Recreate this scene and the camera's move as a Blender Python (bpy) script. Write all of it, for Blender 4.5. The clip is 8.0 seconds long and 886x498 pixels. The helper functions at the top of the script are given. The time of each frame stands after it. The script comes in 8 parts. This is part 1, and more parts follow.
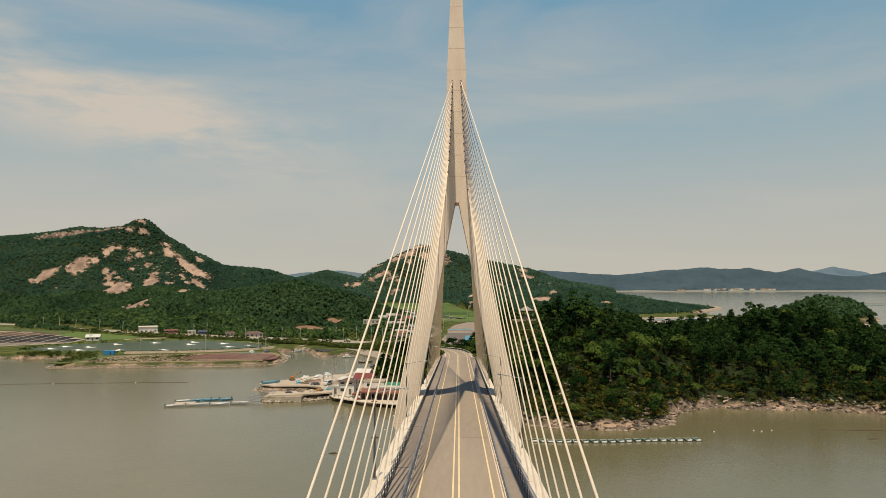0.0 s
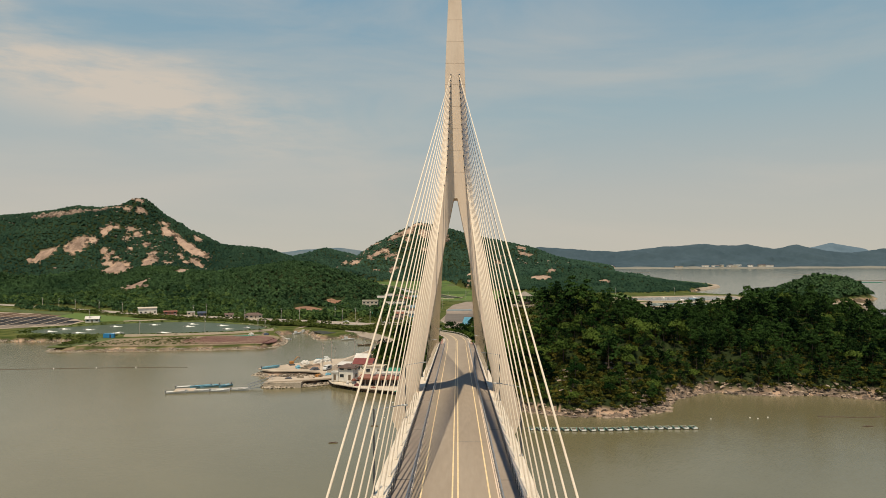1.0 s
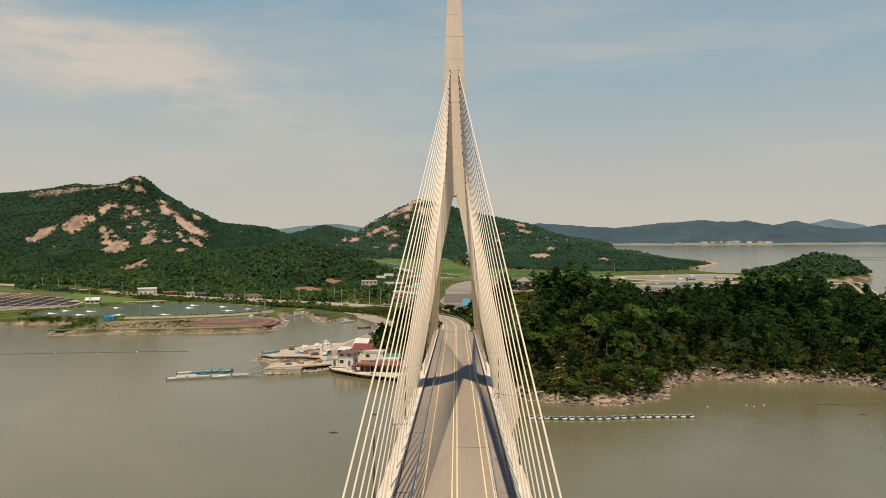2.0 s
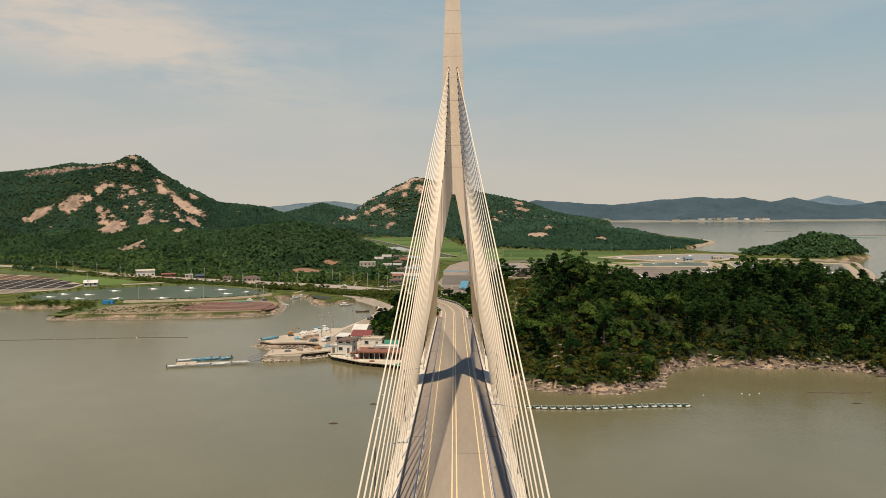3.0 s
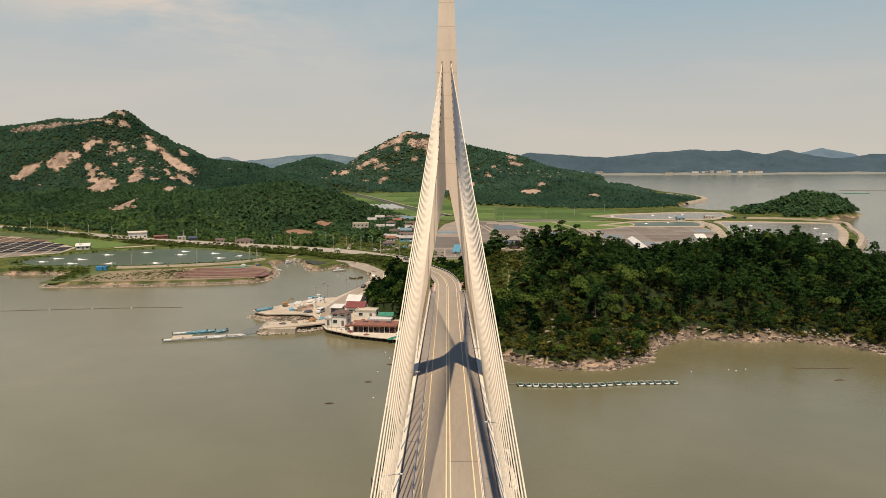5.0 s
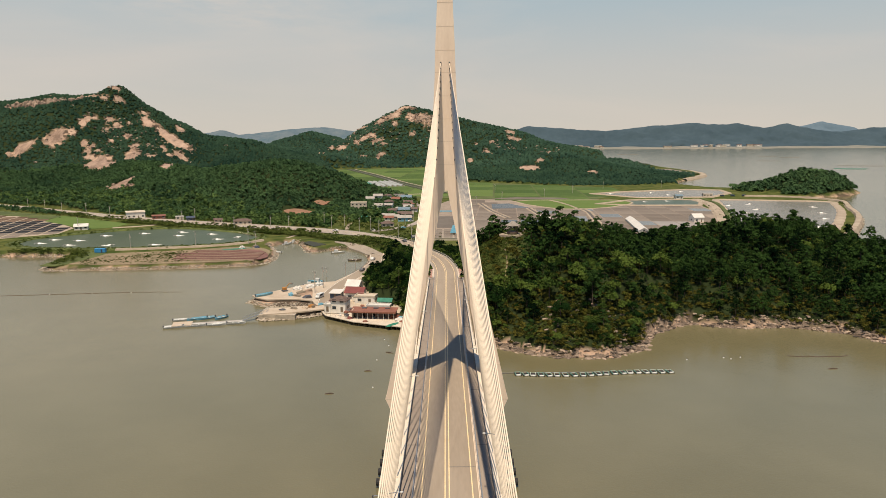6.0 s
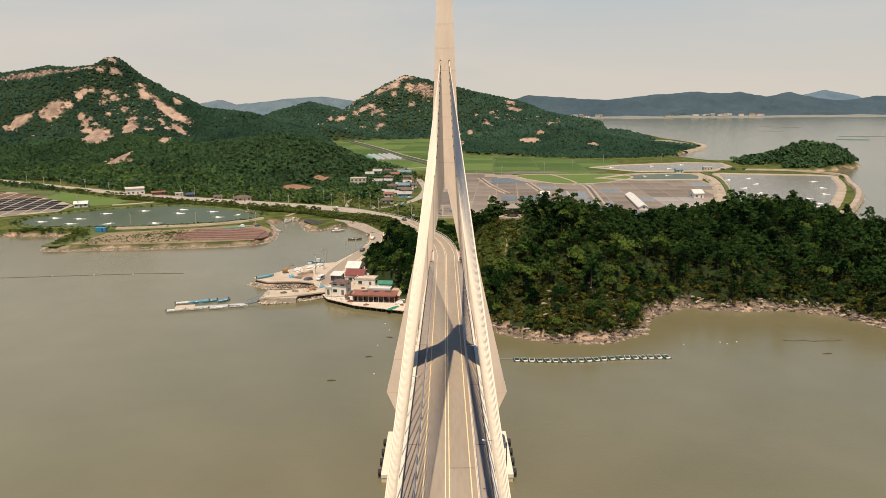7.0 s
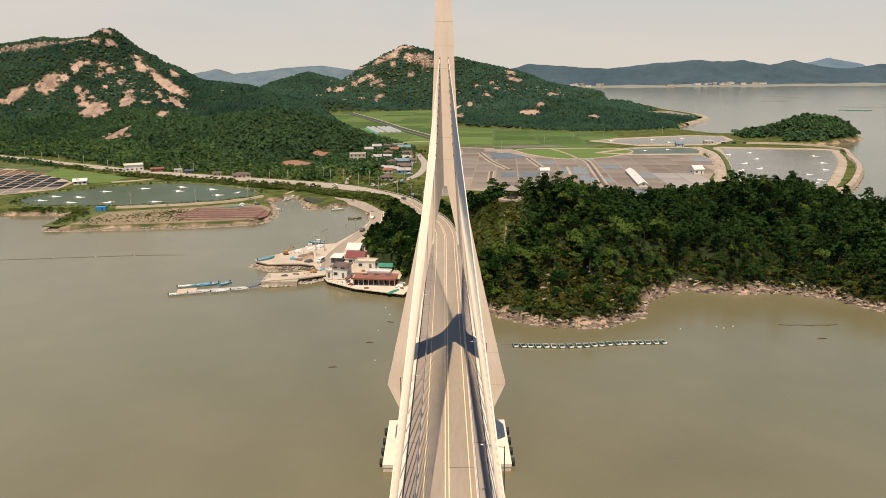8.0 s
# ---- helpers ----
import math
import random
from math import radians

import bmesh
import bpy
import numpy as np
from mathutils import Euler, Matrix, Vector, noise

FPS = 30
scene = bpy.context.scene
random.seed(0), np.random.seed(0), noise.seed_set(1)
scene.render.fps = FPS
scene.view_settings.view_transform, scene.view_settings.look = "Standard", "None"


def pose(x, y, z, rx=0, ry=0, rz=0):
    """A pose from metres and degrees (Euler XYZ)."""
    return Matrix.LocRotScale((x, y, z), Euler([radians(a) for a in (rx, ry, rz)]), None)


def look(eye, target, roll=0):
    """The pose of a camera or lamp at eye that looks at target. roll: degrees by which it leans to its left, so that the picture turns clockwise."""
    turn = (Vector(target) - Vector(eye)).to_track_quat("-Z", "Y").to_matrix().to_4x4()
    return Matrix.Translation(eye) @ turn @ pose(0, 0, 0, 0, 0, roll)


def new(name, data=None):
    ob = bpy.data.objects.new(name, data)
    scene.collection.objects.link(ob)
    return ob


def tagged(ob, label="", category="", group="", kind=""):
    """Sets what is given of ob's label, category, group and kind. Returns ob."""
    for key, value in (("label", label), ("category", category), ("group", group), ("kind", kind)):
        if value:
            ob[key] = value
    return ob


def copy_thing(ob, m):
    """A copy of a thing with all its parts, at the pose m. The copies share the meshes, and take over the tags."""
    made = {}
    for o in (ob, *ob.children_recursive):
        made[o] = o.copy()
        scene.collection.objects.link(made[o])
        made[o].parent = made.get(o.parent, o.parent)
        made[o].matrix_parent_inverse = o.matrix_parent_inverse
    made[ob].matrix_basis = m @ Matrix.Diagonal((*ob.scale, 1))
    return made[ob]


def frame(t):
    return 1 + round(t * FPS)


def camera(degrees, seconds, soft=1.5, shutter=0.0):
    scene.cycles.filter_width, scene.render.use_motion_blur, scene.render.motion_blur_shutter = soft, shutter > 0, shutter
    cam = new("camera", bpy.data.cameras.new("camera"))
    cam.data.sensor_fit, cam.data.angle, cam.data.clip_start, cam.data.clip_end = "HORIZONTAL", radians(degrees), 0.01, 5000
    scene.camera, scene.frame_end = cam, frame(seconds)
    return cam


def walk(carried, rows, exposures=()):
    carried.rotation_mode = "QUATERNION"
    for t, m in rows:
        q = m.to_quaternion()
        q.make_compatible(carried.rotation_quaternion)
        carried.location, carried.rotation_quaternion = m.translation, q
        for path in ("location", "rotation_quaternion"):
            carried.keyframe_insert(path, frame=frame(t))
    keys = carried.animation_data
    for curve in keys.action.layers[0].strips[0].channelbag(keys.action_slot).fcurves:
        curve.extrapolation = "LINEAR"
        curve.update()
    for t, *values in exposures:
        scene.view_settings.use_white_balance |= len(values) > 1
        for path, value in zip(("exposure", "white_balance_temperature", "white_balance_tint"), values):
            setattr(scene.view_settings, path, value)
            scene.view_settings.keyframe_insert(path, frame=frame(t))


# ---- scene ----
cam = camera(67.3, 8.0, soft=0.5)
PATH = [
    (0, (0.302, -86.453, 19.56), (0.255, -84.457, 19.666), -0.1),
    (0.5, (0.42, -86.35, 21.396), (0.376, -84.352, 21.467), -0.2),
    (1, (0.293, -86.176, 23.348), (0.25, -84.177, 23.383), -0.2),
    (1.5, (0.352, -86.119, 25.362), (0.31, -84.119, 25.36), -0.2),
    (3, (0.11, -86.239, 31.699), (0.076, -84.242, 31.59), -0.3),
    (3.5, (0.092, -86.154, 33.717), (0.065, -84.16, 33.572), -0.3),
    (4, (0.004, -86.216, 35.95), (-0.015, -84.224, 35.767), -0.3),
    (4.5, (0.024, -86.123, 37.912), (0.008, -84.135, 37.694), -0.3),
    (6, (-0.055, -86.299, 45.337), (-0.063, -84.327, 45.004), -0.3),
    (6.5, (0.043, -86.335, 47.981), (0.034, -84.371, 47.604), -0.4),
    (7, (-0.046, -86.499, 50.804), (-0.054, -84.544, 50.381), -0.4),
    (7.5, (-0.066, -86.55, 53.463), (-0.074, -84.606, 52.997), -0.4),
    (8, (0.034, -86.588, 56.174), (0.026, -84.655, 55.663), -0.5),
]
walk(cam, [(t, look(eye, target, roll)) for t, eye, target, roll in PATH],
     exposures=[(0, -0.05, 6500, 5), (3.5, 0.05, 6500, 8), (6.5, 0.2, 6500, 10), (8, 0.32, 6500, 11)])

# ---- world, sun, light ----
WATER = -23.75
GROUND = WATER + 2.2
GRADE = -0.0472


def deck_z(y):
    return GRADE * y


SUN_WAY = Vector((-0.046, -0.345, 1.0)).normalized()
sun = new("sun", bpy.data.lights.new("sun", "SUN"))
sun.data.energy, sun.data.angle, sun.data.color = 4.7, radians(0.5), (1.0, 0.84, 0.645)
sun.matrix_world = look((0, 0, 400), Vector((0, 0, 400)) - SUN_WAY)

world = bpy.data.worlds.new("sky")
scene.world = world
world.use_nodes = True
wn, wl = world.node_tree.nodes, world.node_tree.links
wn.clear()
w_out = wn.new("ShaderNodeOutputWorld")
sky = wn.new("ShaderNodeTexSky")
sky.sky_type, sky.sun_disc = "NISHITA", False
sky.sun_elevation, sky.sun_rotation = math.asin(SUN_WAY.z), math.atan2(SUN_WAY.x, SUN_WAY.y)
sky.dust_density, sky.air_density = 3.0, 1.0
bg_sky = wn.new("ShaderNodeBackground")
bg_sky.inputs[1].default_value = 0.10
wl.new(sky.outputs[0], bg_sky.inputs[0])
w_co = wn.new("ShaderNodeTexCoord")
w_sep = wn.new("ShaderNodeSeparateXYZ")
wl.new(w_co.outputs["Generated"], w_sep.inputs[0])
# haze: a pale warm veil that thins with height, and thin drifting cloud in it
haze = wn.new("ShaderNodeValToRGB")
haze.color_ramp.elements[0].position, haze.color_ramp.elements[0].color = 0.0, (0.60, 0.55, 0.475, 1)
haze.color_ramp.elements[1].position, haze.color_ramp.elements[1].color = 0.70, (0.012, 0.09, 0.28, 1)
for at, tone in ((0.10, (0.51, 0.505, 0.48)), (0.21, (0.36, 0.455, 0.50)), (0.41, (0.18, 0.345, 0.49)), (0.50, (0.055, 0.19, 0.40))):
    haze.color_ramp.elements.new(at).color = (*tone, 1)
wl.new(w_sep.outputs[2], haze.inputs[0])
w_map = wn.new("ShaderNodeMapping")
w_map.inputs["Scale"].default_value = (1.6, 1.6, 7.0)
w_map.inputs["Rotation"].default_value = (0, radians(14), 0)
w_map.inputs["Location"].default_value = (0.35, 0.2, 0.4)
wl.new(w_co.outputs["Generated"], w_map.inputs[0])
w_noise = wn.new("ShaderNodeTexNoise")
w_noise.inputs["Scale"].default_value, w_noise.inputs["Detail"].default_value = 1.3, 7
w_noise.inputs["Roughness"].default_value, w_noise.inputs["Distortion"].default_value = 0.55, 0.5
wl.new(w_map.outputs[0], w_noise.inputs[0])
w_ramp = wn.new("ShaderNodeValToRGB")
w_ramp.color_ramp.elements[0].position, w_ramp.color_ramp.elements[0].color = 0.44, (0, 0, 0, 1)
w_ramp.color_ramp.elements[1].position, w_ramp.color_ramp.elements[1].color = 0.80, (0.55, 0.55, 0.55, 1)
wl.new(w_noise.outputs[0], w_ramp.inputs[0])
# a broad bank of thin cream cloud low in the west of the view
d1 = Vector((math.sin(radians(-36)) * math.cos(radians(14.5)), math.cos(radians(-36)) * math.cos(radians(14.5)), math.sin(radians(14.5))))
d2 = Vector((math.sin(radians(-15)) * math.cos(radians(11.0)), math.cos(radians(-15)) * math.cos(radians(11.0)), math.sin(radians(11.0))))
bank_dot = wn.new("ShaderNodeVectorMath")
bank_dot.operation = "DOT_PRODUCT"
bank_dot.inputs[1].default_value = d1.cross(d2).normalized()
wl.new(w_co.outputs["Generated"], bank_dot.inputs[0])
bank_warp = wn.new("ShaderNodeMath")
bank_warp.operation = "MULTIPLY_ADD"
bank_warp.inputs[1].default_value = 0.16
wl.new(w_noise.outputs[0], bank_warp.inputs[0])
wl.new(bank_dot.outputs["Value"], bank_warp.inputs[2])
bank_abs = wn.new("ShaderNodeMapRange")
bank_abs.interpolation_type = "SMOOTHSTEP"
bank_shift = wn.new("ShaderNodeMath")
bank_shift.operation = "SUBTRACT"
bank_shift.inputs[1].default_value = 0.08
wl.new(bank_warp.outputs[0], bank_shift.inputs[0])
bank_mod = wn.new("ShaderNodeMath")
bank_mod.operation = "ABSOLUTE"
wl.new(bank_shift.outputs[0], bank_mod.inputs[0])
wl.new(bank_mod.outputs[0], bank_abs.inputs[0])
bank_abs.inputs[1].default_value, bank_abs.inputs[2].default_value = 0.0, 0.095
bank_abs.inputs[3].default_value, bank_abs.inputs[4].default_value = 1.0, 0.0
bank_side = wn.new("ShaderNodeMapRange")
bank_side.interpolation_type = "SMOOTHSTEP"
bank_side.inputs[1].default_value, bank_side.inputs[2].default_value = -0.40, -0.05
bank_side.inputs[3].default_value, bank_side.inputs[4].default_value = 1.0, 0.0
wl.new(w_sep.outputs[0], bank_side.inputs[0])
bank_mul = wn.new("ShaderNodeMath")
bank_mul.operation = "MULTIPLY"
wl.new(bank_abs.outputs[0], bank_mul.inputs[0])
bank_fine = wn.new("ShaderNodeTexNoise")
bank_fine.inputs["Scale"].default_value, bank_fine.inputs["Detail"].default_value, bank_fine.inputs["Roughness"].default_value = 3.2, 9, 0.62
wl.new(w_map.outputs[0], bank_fine.inputs[0])
bank_tear = wn.new("ShaderNodeMapRange")
bank_tear.inputs[1].default_value, bank_tear.inputs[2].default_value = 0.30, 0.56
wl.new(bank_fine.outputs[0], bank_tear.inputs[0])
bank_cut = wn.new("ShaderNodeMath")
bank_cut.operation = "MULTIPLY"
wl.new(bank_side.outputs[0], bank_cut.inputs[0])
wl.new(bank_tear.outputs[0], bank_cut.inputs[1])
wl.new(bank_cut.outputs[0], bank_mul.inputs[1])
cloud_sum = wn.new("ShaderNodeMath")
cloud_sum.operation, cloud_sum.use_clamp = "ADD", True
wl.new(bank_mul.outputs[0], cloud_sum.inputs[0])
# the thin cloud clears towards the zenith
w_thin = wn.new("ShaderNodeMapRange")
w_thin.interpolation_type = "SMOOTHSTEP"
w_thin.inputs[1].default_value, w_thin.inputs[2].default_value = 0.38, 0.75
w_thin.inputs[3].default_value, w_thin.inputs[4].default_value = 1.0, 0.1
wl.new(w_sep.outputs[2], w_thin.inputs[0])
w_fade = wn.new("ShaderNodeMath")
w_fade.operation = "MULTIPLY"
wl.new(w_ramp.outputs[0], w_fade.inputs[0])
wl.new(w_thin.outputs[0], w_fade.inputs[1])
wl.new(w_fade.outputs[0], cloud_sum.inputs[1])
w_mix = wn.new("ShaderNodeMix")
w_mix.data_type = "RGBA"
wl.new(cloud_sum.outputs[0], w_mix.inputs[0])
wl.new(haze.outputs[0], w_mix.inputs[6])
w_mix.inputs[7].default_value = (0.67, 0.58, 0.50, 1)
bg_haze = wn.new("ShaderNodeBackground")
bg_haze.inputs[1].default_value = 0.97
wl.new(w_mix.outputs[2], bg_haze.inputs[0])
w_sh = wn.new("ShaderNodeMixShader")
w_sh.inputs[0].default_value = 0.95
wl.new(bg_sky.outputs[0], w_sh.inputs[1])
wl.new(bg_haze.outputs[0], w_sh.inputs[2])
wl.new(w_sh.outputs[0], w_out.inputs[0])


# ---- materials ----
def material(name, dark, light, scale=1.0, rough=0.85, bump=0.0, fine=8.0, metal=0.0, stretch=(1, 1, 1), vary=0.0, islands=0.0, specular=0.4, tone=0.0):
    """Two scales of noise between a dark and a light colour, with fine relief."""
    m = bpy.data.materials.new(name)
    m.use_nodes = True
    n, l = m.node_tree.nodes, m.node_tree.links
    b = n["Principled BSDF"]
    b.inputs["Roughness"].default_value, b.inputs["Metallic"].default_value = rough, metal
    b.inputs["Specular IOR Level"].default_value = specular
    co = n.new("ShaderNodeTexCoord")
    mp = n.new("ShaderNodeMapping")
    mp.inputs["Scale"].default_value = stretch
    l.new(co.outputs["Object"], mp.inputs[0])
    a = n.new("ShaderNodeTexNoise")
    a.inputs["Scale"].default_value, a.inputs["Detail"].default_value, a.inputs["Roughness"].default_value = scale, 6, 0.6
    c = n.new("ShaderNodeTexNoise")
    c.inputs["Scale"].default_value, c.inputs["Detail"].default_value = scale * fine, 4
    l.new(mp.outputs[0], a.inputs[0])
    l.new(mp.outputs[0], c.inputs[0])
    add = n.new("ShaderNodeMath")
    add.operation = "MULTIPLY_ADD"
    add.inputs[1].default_value = 0.45
    l.new(c.outputs[0], add.inputs[0])
    l.new(a.outputs[0], add.inputs[2])
    last = add
    if tone:
        at = n.new("ShaderNodeAttribute")
        at.attribute_name = "tone"
        more = n.new("ShaderNodeMath")
        more.operation = "MULTIPLY_ADD"
        more.inputs[1].default_value = tone
        l.new(at.outputs["Fac"], more.inputs[0])
        l.new(last.outputs[0], more.inputs[2])
        last = more
    for amount, node, out in ((vary, "ShaderNodeObjectInfo", "Random"), (islands, "ShaderNodeNewGeometry", "Random Per Island")):
        if amount:
            info = n.new(node)
            more = n.new("ShaderNodeMath")
            more.operation = "MULTIPLY_ADD"
            more.inputs[1].default_value = amount
            l.new(info.outputs[out], more.inputs[0])
            l.new(last.outputs[0], more.inputs[2])
            sub = n.new("ShaderNodeMath")
            sub.operation = "SUBTRACT"
            sub.inputs[1].default_value = amount / 2
            l.new(more.outputs[0], sub.inputs[0])
            last = sub
    r = n.new("ShaderNodeValToRGB")
    r.color_ramp.elements[0].position, r.color_ramp.elements[0].color = 0.45, (*dark, 1)
    r.color_ramp.elements[1].position, r.color_ramp.elements[1].color = 0.98, (*light, 1)
    l.new(last.outputs[0], r.inputs[0])
    l.new(r.outputs[0], b.inputs["Base Color"])
    if bump:
        bp = n.new("ShaderNodeBump")
        bp.inputs["Strength"].default_value, bp.inputs["Distance"].default_value = bump, 0.6 / (scale * fine)
        l.new(add.outputs[0], bp.inputs["Height"])
        l.new(bp.outputs[0], b.inputs["Normal"])
    return m


CONCRETE = material("concrete", (0.55, 0.44, 0.34), (0.72, 0.60, 0.48), 0.25, 0.8, 0.15, 9, stretch=(1, 1, 0.35))
PYLON = material("pylon_paint", (0.71, 0.565, 0.44), (0.86, 0.71, 0.57), 0.25, 0.75, 0.12, 9, stretch=(1, 1, 0.3))
BEAM = material("beam_concrete", (0.58, 0.49, 0.38), (0.75, 0.66, 0.53), 0.3, 0.8, 0.12, 9)
ASPHALT = material("asphalt", (0.25, 0.199, 0.145), (0.35, 0.286, 0.214), 0.18, 0.85, 0.1, 14, stretch=(1, 0.12, 1))
OLD_CONCRETE = material("old_concrete", (0.24, 0.20, 0.155), (0.37, 0.31, 0.245), 0.2, 0.9, 0.2, 9)
ROAD = material("old_road", (0.27, 0.228, 0.185), (0.40, 0.345, 0.285), 0.15, 0.85, 0.1, 10)
WALKWAY = material("walkway", (0.22, 0.178, 0.14), (0.31, 0.255, 0.205), 0.3, 0.85, 0.1, 10, stretch=(1, 0.3, 1))
YELLOW = material("yellow_paint", (0.70, 0.50, 0.25), (0.86, 0.68, 0.40), 0.6, 0.7)
WHITE = material("white_paint", (0.62, 0.57, 0.48), (0.82, 0.77, 0.68), 0.6, 0.7)
CABLE = material("cable_sheath", (0.74, 0.625, 0.485), (0.84, 0.725, 0.575), 0.3, 0.8, specular=0.15)
STEEL = material("galvanised_steel", (0.24, 0.25, 0.27), (0.40, 0.41, 0.42), 0.8, 0.45, metal=0.6)
PALE_STEEL = material("pale_lamp_paint", (0.42, 0.41, 0.38), (0.55, 0.54, 0.50), 0.8, 0.5)
DARK_STEEL = material("dark_steel", (0.06, 0.065, 0.07), (0.13, 0.13, 0.14), 0.8, 0.5, metal=0.3)
RUBBER = material("rubber", (0.012, 0.012, 0.013), (0.03, 0.03, 0.03), 2, 0.8)
BARK = material("bark", (0.05, 0.035, 0.025), (0.13, 0.09, 0.065), 2, 0.9, 0.3)
FOLIAGE = material("foliage", (0.008, 0.024, 0.005), (0.080, 0.120, 0.023), 0.035, 0.9, fine=30, islands=0.16, vary=0.9, specular=0.04, tone=1.0)
# some blue of the distance haze is mixed into this woodland green
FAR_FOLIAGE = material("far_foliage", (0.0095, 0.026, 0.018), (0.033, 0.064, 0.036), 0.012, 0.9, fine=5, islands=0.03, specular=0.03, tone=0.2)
PINE_GREEN = material("pine_needles", (0.0012, 0.007, 0.002), (0.027, 0.056, 0.013), 0.035, 0.9, fine=30, islands=0.16, vary=0.9, specular=0.04, tone=1.0)
# pine green lightened and blued: distance haze put into the colour
HAZED_PINE = material("hazed_pine", (0.014, 0.034, 0.024), (0.042, 0.080, 0.049), 0.008, 0.9, fine=5, islands=0.03, specular=0.03, tone=0.2)
SCRUB = material("scrub", (0.012, 0.020, 0.003), (0.098, 0.088, 0.017), 0.05, 0.9, fine=20, islands=0.25, specular=0.05, tone=0.45)
# backdrop hills: the blue of the air's haze is painted into these colours
HAZED_HILL = material("hazed_hill", (0.027, 0.052, 0.067), (0.052, 0.084, 0.103), 0.004, 0.95, fine=9)
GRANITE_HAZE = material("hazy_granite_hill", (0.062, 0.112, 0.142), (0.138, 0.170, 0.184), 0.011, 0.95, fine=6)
HAZED_PEAK = material("hazed_peak", (0.080, 0.128, 0.165), (0.110, 0.160, 0.20), 0.004, 0.95, fine=9)


def water_material(name, dark, light, rough, scale, bump, gloss=0.5):
    m = material(name, dark, light, scale, rough, 0, 7, specular=0.5)
    n, l = m.node_tree.nodes, m.node_tree.links
    b = n["Principled BSDF"]
    co = n.new("ShaderNodeTexCoord")
    mp = n.new("ShaderNodeMapping")
    mp.inputs["Scale"].default_value = (1, 1.7, 1)
    l.new(co.outputs["Object"], mp.inputs[0])
    w = n.new("ShaderNodeTexNoise")
    w.inputs["Scale"].default_value, w.inputs["Detail"].default_value = 1.5, 8
    l.new(mp.outputs[0], w.inputs[0])
    bp = n.new("ShaderNodeBump")
    bp.inputs["Strength"].default_value, bp.inputs["Distance"].default_value = bump, 0.35
    l.new(w.outputs[0], bp.inputs["Height"])
    l.new(bp.outputs[0], b.inputs["Normal"])
    b.inputs["Specular IOR Level"].default_value = gloss
    return m


SEA = water_material("muddy_sea", (0.126, 0.112, 0.057), (0.176, 0.156, 0.086), 0.14, 0.006, 0.11, 0.52)
POND = water_material("pond_water", (0.042, 0.064, 0.030), (0.070, 0.090, 0.046), 0.30, 0.02, 0.15, 0.18)
GREY_POND = water_material("grey_pond_water", (0.165, 0.143, 0.108), (0.215, 0.187, 0.143), 0.2, 0.02, 0.15, 0.3)


# ---- mesh helpers ----
def part(name, bm, mat, parent=None, label="", smooth=False):
    """One bmesh as one mesh object, under a thing or a part where one is given."""
    data = bpy.data.meshes.new(name)
    bm.to_mesh(data)
    bm.free()
    data.materials.append(mat)
    if smooth:
        data.polygons.foreach_set("use_smooth", [True] * len(data.polygons))
    ob = new(name, data)
    if parent:
        ob.parent = parent
    return tagged(ob, label)


def share(name, data, parent, m):
    """Another object on a mesh that exists already."""
    ob = new(name, data)
    ob.parent = parent
    ob.matrix_basis = m
    return ob


def thing(name, label, category, m=None, group="", kind=""):
    ob = new(name)
    ob.empty_display_size = 0.5
    if m is not None:
        ob.matrix_basis = m
    return tagged(ob, label, category, group, kind)


def box(bm, x0, x1, y0, y1, z0, z1, m=None, bevel=0.0):
    r = bmesh.ops.create_cube(bm, size=1)
    bmesh.ops.transform(bm, matrix=Matrix.Translation(((x0 + x1) / 2, (y0 + y1) / 2, (z0 + z1) / 2)) @ Matrix.Diagonal((x1 - x0, y1 - y0, z1 - z0, 1)), verts=r["verts"])
    if bevel:
        edges = list({e for v in r["verts"] for e in v.link_edges})
        out = bmesh.ops.bevel(bm, geom=edges, offset=bevel, segments=1, affect="EDGES")
        r["verts"] = list({v for f in out["faces"] for v in f.verts} | {v for v in r["verts"] if v.is_valid})
    if m is not None:
        bmesh.ops.transform(bm, matrix=m, verts=r["verts"])
    return bm


def rod(bm, a, b, r0, r1=None, sides=8):
    """A tapered round bar from a to b."""
    a, b = Vector(a), Vector(b)
    q = (b - a).to_track_quat("Z", "Y").to_matrix().to_4x4()
    out = bmesh.ops.create_cone(bm, cap_ends=True, segments=sides, radius1=r0, radius2=r0 if r1 is None else r1, depth=(b - a).length)
    bmesh.ops.transform(bm, matrix=Matrix.Translation((a + b) / 2) @ q, verts=out["verts"])
    return bm


def prism(bm, outline, lo, hi, axis="z"):
    """A closed outline drawn out along an axis; outline in the two other axes."""
    def place(p, h):
        return {"z": (p[0], p[1], h), "y": (p[0], h, p[1]), "x": (h, p[0], p[1])}[axis]
    a = [bm.verts.new(place(p, lo)) for p in outline]
    b = [bm.verts.new(place(p, hi)) for p in outline]
    n = len(a)
    bm.faces.new(a)
    bm.faces.new(b[::-1])
    for i in range(n):
        bm.faces.new((a[i], b[i], b[(i + 1) % n], a[(i + 1) % n]))
    bmesh.ops.recalc_face_normals(bm, faces=bm.faces)
    return bm


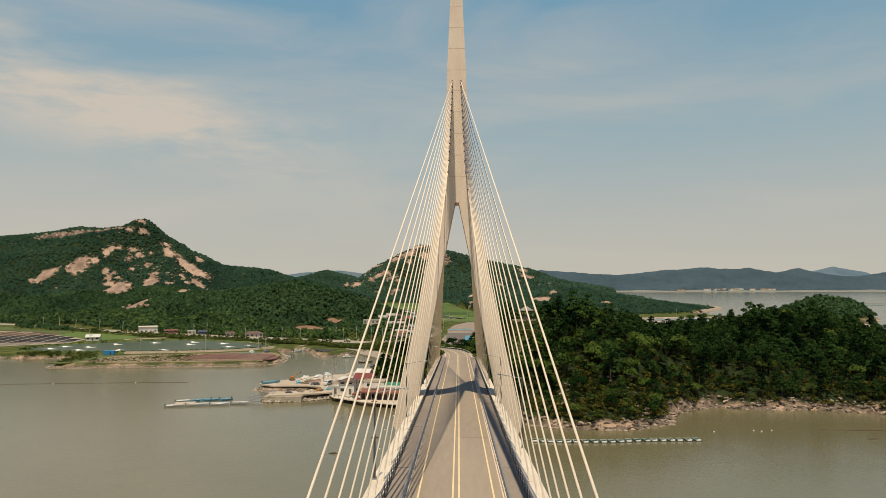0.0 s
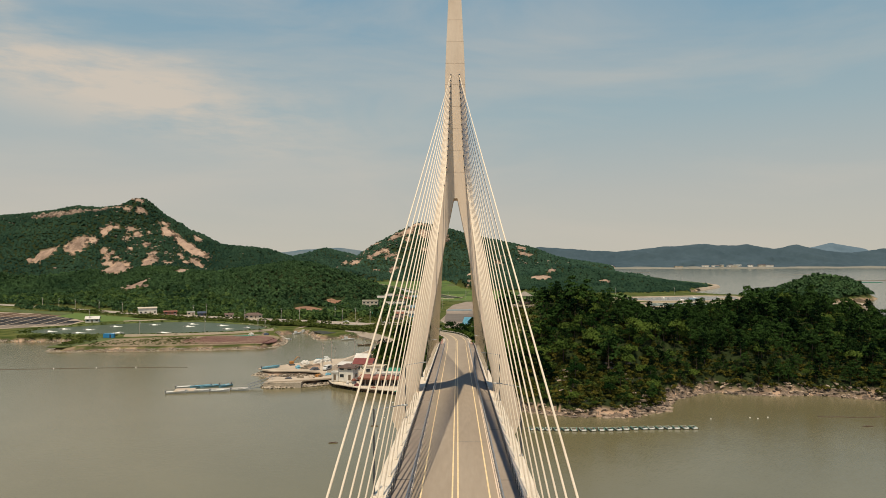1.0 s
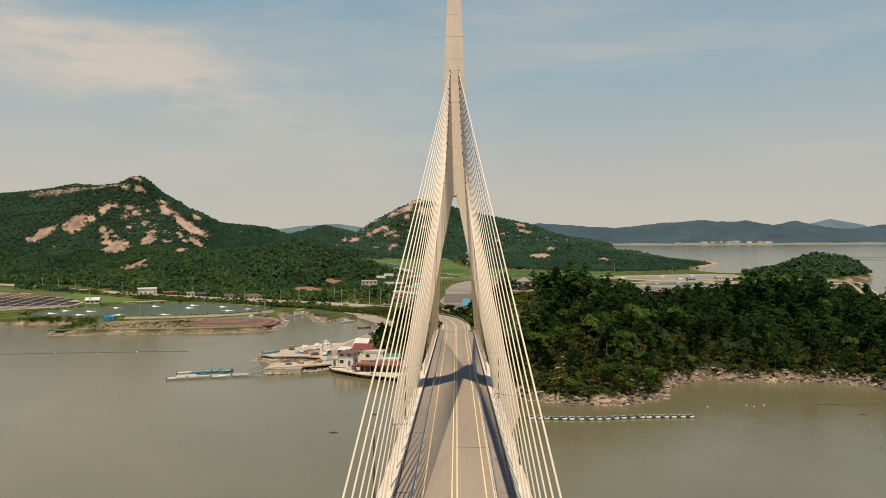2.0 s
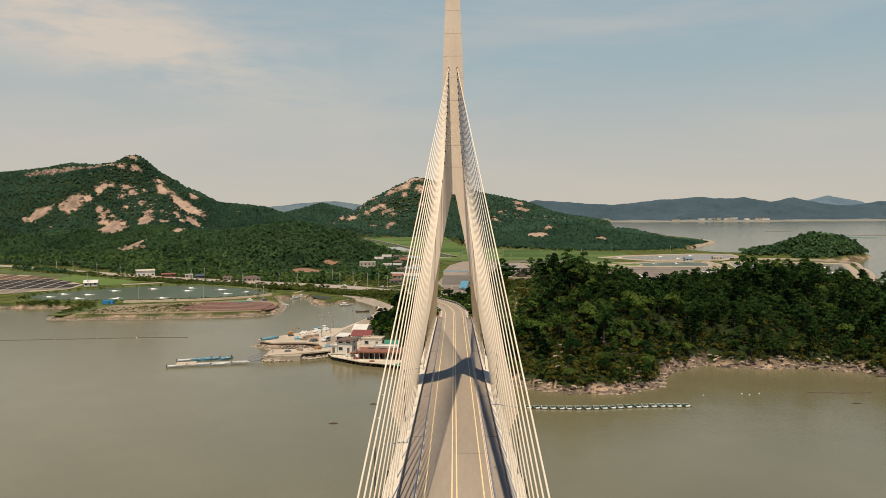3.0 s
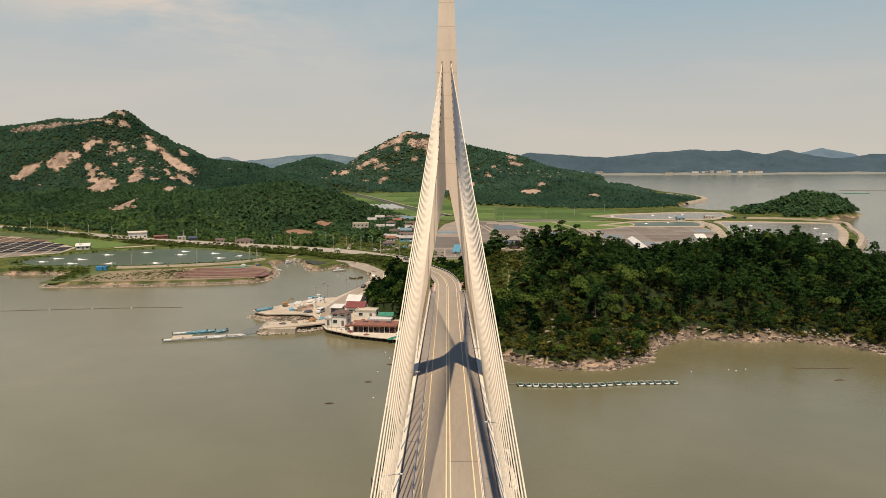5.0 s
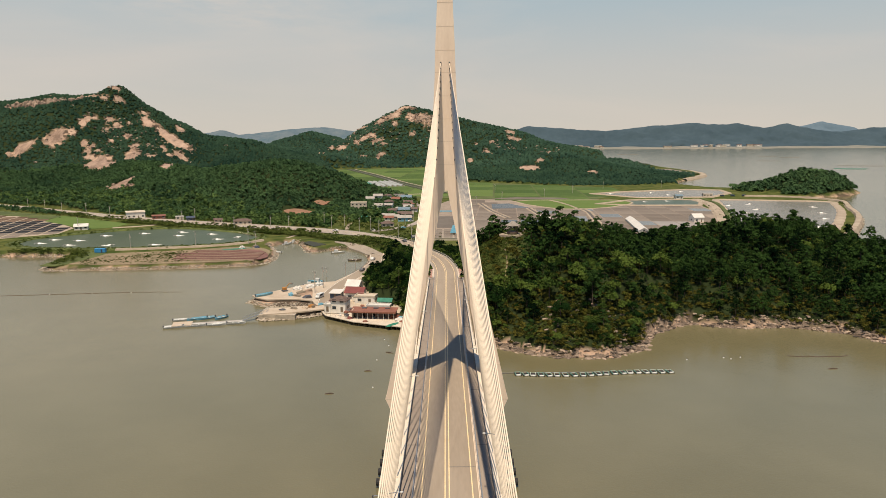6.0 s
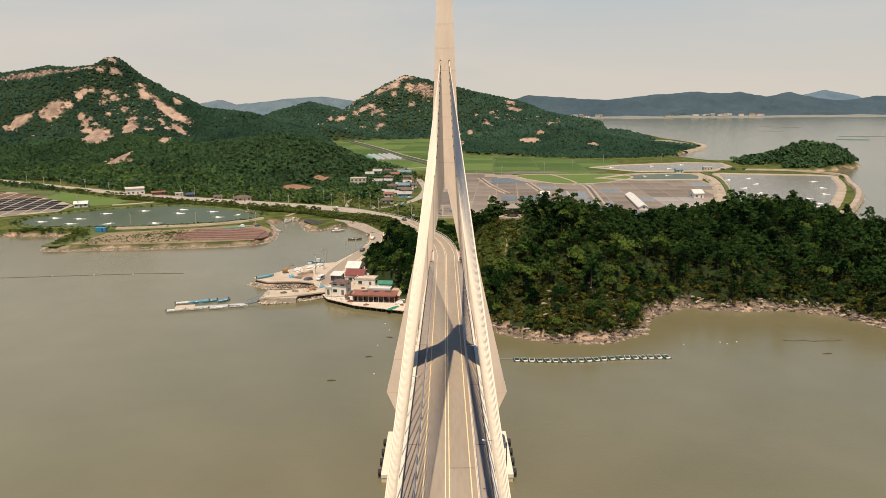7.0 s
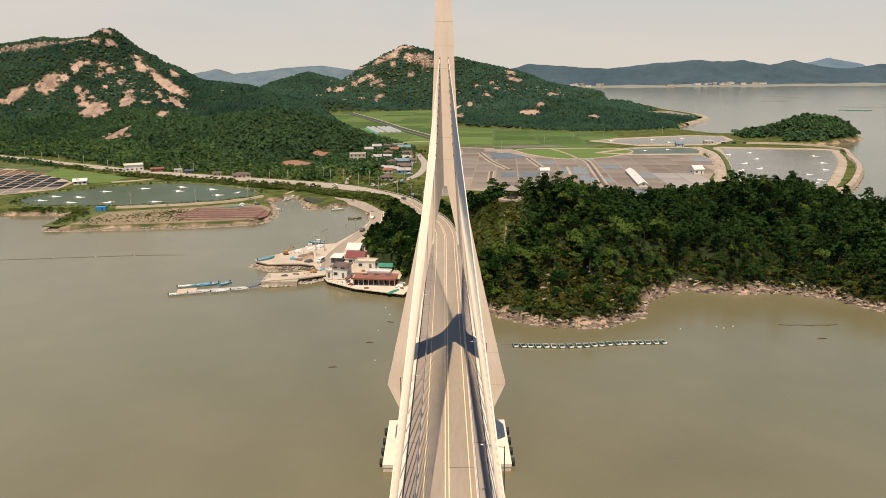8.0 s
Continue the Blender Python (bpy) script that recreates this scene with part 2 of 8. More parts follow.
def mesh_of(name, verts, faces, mat, smooth=False):
    """A mesh object from arrays; all faces have the same number of corners."""
    verts, faces = np.asarray(verts, np.float32), np.asarray(faces, np.int32)
    data = bpy.data.meshes.new(name)
    k = faces.shape[1]
    data.vertices.add(len(verts))
    data.vertices.foreach_set("co", verts.ravel())
    data.loops.add(faces.size)
    data.loops.foreach_set("vertex_index", faces.ravel())
    data.polygons.add(len(faces))
    data.polygons.foreach_set("loop_start", np.arange(0, faces.size, k, dtype=np.int32))
    data.polygons.foreach_set("use_smooth", np.full(len(faces), smooth))
    data.update(calc_edges=True)
    data.materials.append(mat)
    return new(name, data)


def ribbon(bm, line, half, lift=0.0, shift=0.0):
    """A flat strip of that half width along a line of points."""
    pts = [Vector(p) for p in line]
    last = None
    for i, p in enumerate(pts):
        d = pts[min(i + 1, len(pts) - 1)] - pts[max(i - 1, 0)]
        side = Vector((d.y, -d.x, 0)).normalized()
        a = bm.verts.new(p + side * (shift - half) + Vector((0, 0, lift)))
        b = bm.verts.new(p + side * (shift + half) + Vector((0, 0, lift)))
        if last:
            bm.faces.new((last[0], last[1], b, a))
        last = (a, b)
    return bm


def spline(nodes, step):
    """Evenly spaced points on a smooth line through the nodes."""
    p = np.array(nodes, float)
    q = np.vstack((2 * p[0] - p[1], p, 2 * p[-1] - p[-2]))
    out = []
    for i in range(1, len(q) - 2):
        n = max(2, int(np.linalg.norm(q[i + 1] - q[i]) / step))
        for t in np.arange(n) / n:
            out.append(0.5 * (2 * q[i] + (q[i + 1] - q[i - 1]) * t + (2 * q[i - 1] - 5 * q[i] + 4 * q[i + 1] - q[i + 2]) * t * t + (3 * q[i] - q[i - 1] - 3 * q[i + 1] + q[i + 2]) * t ** 3))
    out.append(p[-1])
    return np.array(out)


# ---- the lie of the land ----
COAST_WEST = [(-1800, 310), (-266, 301), (-223, 300), (-219, 280), (-215, 260), (-184, 259), (-149, 262), (-108, 270), (-98, 284), (-102, 311), (-113, 337),
              (-104, 352), (-96, 345), (-84, 312), (-70, 320), (-57, 326), (-46, 300), (-41, 277), (-42, 262)]
COAST_QUAY = [(-47, 234), (-53, 217), (-63, 217), (-73, 205), (-84.3, 190), (-81, 186.7), (-75.5, 181.8), (-61.5, 182.4), (-56.5, 180.5), (-55, 177.5), (-58, 173.5), (-71.8, 170),
              (-69.8, 160), (-58, 163), (-48, 168), (-36, 165), (-16, 158), (-8, 148), (4, 138), (16, 128)]
COAST_HEAD = [(22, 122), (35, 116), (53, 115), (57, 119), (65, 123), (69, 132), (73, 140), (84, 149), (91, 153), (97, 150), (107, 147), (124, 148), (140, 140), (145, 134), (150, 127),
              (175, 118), (215, 135), (240, 190), (238, 250), (222, 300), (228, 330)]
COAST_EAST = [(240, 334), (267, 348), (318, 419), (352, 475), (372, 520), (404, 580), (400, 618), (372, 646), (406, 652), (459, 672), (500, 715), (505, 760), (450, 790),
              (380, 780), (350, 790), (330, 850), (345, 905), (368, 943), (448, 1060), (470, 1150), (472, 1240), (462, 1400), (450, 1480), (395, 1520), (400, 1620), (300, 2200), (0, 2600), (-1800, 2600)]
COAST = COAST_WEST + COAST_QUAY + COAST_HEAD + COAST_EAST

# ridges: x, y, height and half-breadth of the slope
RIDGES = [
    [(-1100, 1010, 80, 230), (-803, 1000, 93, 230), (-731, 1000, 101, 230), (-659, 1000, 107, 230), (-617, 990, 113, 230), (-579, 985, 110, 230), (-542, 980, 113, 230), (-514, 980, 126, 222), (-480, 975, 99, 216), (-441, 960, 75, 205),
     (-405, 950, 59, 200), (-369, 940, 48, 190), (-298, 900, 42, 180), (-261, 880, 32, 170), (-207, 850, 18, 140)],
    [(-306, 640, 8, 100), (-258, 630, 11, 95), (-202, 615, 17, 90), (-175, 605, 21, 88), (-151, 595, 19, 85), (-126, 585, 13, 80), (-91, 565, 2, 62), (-71, 550, -12, 45)],
    [(-538, 800, 6, 130), (-452, 780, 14, 120), (-363, 740, 15, 110), (-300, 700, 7, 110)],
    [(-346, 1750, -12, 225), (-283, 1750, 31, 225), (-221, 1750, 72, 225), (-145, 1750, 109, 225), (-107, 1750, 127, 225), (-55, 1750, 117, 225), (20, 1750, 98, 240), (95, 1750, 80, 250), (166, 1700, 62, 260),
     (219, 1650, 36, 260), (282, 1600, 23, 240), (328, 1550, 13, 200), (359, 1500, -8, 120)],
    [(20, 1160, -20, 120), (64, 1150, 32, 130), (93, 1120, 17, 150), (129, 1080, 4, 160), (186, 1050, 16, 165), (228, 1000, 5, 140), (272, 960, -5, 110), (323, 900, -16, 60)],
    [(-700, 1950, -10, 300), (-571, 1900, 1, 300), (-469, 1900, 40, 300), (-394, 1900, 60, 300), (-338, 1900, 47, 300), (-274, 1900, 22, 300)],
    [(-420, 1150, 30, 200), (-330, 1300, 22, 180)],
    [(8, 168, -10, 22), (14, 176, -3, 34), (20, 182, 2, 44), (27, 188, 5.0, 52), (41, 190, 6, 56), (58, 195, 5, 56), (74, 200, 0, 55), (91, 205, -5, 52), (112, 212, -1, 55), (134, 216, 1, 58), (155, 216, 2, 60), (168, 212, -1, 58), (181, 205, -6, 55), (200, 195, -10, 55)],
    [(380, 694, -22, 26), (394, 702, -12, 32), (410, 710, -2, 40), (432, 715, 2, 44), (466, 722, -3, 40), (490, 728, -16, 30)],
]
# the main road: from the bridge's end down and round to the shore plain
ROAD_NODES = [(0, 157, -7.4), (0, 166, -7.85), (-0.2, 179.1, -8.4), (-1.4, 197.5, -9.3), (-4.1, 218.7, -10.5), (-8.0, 238.9, -12.0), (-13.9, 262, -13.6), (-24.5, 302.5, -16.0), (-41.8, 335.9, -18.0), (-62.8, 364, -19.5), (-92.6, 387.2, -20.3),
              (-134.5, 407.4, -20.5), (-205.9, 439.7, -20.5), (-257.6, 464.6, -20.5), (-342.4, 516.0, -20.5), (-444.0, 577.6, -20.5), (-620, 670, -20.5)]
ROAD_LINE = spline(ROAD_NODES, 4.0)
QUAY_NODES = [(-40, 290, -21.0), (-38, 262, -21.2), (-43.5, 234, -21.4), (-47.5, 214, -21.4), (-50, 192, -21.4), (-49, 178, -21.4)]
QUAY_LINE = spline(QUAY_NODES, 3.0)
VILLAGE_NODES = [(-52, 378, -20.2), (-38, 392, -20.4), (-23.1, 424.3, -20.6), (-17.5, 471.7, -20.6), (-19.4, 516.5, -20.6), (-28.8, 583.8, -20.6)]
VILLAGE_LINE = spline(VILLAGE_NODES, 4.0)


# where the rice plain meets the hills, from the village round to the valley's head
RICE_EDGE = [(-21, 1396), (-243, 1325), (-222, 1163), (-206, 1060), (-165, 960), (-125, 820), (-78, 638)]
# ground kept level: rice fields, salt pans, the shore plain
FLATS = [[(-50, 158), (-12, 156), (-17, 174), (-26, 181), (-32, 192), (-38, 214), (-44, 240), (-62, 214)],
         [*RICE_EDGE[::-1], (10, 1000), (30, 920), (196, 805), (330, 850), (350, 790), (360, 650), (400, 600), (265, 350), (240, 336), (160, 330), (98, 333), (40, 340), (-15, 420), (-30, 600)],
         [(-420, 305), (-90, 290), (-90, 395), (-200, 432), (-290, 472), (-460, 560), (-600, 600)]]


def nearest(x, y, line):
    """Distance to a line of points (x, y, ...) and the values beyond y at the nearest place on it."""
    best = np.full(x.shape, 1e9)
    rest = len(line[0]) - 2
    got = [np.zeros(x.shape) for _ in range(rest)]
    for p, q in zip(line[:-1], line[1:]):
        dx, dy = q[0] - p[0], q[1] - p[1]
        t = np.clip(((x - p[0]) * dx + (y - p[1]) * dy) / (dx * dx + dy * dy), 0, 1)
        d = np.hypot(x - p[0] - t * dx, y - p[1] - t * dy)
        near = d < best
        best = np.where(near, d, best)
        for k in range(rest):
            got[k] = np.where(near, p[2 + k] + t * (q[2 + k] - p[2 + k]), got[k])
    return best, got


def blended(x, y, line):
    """As nearest, with the values of all stretches weighed by how near they are."""
    best, total = np.full(x.shape, 1e9), np.zeros(x.shape)
    got = [np.zeros(x.shape) for _ in line[0][2:]]
    for p, q in zip(line[:-1], line[1:]):
        dx, dy = q[0] - p[0], q[1] - p[1]
        t = np.clip(((x - p[0]) * dx + (y - p[1]) * dy) / (dx * dx + dy * dy), 0, 1)
        d = np.hypot(x - p[0] - t * dx, y - p[1] - t * dy)
        best = np.minimum(best, d)
        k = 1 / (d + 0.5) ** 5
        total = total + k
        for i in range(len(got)):
            got[i] = got[i] + k * (p[2 + i] + t * (q[2 + i] - p[2 + i]))
    return best, [g / total for g in got]


def inside(x, y, outline):
    hit = np.zeros(x.shape, bool)
    for (ax, ay), (bx, by) in zip(outline, outline[1:] + outline[:1]):
        if ay == by:
            continue
        cross = (ay > y) != (by > y)
        hit ^= cross & (x < (bx - ax) * (y - ay) / (by - ay) + ax)
    return hit


def wobble(x, y, scale, seed=0.0):
    """Smooth irregular waves, between about -1 and 1."""
    v = np.zeros(np.shape(x))
    for k, (a, s) in enumerate(((1.0, 1.0), (0.55, 2.1), (0.3, 4.3), (0.18, 8.9))):
        u = (x * math.cos(k + seed) + y * math.sin(k + seed)) / scale * s
        w = (y * math.cos(1.7 * k + seed) - x * math.sin(1.7 * k + seed)) / scale * s
        v = v + a * np.sin(u * 6.28 + 1.9 * np.sin(w * 5.1 + k) + seed) * np.cos(w * 6.28 + 1.3 * np.sin(u * 4.3) + 2 * k)
    return v / 1.5


def shore(x, y):
    """Signed distance to the coast, positive on land."""
    d, _ = nearest(x, y, [(*p,) for p in COAST + COAST[:1]])
    return np.where(inside(x, y, COAST), d, -d)


def height(x, y, s=None):
    x, y = np.asarray(x, float), np.asarray(y, float)
    s = shore(x, y) if s is None else s
    h = WATER + np.clip(s * 0.55, -5, 2.2)
    hill = np.zeros(x.shape)
    for k, ridge in enumerate(RIDGES):
        d, (z, w) = blended(x, y, ridge)
        sharp = 1.35 if k in (7, 8) else 1.6
        foot = 0.06 if k in (7, 8) else 0.12
        rel = np.clip((np.exp(-(d / w) ** sharp) - foot) / (1 - foot), 0, 1)
        up = (z - GROUND) * rel
        up = up + (z - GROUND) * 0.10 * wobble(x, y, 1.3 * w, k) * np.clip(d / w, 0, 1) * rel * 2
        hill = np.maximum(hill, up)
    hill = hill * np.clip((s - 1.5) / 14, 0, 1) ** 0.8
    ease = np.clip(nearest(x, y, RICE_EDGE)[0] / 55, 0, 1)
    hill = hill * ease * (2 - ease)
    h = h + hill
    for flat in FLATS:
        h = np.where(inside(x, y, flat) & (s > 3), GROUND, h)
    for line, half, bank in ((ROAD_LINE[::2], 7.5, 9.0), (QUAY_LINE, 4.0, 4.0), (VILLAGE_LINE, 3.5, 5.0)):
        d, (z,) = nearest(x, y, line)
        k = np.clip((d - half) / bank, 0, 1)
        k = k * k * (3 - 2 * k)
        h = np.where(s > -1, (z - 0.15) * (1 - k) + h * k, h)
    return h


# the ground: one sheet out to the far plain, finer where it is near
AN = np.linspace(-1, 1, 420)
AN = np.radians(58) * (0.6 * AN + 0.4 * AN ** 3)
RN = 175 * np.exp(np.linspace(0, math.log(2700 / 175), 300))
GA, GR = np.meshgrid(AN, RN)
GX, GY = GR * np.sin(GA), -90 + GR * np.cos(GA)
GS = shore(GX, GY)
GZ = height(GX, GY, GS)
rows, cols = GX.shape
ids = np.arange(rows * cols).reshape(rows, cols)
GF = np.stack((ids[:-1, :-1], ids[:-1, 1:], ids[1:, 1:], ids[1:, :-1]), -1).reshape(-1, 4)
# bare rock on the hills: x, y, half length, half breadth, turn
SLABS = [(-395, 893, 62, 11, -44), (-361, 829, 32, 5, -54), (-447, 930, 20, 9, -59), (-407, 951, 26, 6, -64), (-533, 835, 17, 13, -84), (-520, 853, 8, 6, -78), (-565, 813, 18, 10, 72), (-578, 802, 5, 4, -28), (-437, 762, 44, 21, -64), (-469, 798, 11, 5, -26), (-417, 810, 21, 9, -86), (-399, 821, 8, 7, 77), (-378, 832, 8, 5, -45), (-396, 857, 12, 4, -52), (-335, 602, 25, 10, 90), (-317, 585, 7, 3, -62)]
SLABS += [(-338, 729, 30, 7, -73), (-494, 834, 7, 5, -46), (-479, 812, 10, 4, -47), (-477, 823, 6, 4, -31), (-465, 812, 5, 4, -32), (-516, 876, 9, 6, -33), (-512, 883, 6, 4, -26), (-491, 903, 7, 5, 81), (-477, 895, 10, 5, -48), (-484, 879, 6, 4, -88), (-450, 868, 10, 5, -75), (-462, 845, 6, 4, -53), (-428, 842, 13, 5, -90), (-497, 951, 10, 6, 69), (-510, 972, 11, 5, 82), (-514, 940, 5, 4, 43)]
SLABS += [(-541, 944, 22, 7, -20), (-466, 910, 4, 3, -85), (-462, 954, 6, 4, 36), (-504, 889, 4, 3, 75), (-307, 1562, 9, 8, 0), (-285, 1607, 24, 6, -79), (-258, 1596, 18, 14, -76), (-302, 1830, 12, 9, 0), (-254, 1722, 20, 12, 0), (-221, 1730, 14, 10, 0), (-170, 1694, 26, 15, -71), (-137, 1704, 23, 18, 4), (-115, 1729, 23, 12, 0), (-91, 1738, 14, 8, 0), (-86, 1677, 25, 14, -85), (-54, 1684, 34, 20, -78)]
SLABS += [(-130, 1655, 19, 7, -83), (-205, 1614, 20, 15, 84), (-187, 1617, 17, 8, -51), (-169, 1588, 16, 7, 26), (-153, 1568, 11, 8, -68), (-223, 1605, 22, 5, -70), (-82, 1612, 9, 7, -14), (-151, 1504, 11, 7, -9), (-158, 1484, 9, 6, -81), (-227, 1486, 8, 4, 0), (-193, 1497, 10, 7, -71), (81, 1571, 10, 11, 0), (117, 1589, 8, 8, 31), (171, 1680, 19, 13, 76), (177, 1631, 21, 18, 42), (77, 1109, 16, 6, -69)]
SLABS += [(119, 1533, 11, 8, 0), (250, 1498, 22, 13, 88), (282, 1471, 9, 6, 0), (155, 1009, 14, 6, -86), (132, 971, 20, 14, -66), (24, 1070, 7, 7, 0), (43, 1068, 14, 5, -88), (23, 994, 21, 7, -86), (223, 925, 11, 7, 78)]
# crags along the crest of the western mountain
CRAGS = [(-577, 943, 32, 8, -14), (-612, 941, 26, 9, -10), (-636, 936, 28, 10, -10), (-54, 1672, 34, 16, 0)]


def bare(x, y):
    """1 where granite shows through the woods."""
    v = np.zeros(np.shape(x))
    for sx, sy, a, b, turn in SLABS + CRAGS:
        c, s = math.cos(radians(turn)), math.sin(radians(turn))
        u, w = (x - sx) * c + (y - sy) * s, (y - sy) * c - (x - sx) * s
        grow = 1.0 if sy < 1100 else 1.5
        r = np.hypot(u / (a + grow), w / (b + grow)) + 0.12 * wobble(x, y, 22, 3)
        v = np.maximum(v, r < 1)
    return v


GROUND_MAT = material("grassy_soil", (0.012, 0.020, 0.008), (0.038, 0.050, 0.019), 0.05, 0.95, 0.3, 12, specular=0.03)
n, l = GROUND_MAT.node_tree.nodes, GROUND_MAT.node_tree.links
gb = n["Principled BSDF"]
ramp_link = gb.inputs["Base Color"].links[0].from_socket
attr = n.new("ShaderNodeAttribute")
attr.attribute_name = "rock"
rock_noise = n.new("ShaderNodeTexNoise")
rock_noise.inputs["Scale"].default_value, rock_noise.inputs["Detail"].default_value = 0.09, 9
rock_co = n.new("ShaderNodeTexCoord")
l.new(rock_co.outputs["Object"], rock_noise.inputs[0])
rock_ramp = n.new("ShaderNodeValToRGB")
rock_ramp.color_ramp.elements[0].position, rock_ramp.color_ramp.elements[0].color = 0.42, (0.10, 0.075, 0.055, 1)
rock_ramp.color_ramp.elements[1].position, rock_ramp.color_ramp.elements[1].color = 0.58, (0.42, 0.29, 0.205, 1)
l.new(rock_noise.outputs[0], rock_ramp.inputs[0])
gm = n.new("ShaderNodeMix")
gm.data_type = "RGBA"
l.new(attr.outputs["Fac"], gm.inputs[0])
grass_at = n.new("ShaderNodeAttribute")
grass_at.attribute_name = "grass"
grass_ramp = n.new("ShaderNodeValToRGB")
grass_ramp.color_ramp.elements[0].position, grass_ramp.color_ramp.elements[0].color = 0.38, (0.045, 0.066, 0.016, 1)
grass_ramp.color_ramp.elements[1].position, grass_ramp.color_ramp.elements[1].color = 0.62, (0.110, 0.116, 0.036, 1)
l.new(rock_noise.outputs[0], grass_ramp.inputs[0])
gg = n.new("ShaderNodeMix")
gg.data_type = "RGBA"
l.new(grass_at.outputs["Fac"], gg.inputs[0])
l.new(ramp_link, gg.inputs[6])
l.new(grass_ramp.outputs[0], gg.inputs[7])
l.new(gg.outputs[2], gm.inputs[6])
l.new(rock_ramp.outputs[0], gm.inputs[7])
l.new(gm.outputs[2], gb.inputs["Base Color"])

ground = mesh_of("ground", np.stack((GX, GY, GZ), -1).reshape(-1, 3), GF, GROUND_MAT, True)
tagged(ground, "grassy coastal land rising to granite hills", "ground", kind="structure")
rock = ground.data.attributes.new("rock", "FLOAT", "POINT")
near_shore = (GS > -6) & (GS < 2.4 + 1.2 * wobble(GX, GY, 17, 1)) & (GZ < WATER + 4)
rock.data.foreach_set("value", np.maximum(bare(GX, GY), (near_shore | ((GX < -52) & (GX > -92) & (GY > 155) & (GY < 222) & (GS > -6))) * 1.0).ravel().astype(np.float32))

grass = ground.data.attributes.new("grass", "FLOAT", "POINT")
grass.data.foreach_set("value", (np.clip((GROUND + 5 - GZ) / 4, 0, 1) * np.clip((np.hypot(np.maximum(0, np.abs(GX - 110) - 110), np.maximum(0, np.abs(GY - 200) - 105)) - 4) / 6, 0, 1) * ((GX < -92) | (GX > 0) | (GY > 240)) + np.clip(1.7 - 1.3 * np.hypot((GX - 20) / 11, (GY - 177) / 19), 0, 1) * (GX > 6)).clip(0, 1).ravel().astype(np.float32))

bm = bmesh.new()
bmesh.ops.create_circle(bm, cap_ends=True, segments=96, radius=4900)
bmesh.ops.translate(bm, vec=(0, 0, WATER), verts=bm.verts)
tagged(part("water", bm, SEA), "calm muddy olive-brown sea water", "water", kind="structure")


def far_range(name, nodes, y, breadth, mat, label, foot=WATER):
    """A range of hills on the horizon, with a crest through the nodes (x, height)."""
    xs = np.arange(nodes[0][0], nodes[-1][0] + 1, 14.0)
    crest = np.interp(xs, [p[0] for p in nodes], [p[1] for p in nodes])
    crest = crest + 2.5 * wobble(xs, xs * 0 + y, 260, 1) + 1.2 * wobble(xs, xs * 0, 60, 2)
    ts = np.linspace(-1, 0.6, 26)
    X, T = np.meshgrid(xs, ts)
    rel = np.exp(-(np.abs(T) * 1.7) ** 1.7)
    Yv = y + T * breadth + 40 * wobble(X, T * 300, 400, 4) * np.abs(T)
    rel = rel * (1 + 0.25 * wobble(X, T * 500, 330, 5) * np.clip(np.abs(T) * 3, 0, 1))
    Z = foot - 6 + (crest - foot + 6) * rel
    i = np.arange(X.size).reshape(X.shape)
    f = np.stack((i[:-1, :-1], i[:-1, 1:], i[1:, 1:], i[1:, :-1]), -1).reshape(-1, 4)
    ob = mesh_of(name, np.stack((X, Yv, Z), -1).reshape(-1, 3), f, mat, True)
    return tagged(ob, label, "hills", kind="structure")


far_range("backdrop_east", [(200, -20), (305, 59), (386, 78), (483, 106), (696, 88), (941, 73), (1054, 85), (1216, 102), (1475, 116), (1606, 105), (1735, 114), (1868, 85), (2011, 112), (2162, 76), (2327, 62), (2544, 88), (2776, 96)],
          3900, 270, HAZED_HILL, "wooded hills across the bay, coloured blue-green for haze")
far_range("backdrop_peak", [(2100, 40), (2167, 88), (2332, 128), (2542, 88), (2640, 40)], 4120, 250, HAZED_PEAK, "peak beyond the far hills, coloured pale blue for haze")
far_range("backdrop_west", [(-1900, 30), (-1464, 62), (-1314, 91), (-1235, 62), (-1136, 68), (-970, 88), (-839, 100), (-708, 105), (-578, 85), (-415, 59), (-200, 30)], 3900, 420, GRANITE_HAZE, "granite hills far inland, coloured pale blue for haze")


# ---- the bridge ----
bridge_label = "cable-stayed road bridge, pale concrete, with one inverted Y pylon"
BRIDGE_A, BRIDGE_B = -112.0, 160.0
TOWER_Y, TOWER_T = 43.0, 5.4
bridge = thing("bridge", bridge_label, "bridge")


def along(bm, outline, y0, y1):
    """A cross-section (x, z over the deck) drawn along the sloping deck."""
    n = len(outline)
    a = [bm.verts.new((x, y0, deck_z(y0) + z)) for x, z in outline]
    b = [bm.verts.new((x, y1, deck_z(y1) + z)) for x, z in outline]
    bm.faces.new(a)
    bm.faces.new(b[::-1])
    for i in range(n):
        bm.faces.new((a[i], b[i], b[(i + 1) % n], a[(i + 1) % n]))
    bmesh.ops.recalc_face_normals(bm, faces=bm.faces)
    return bm


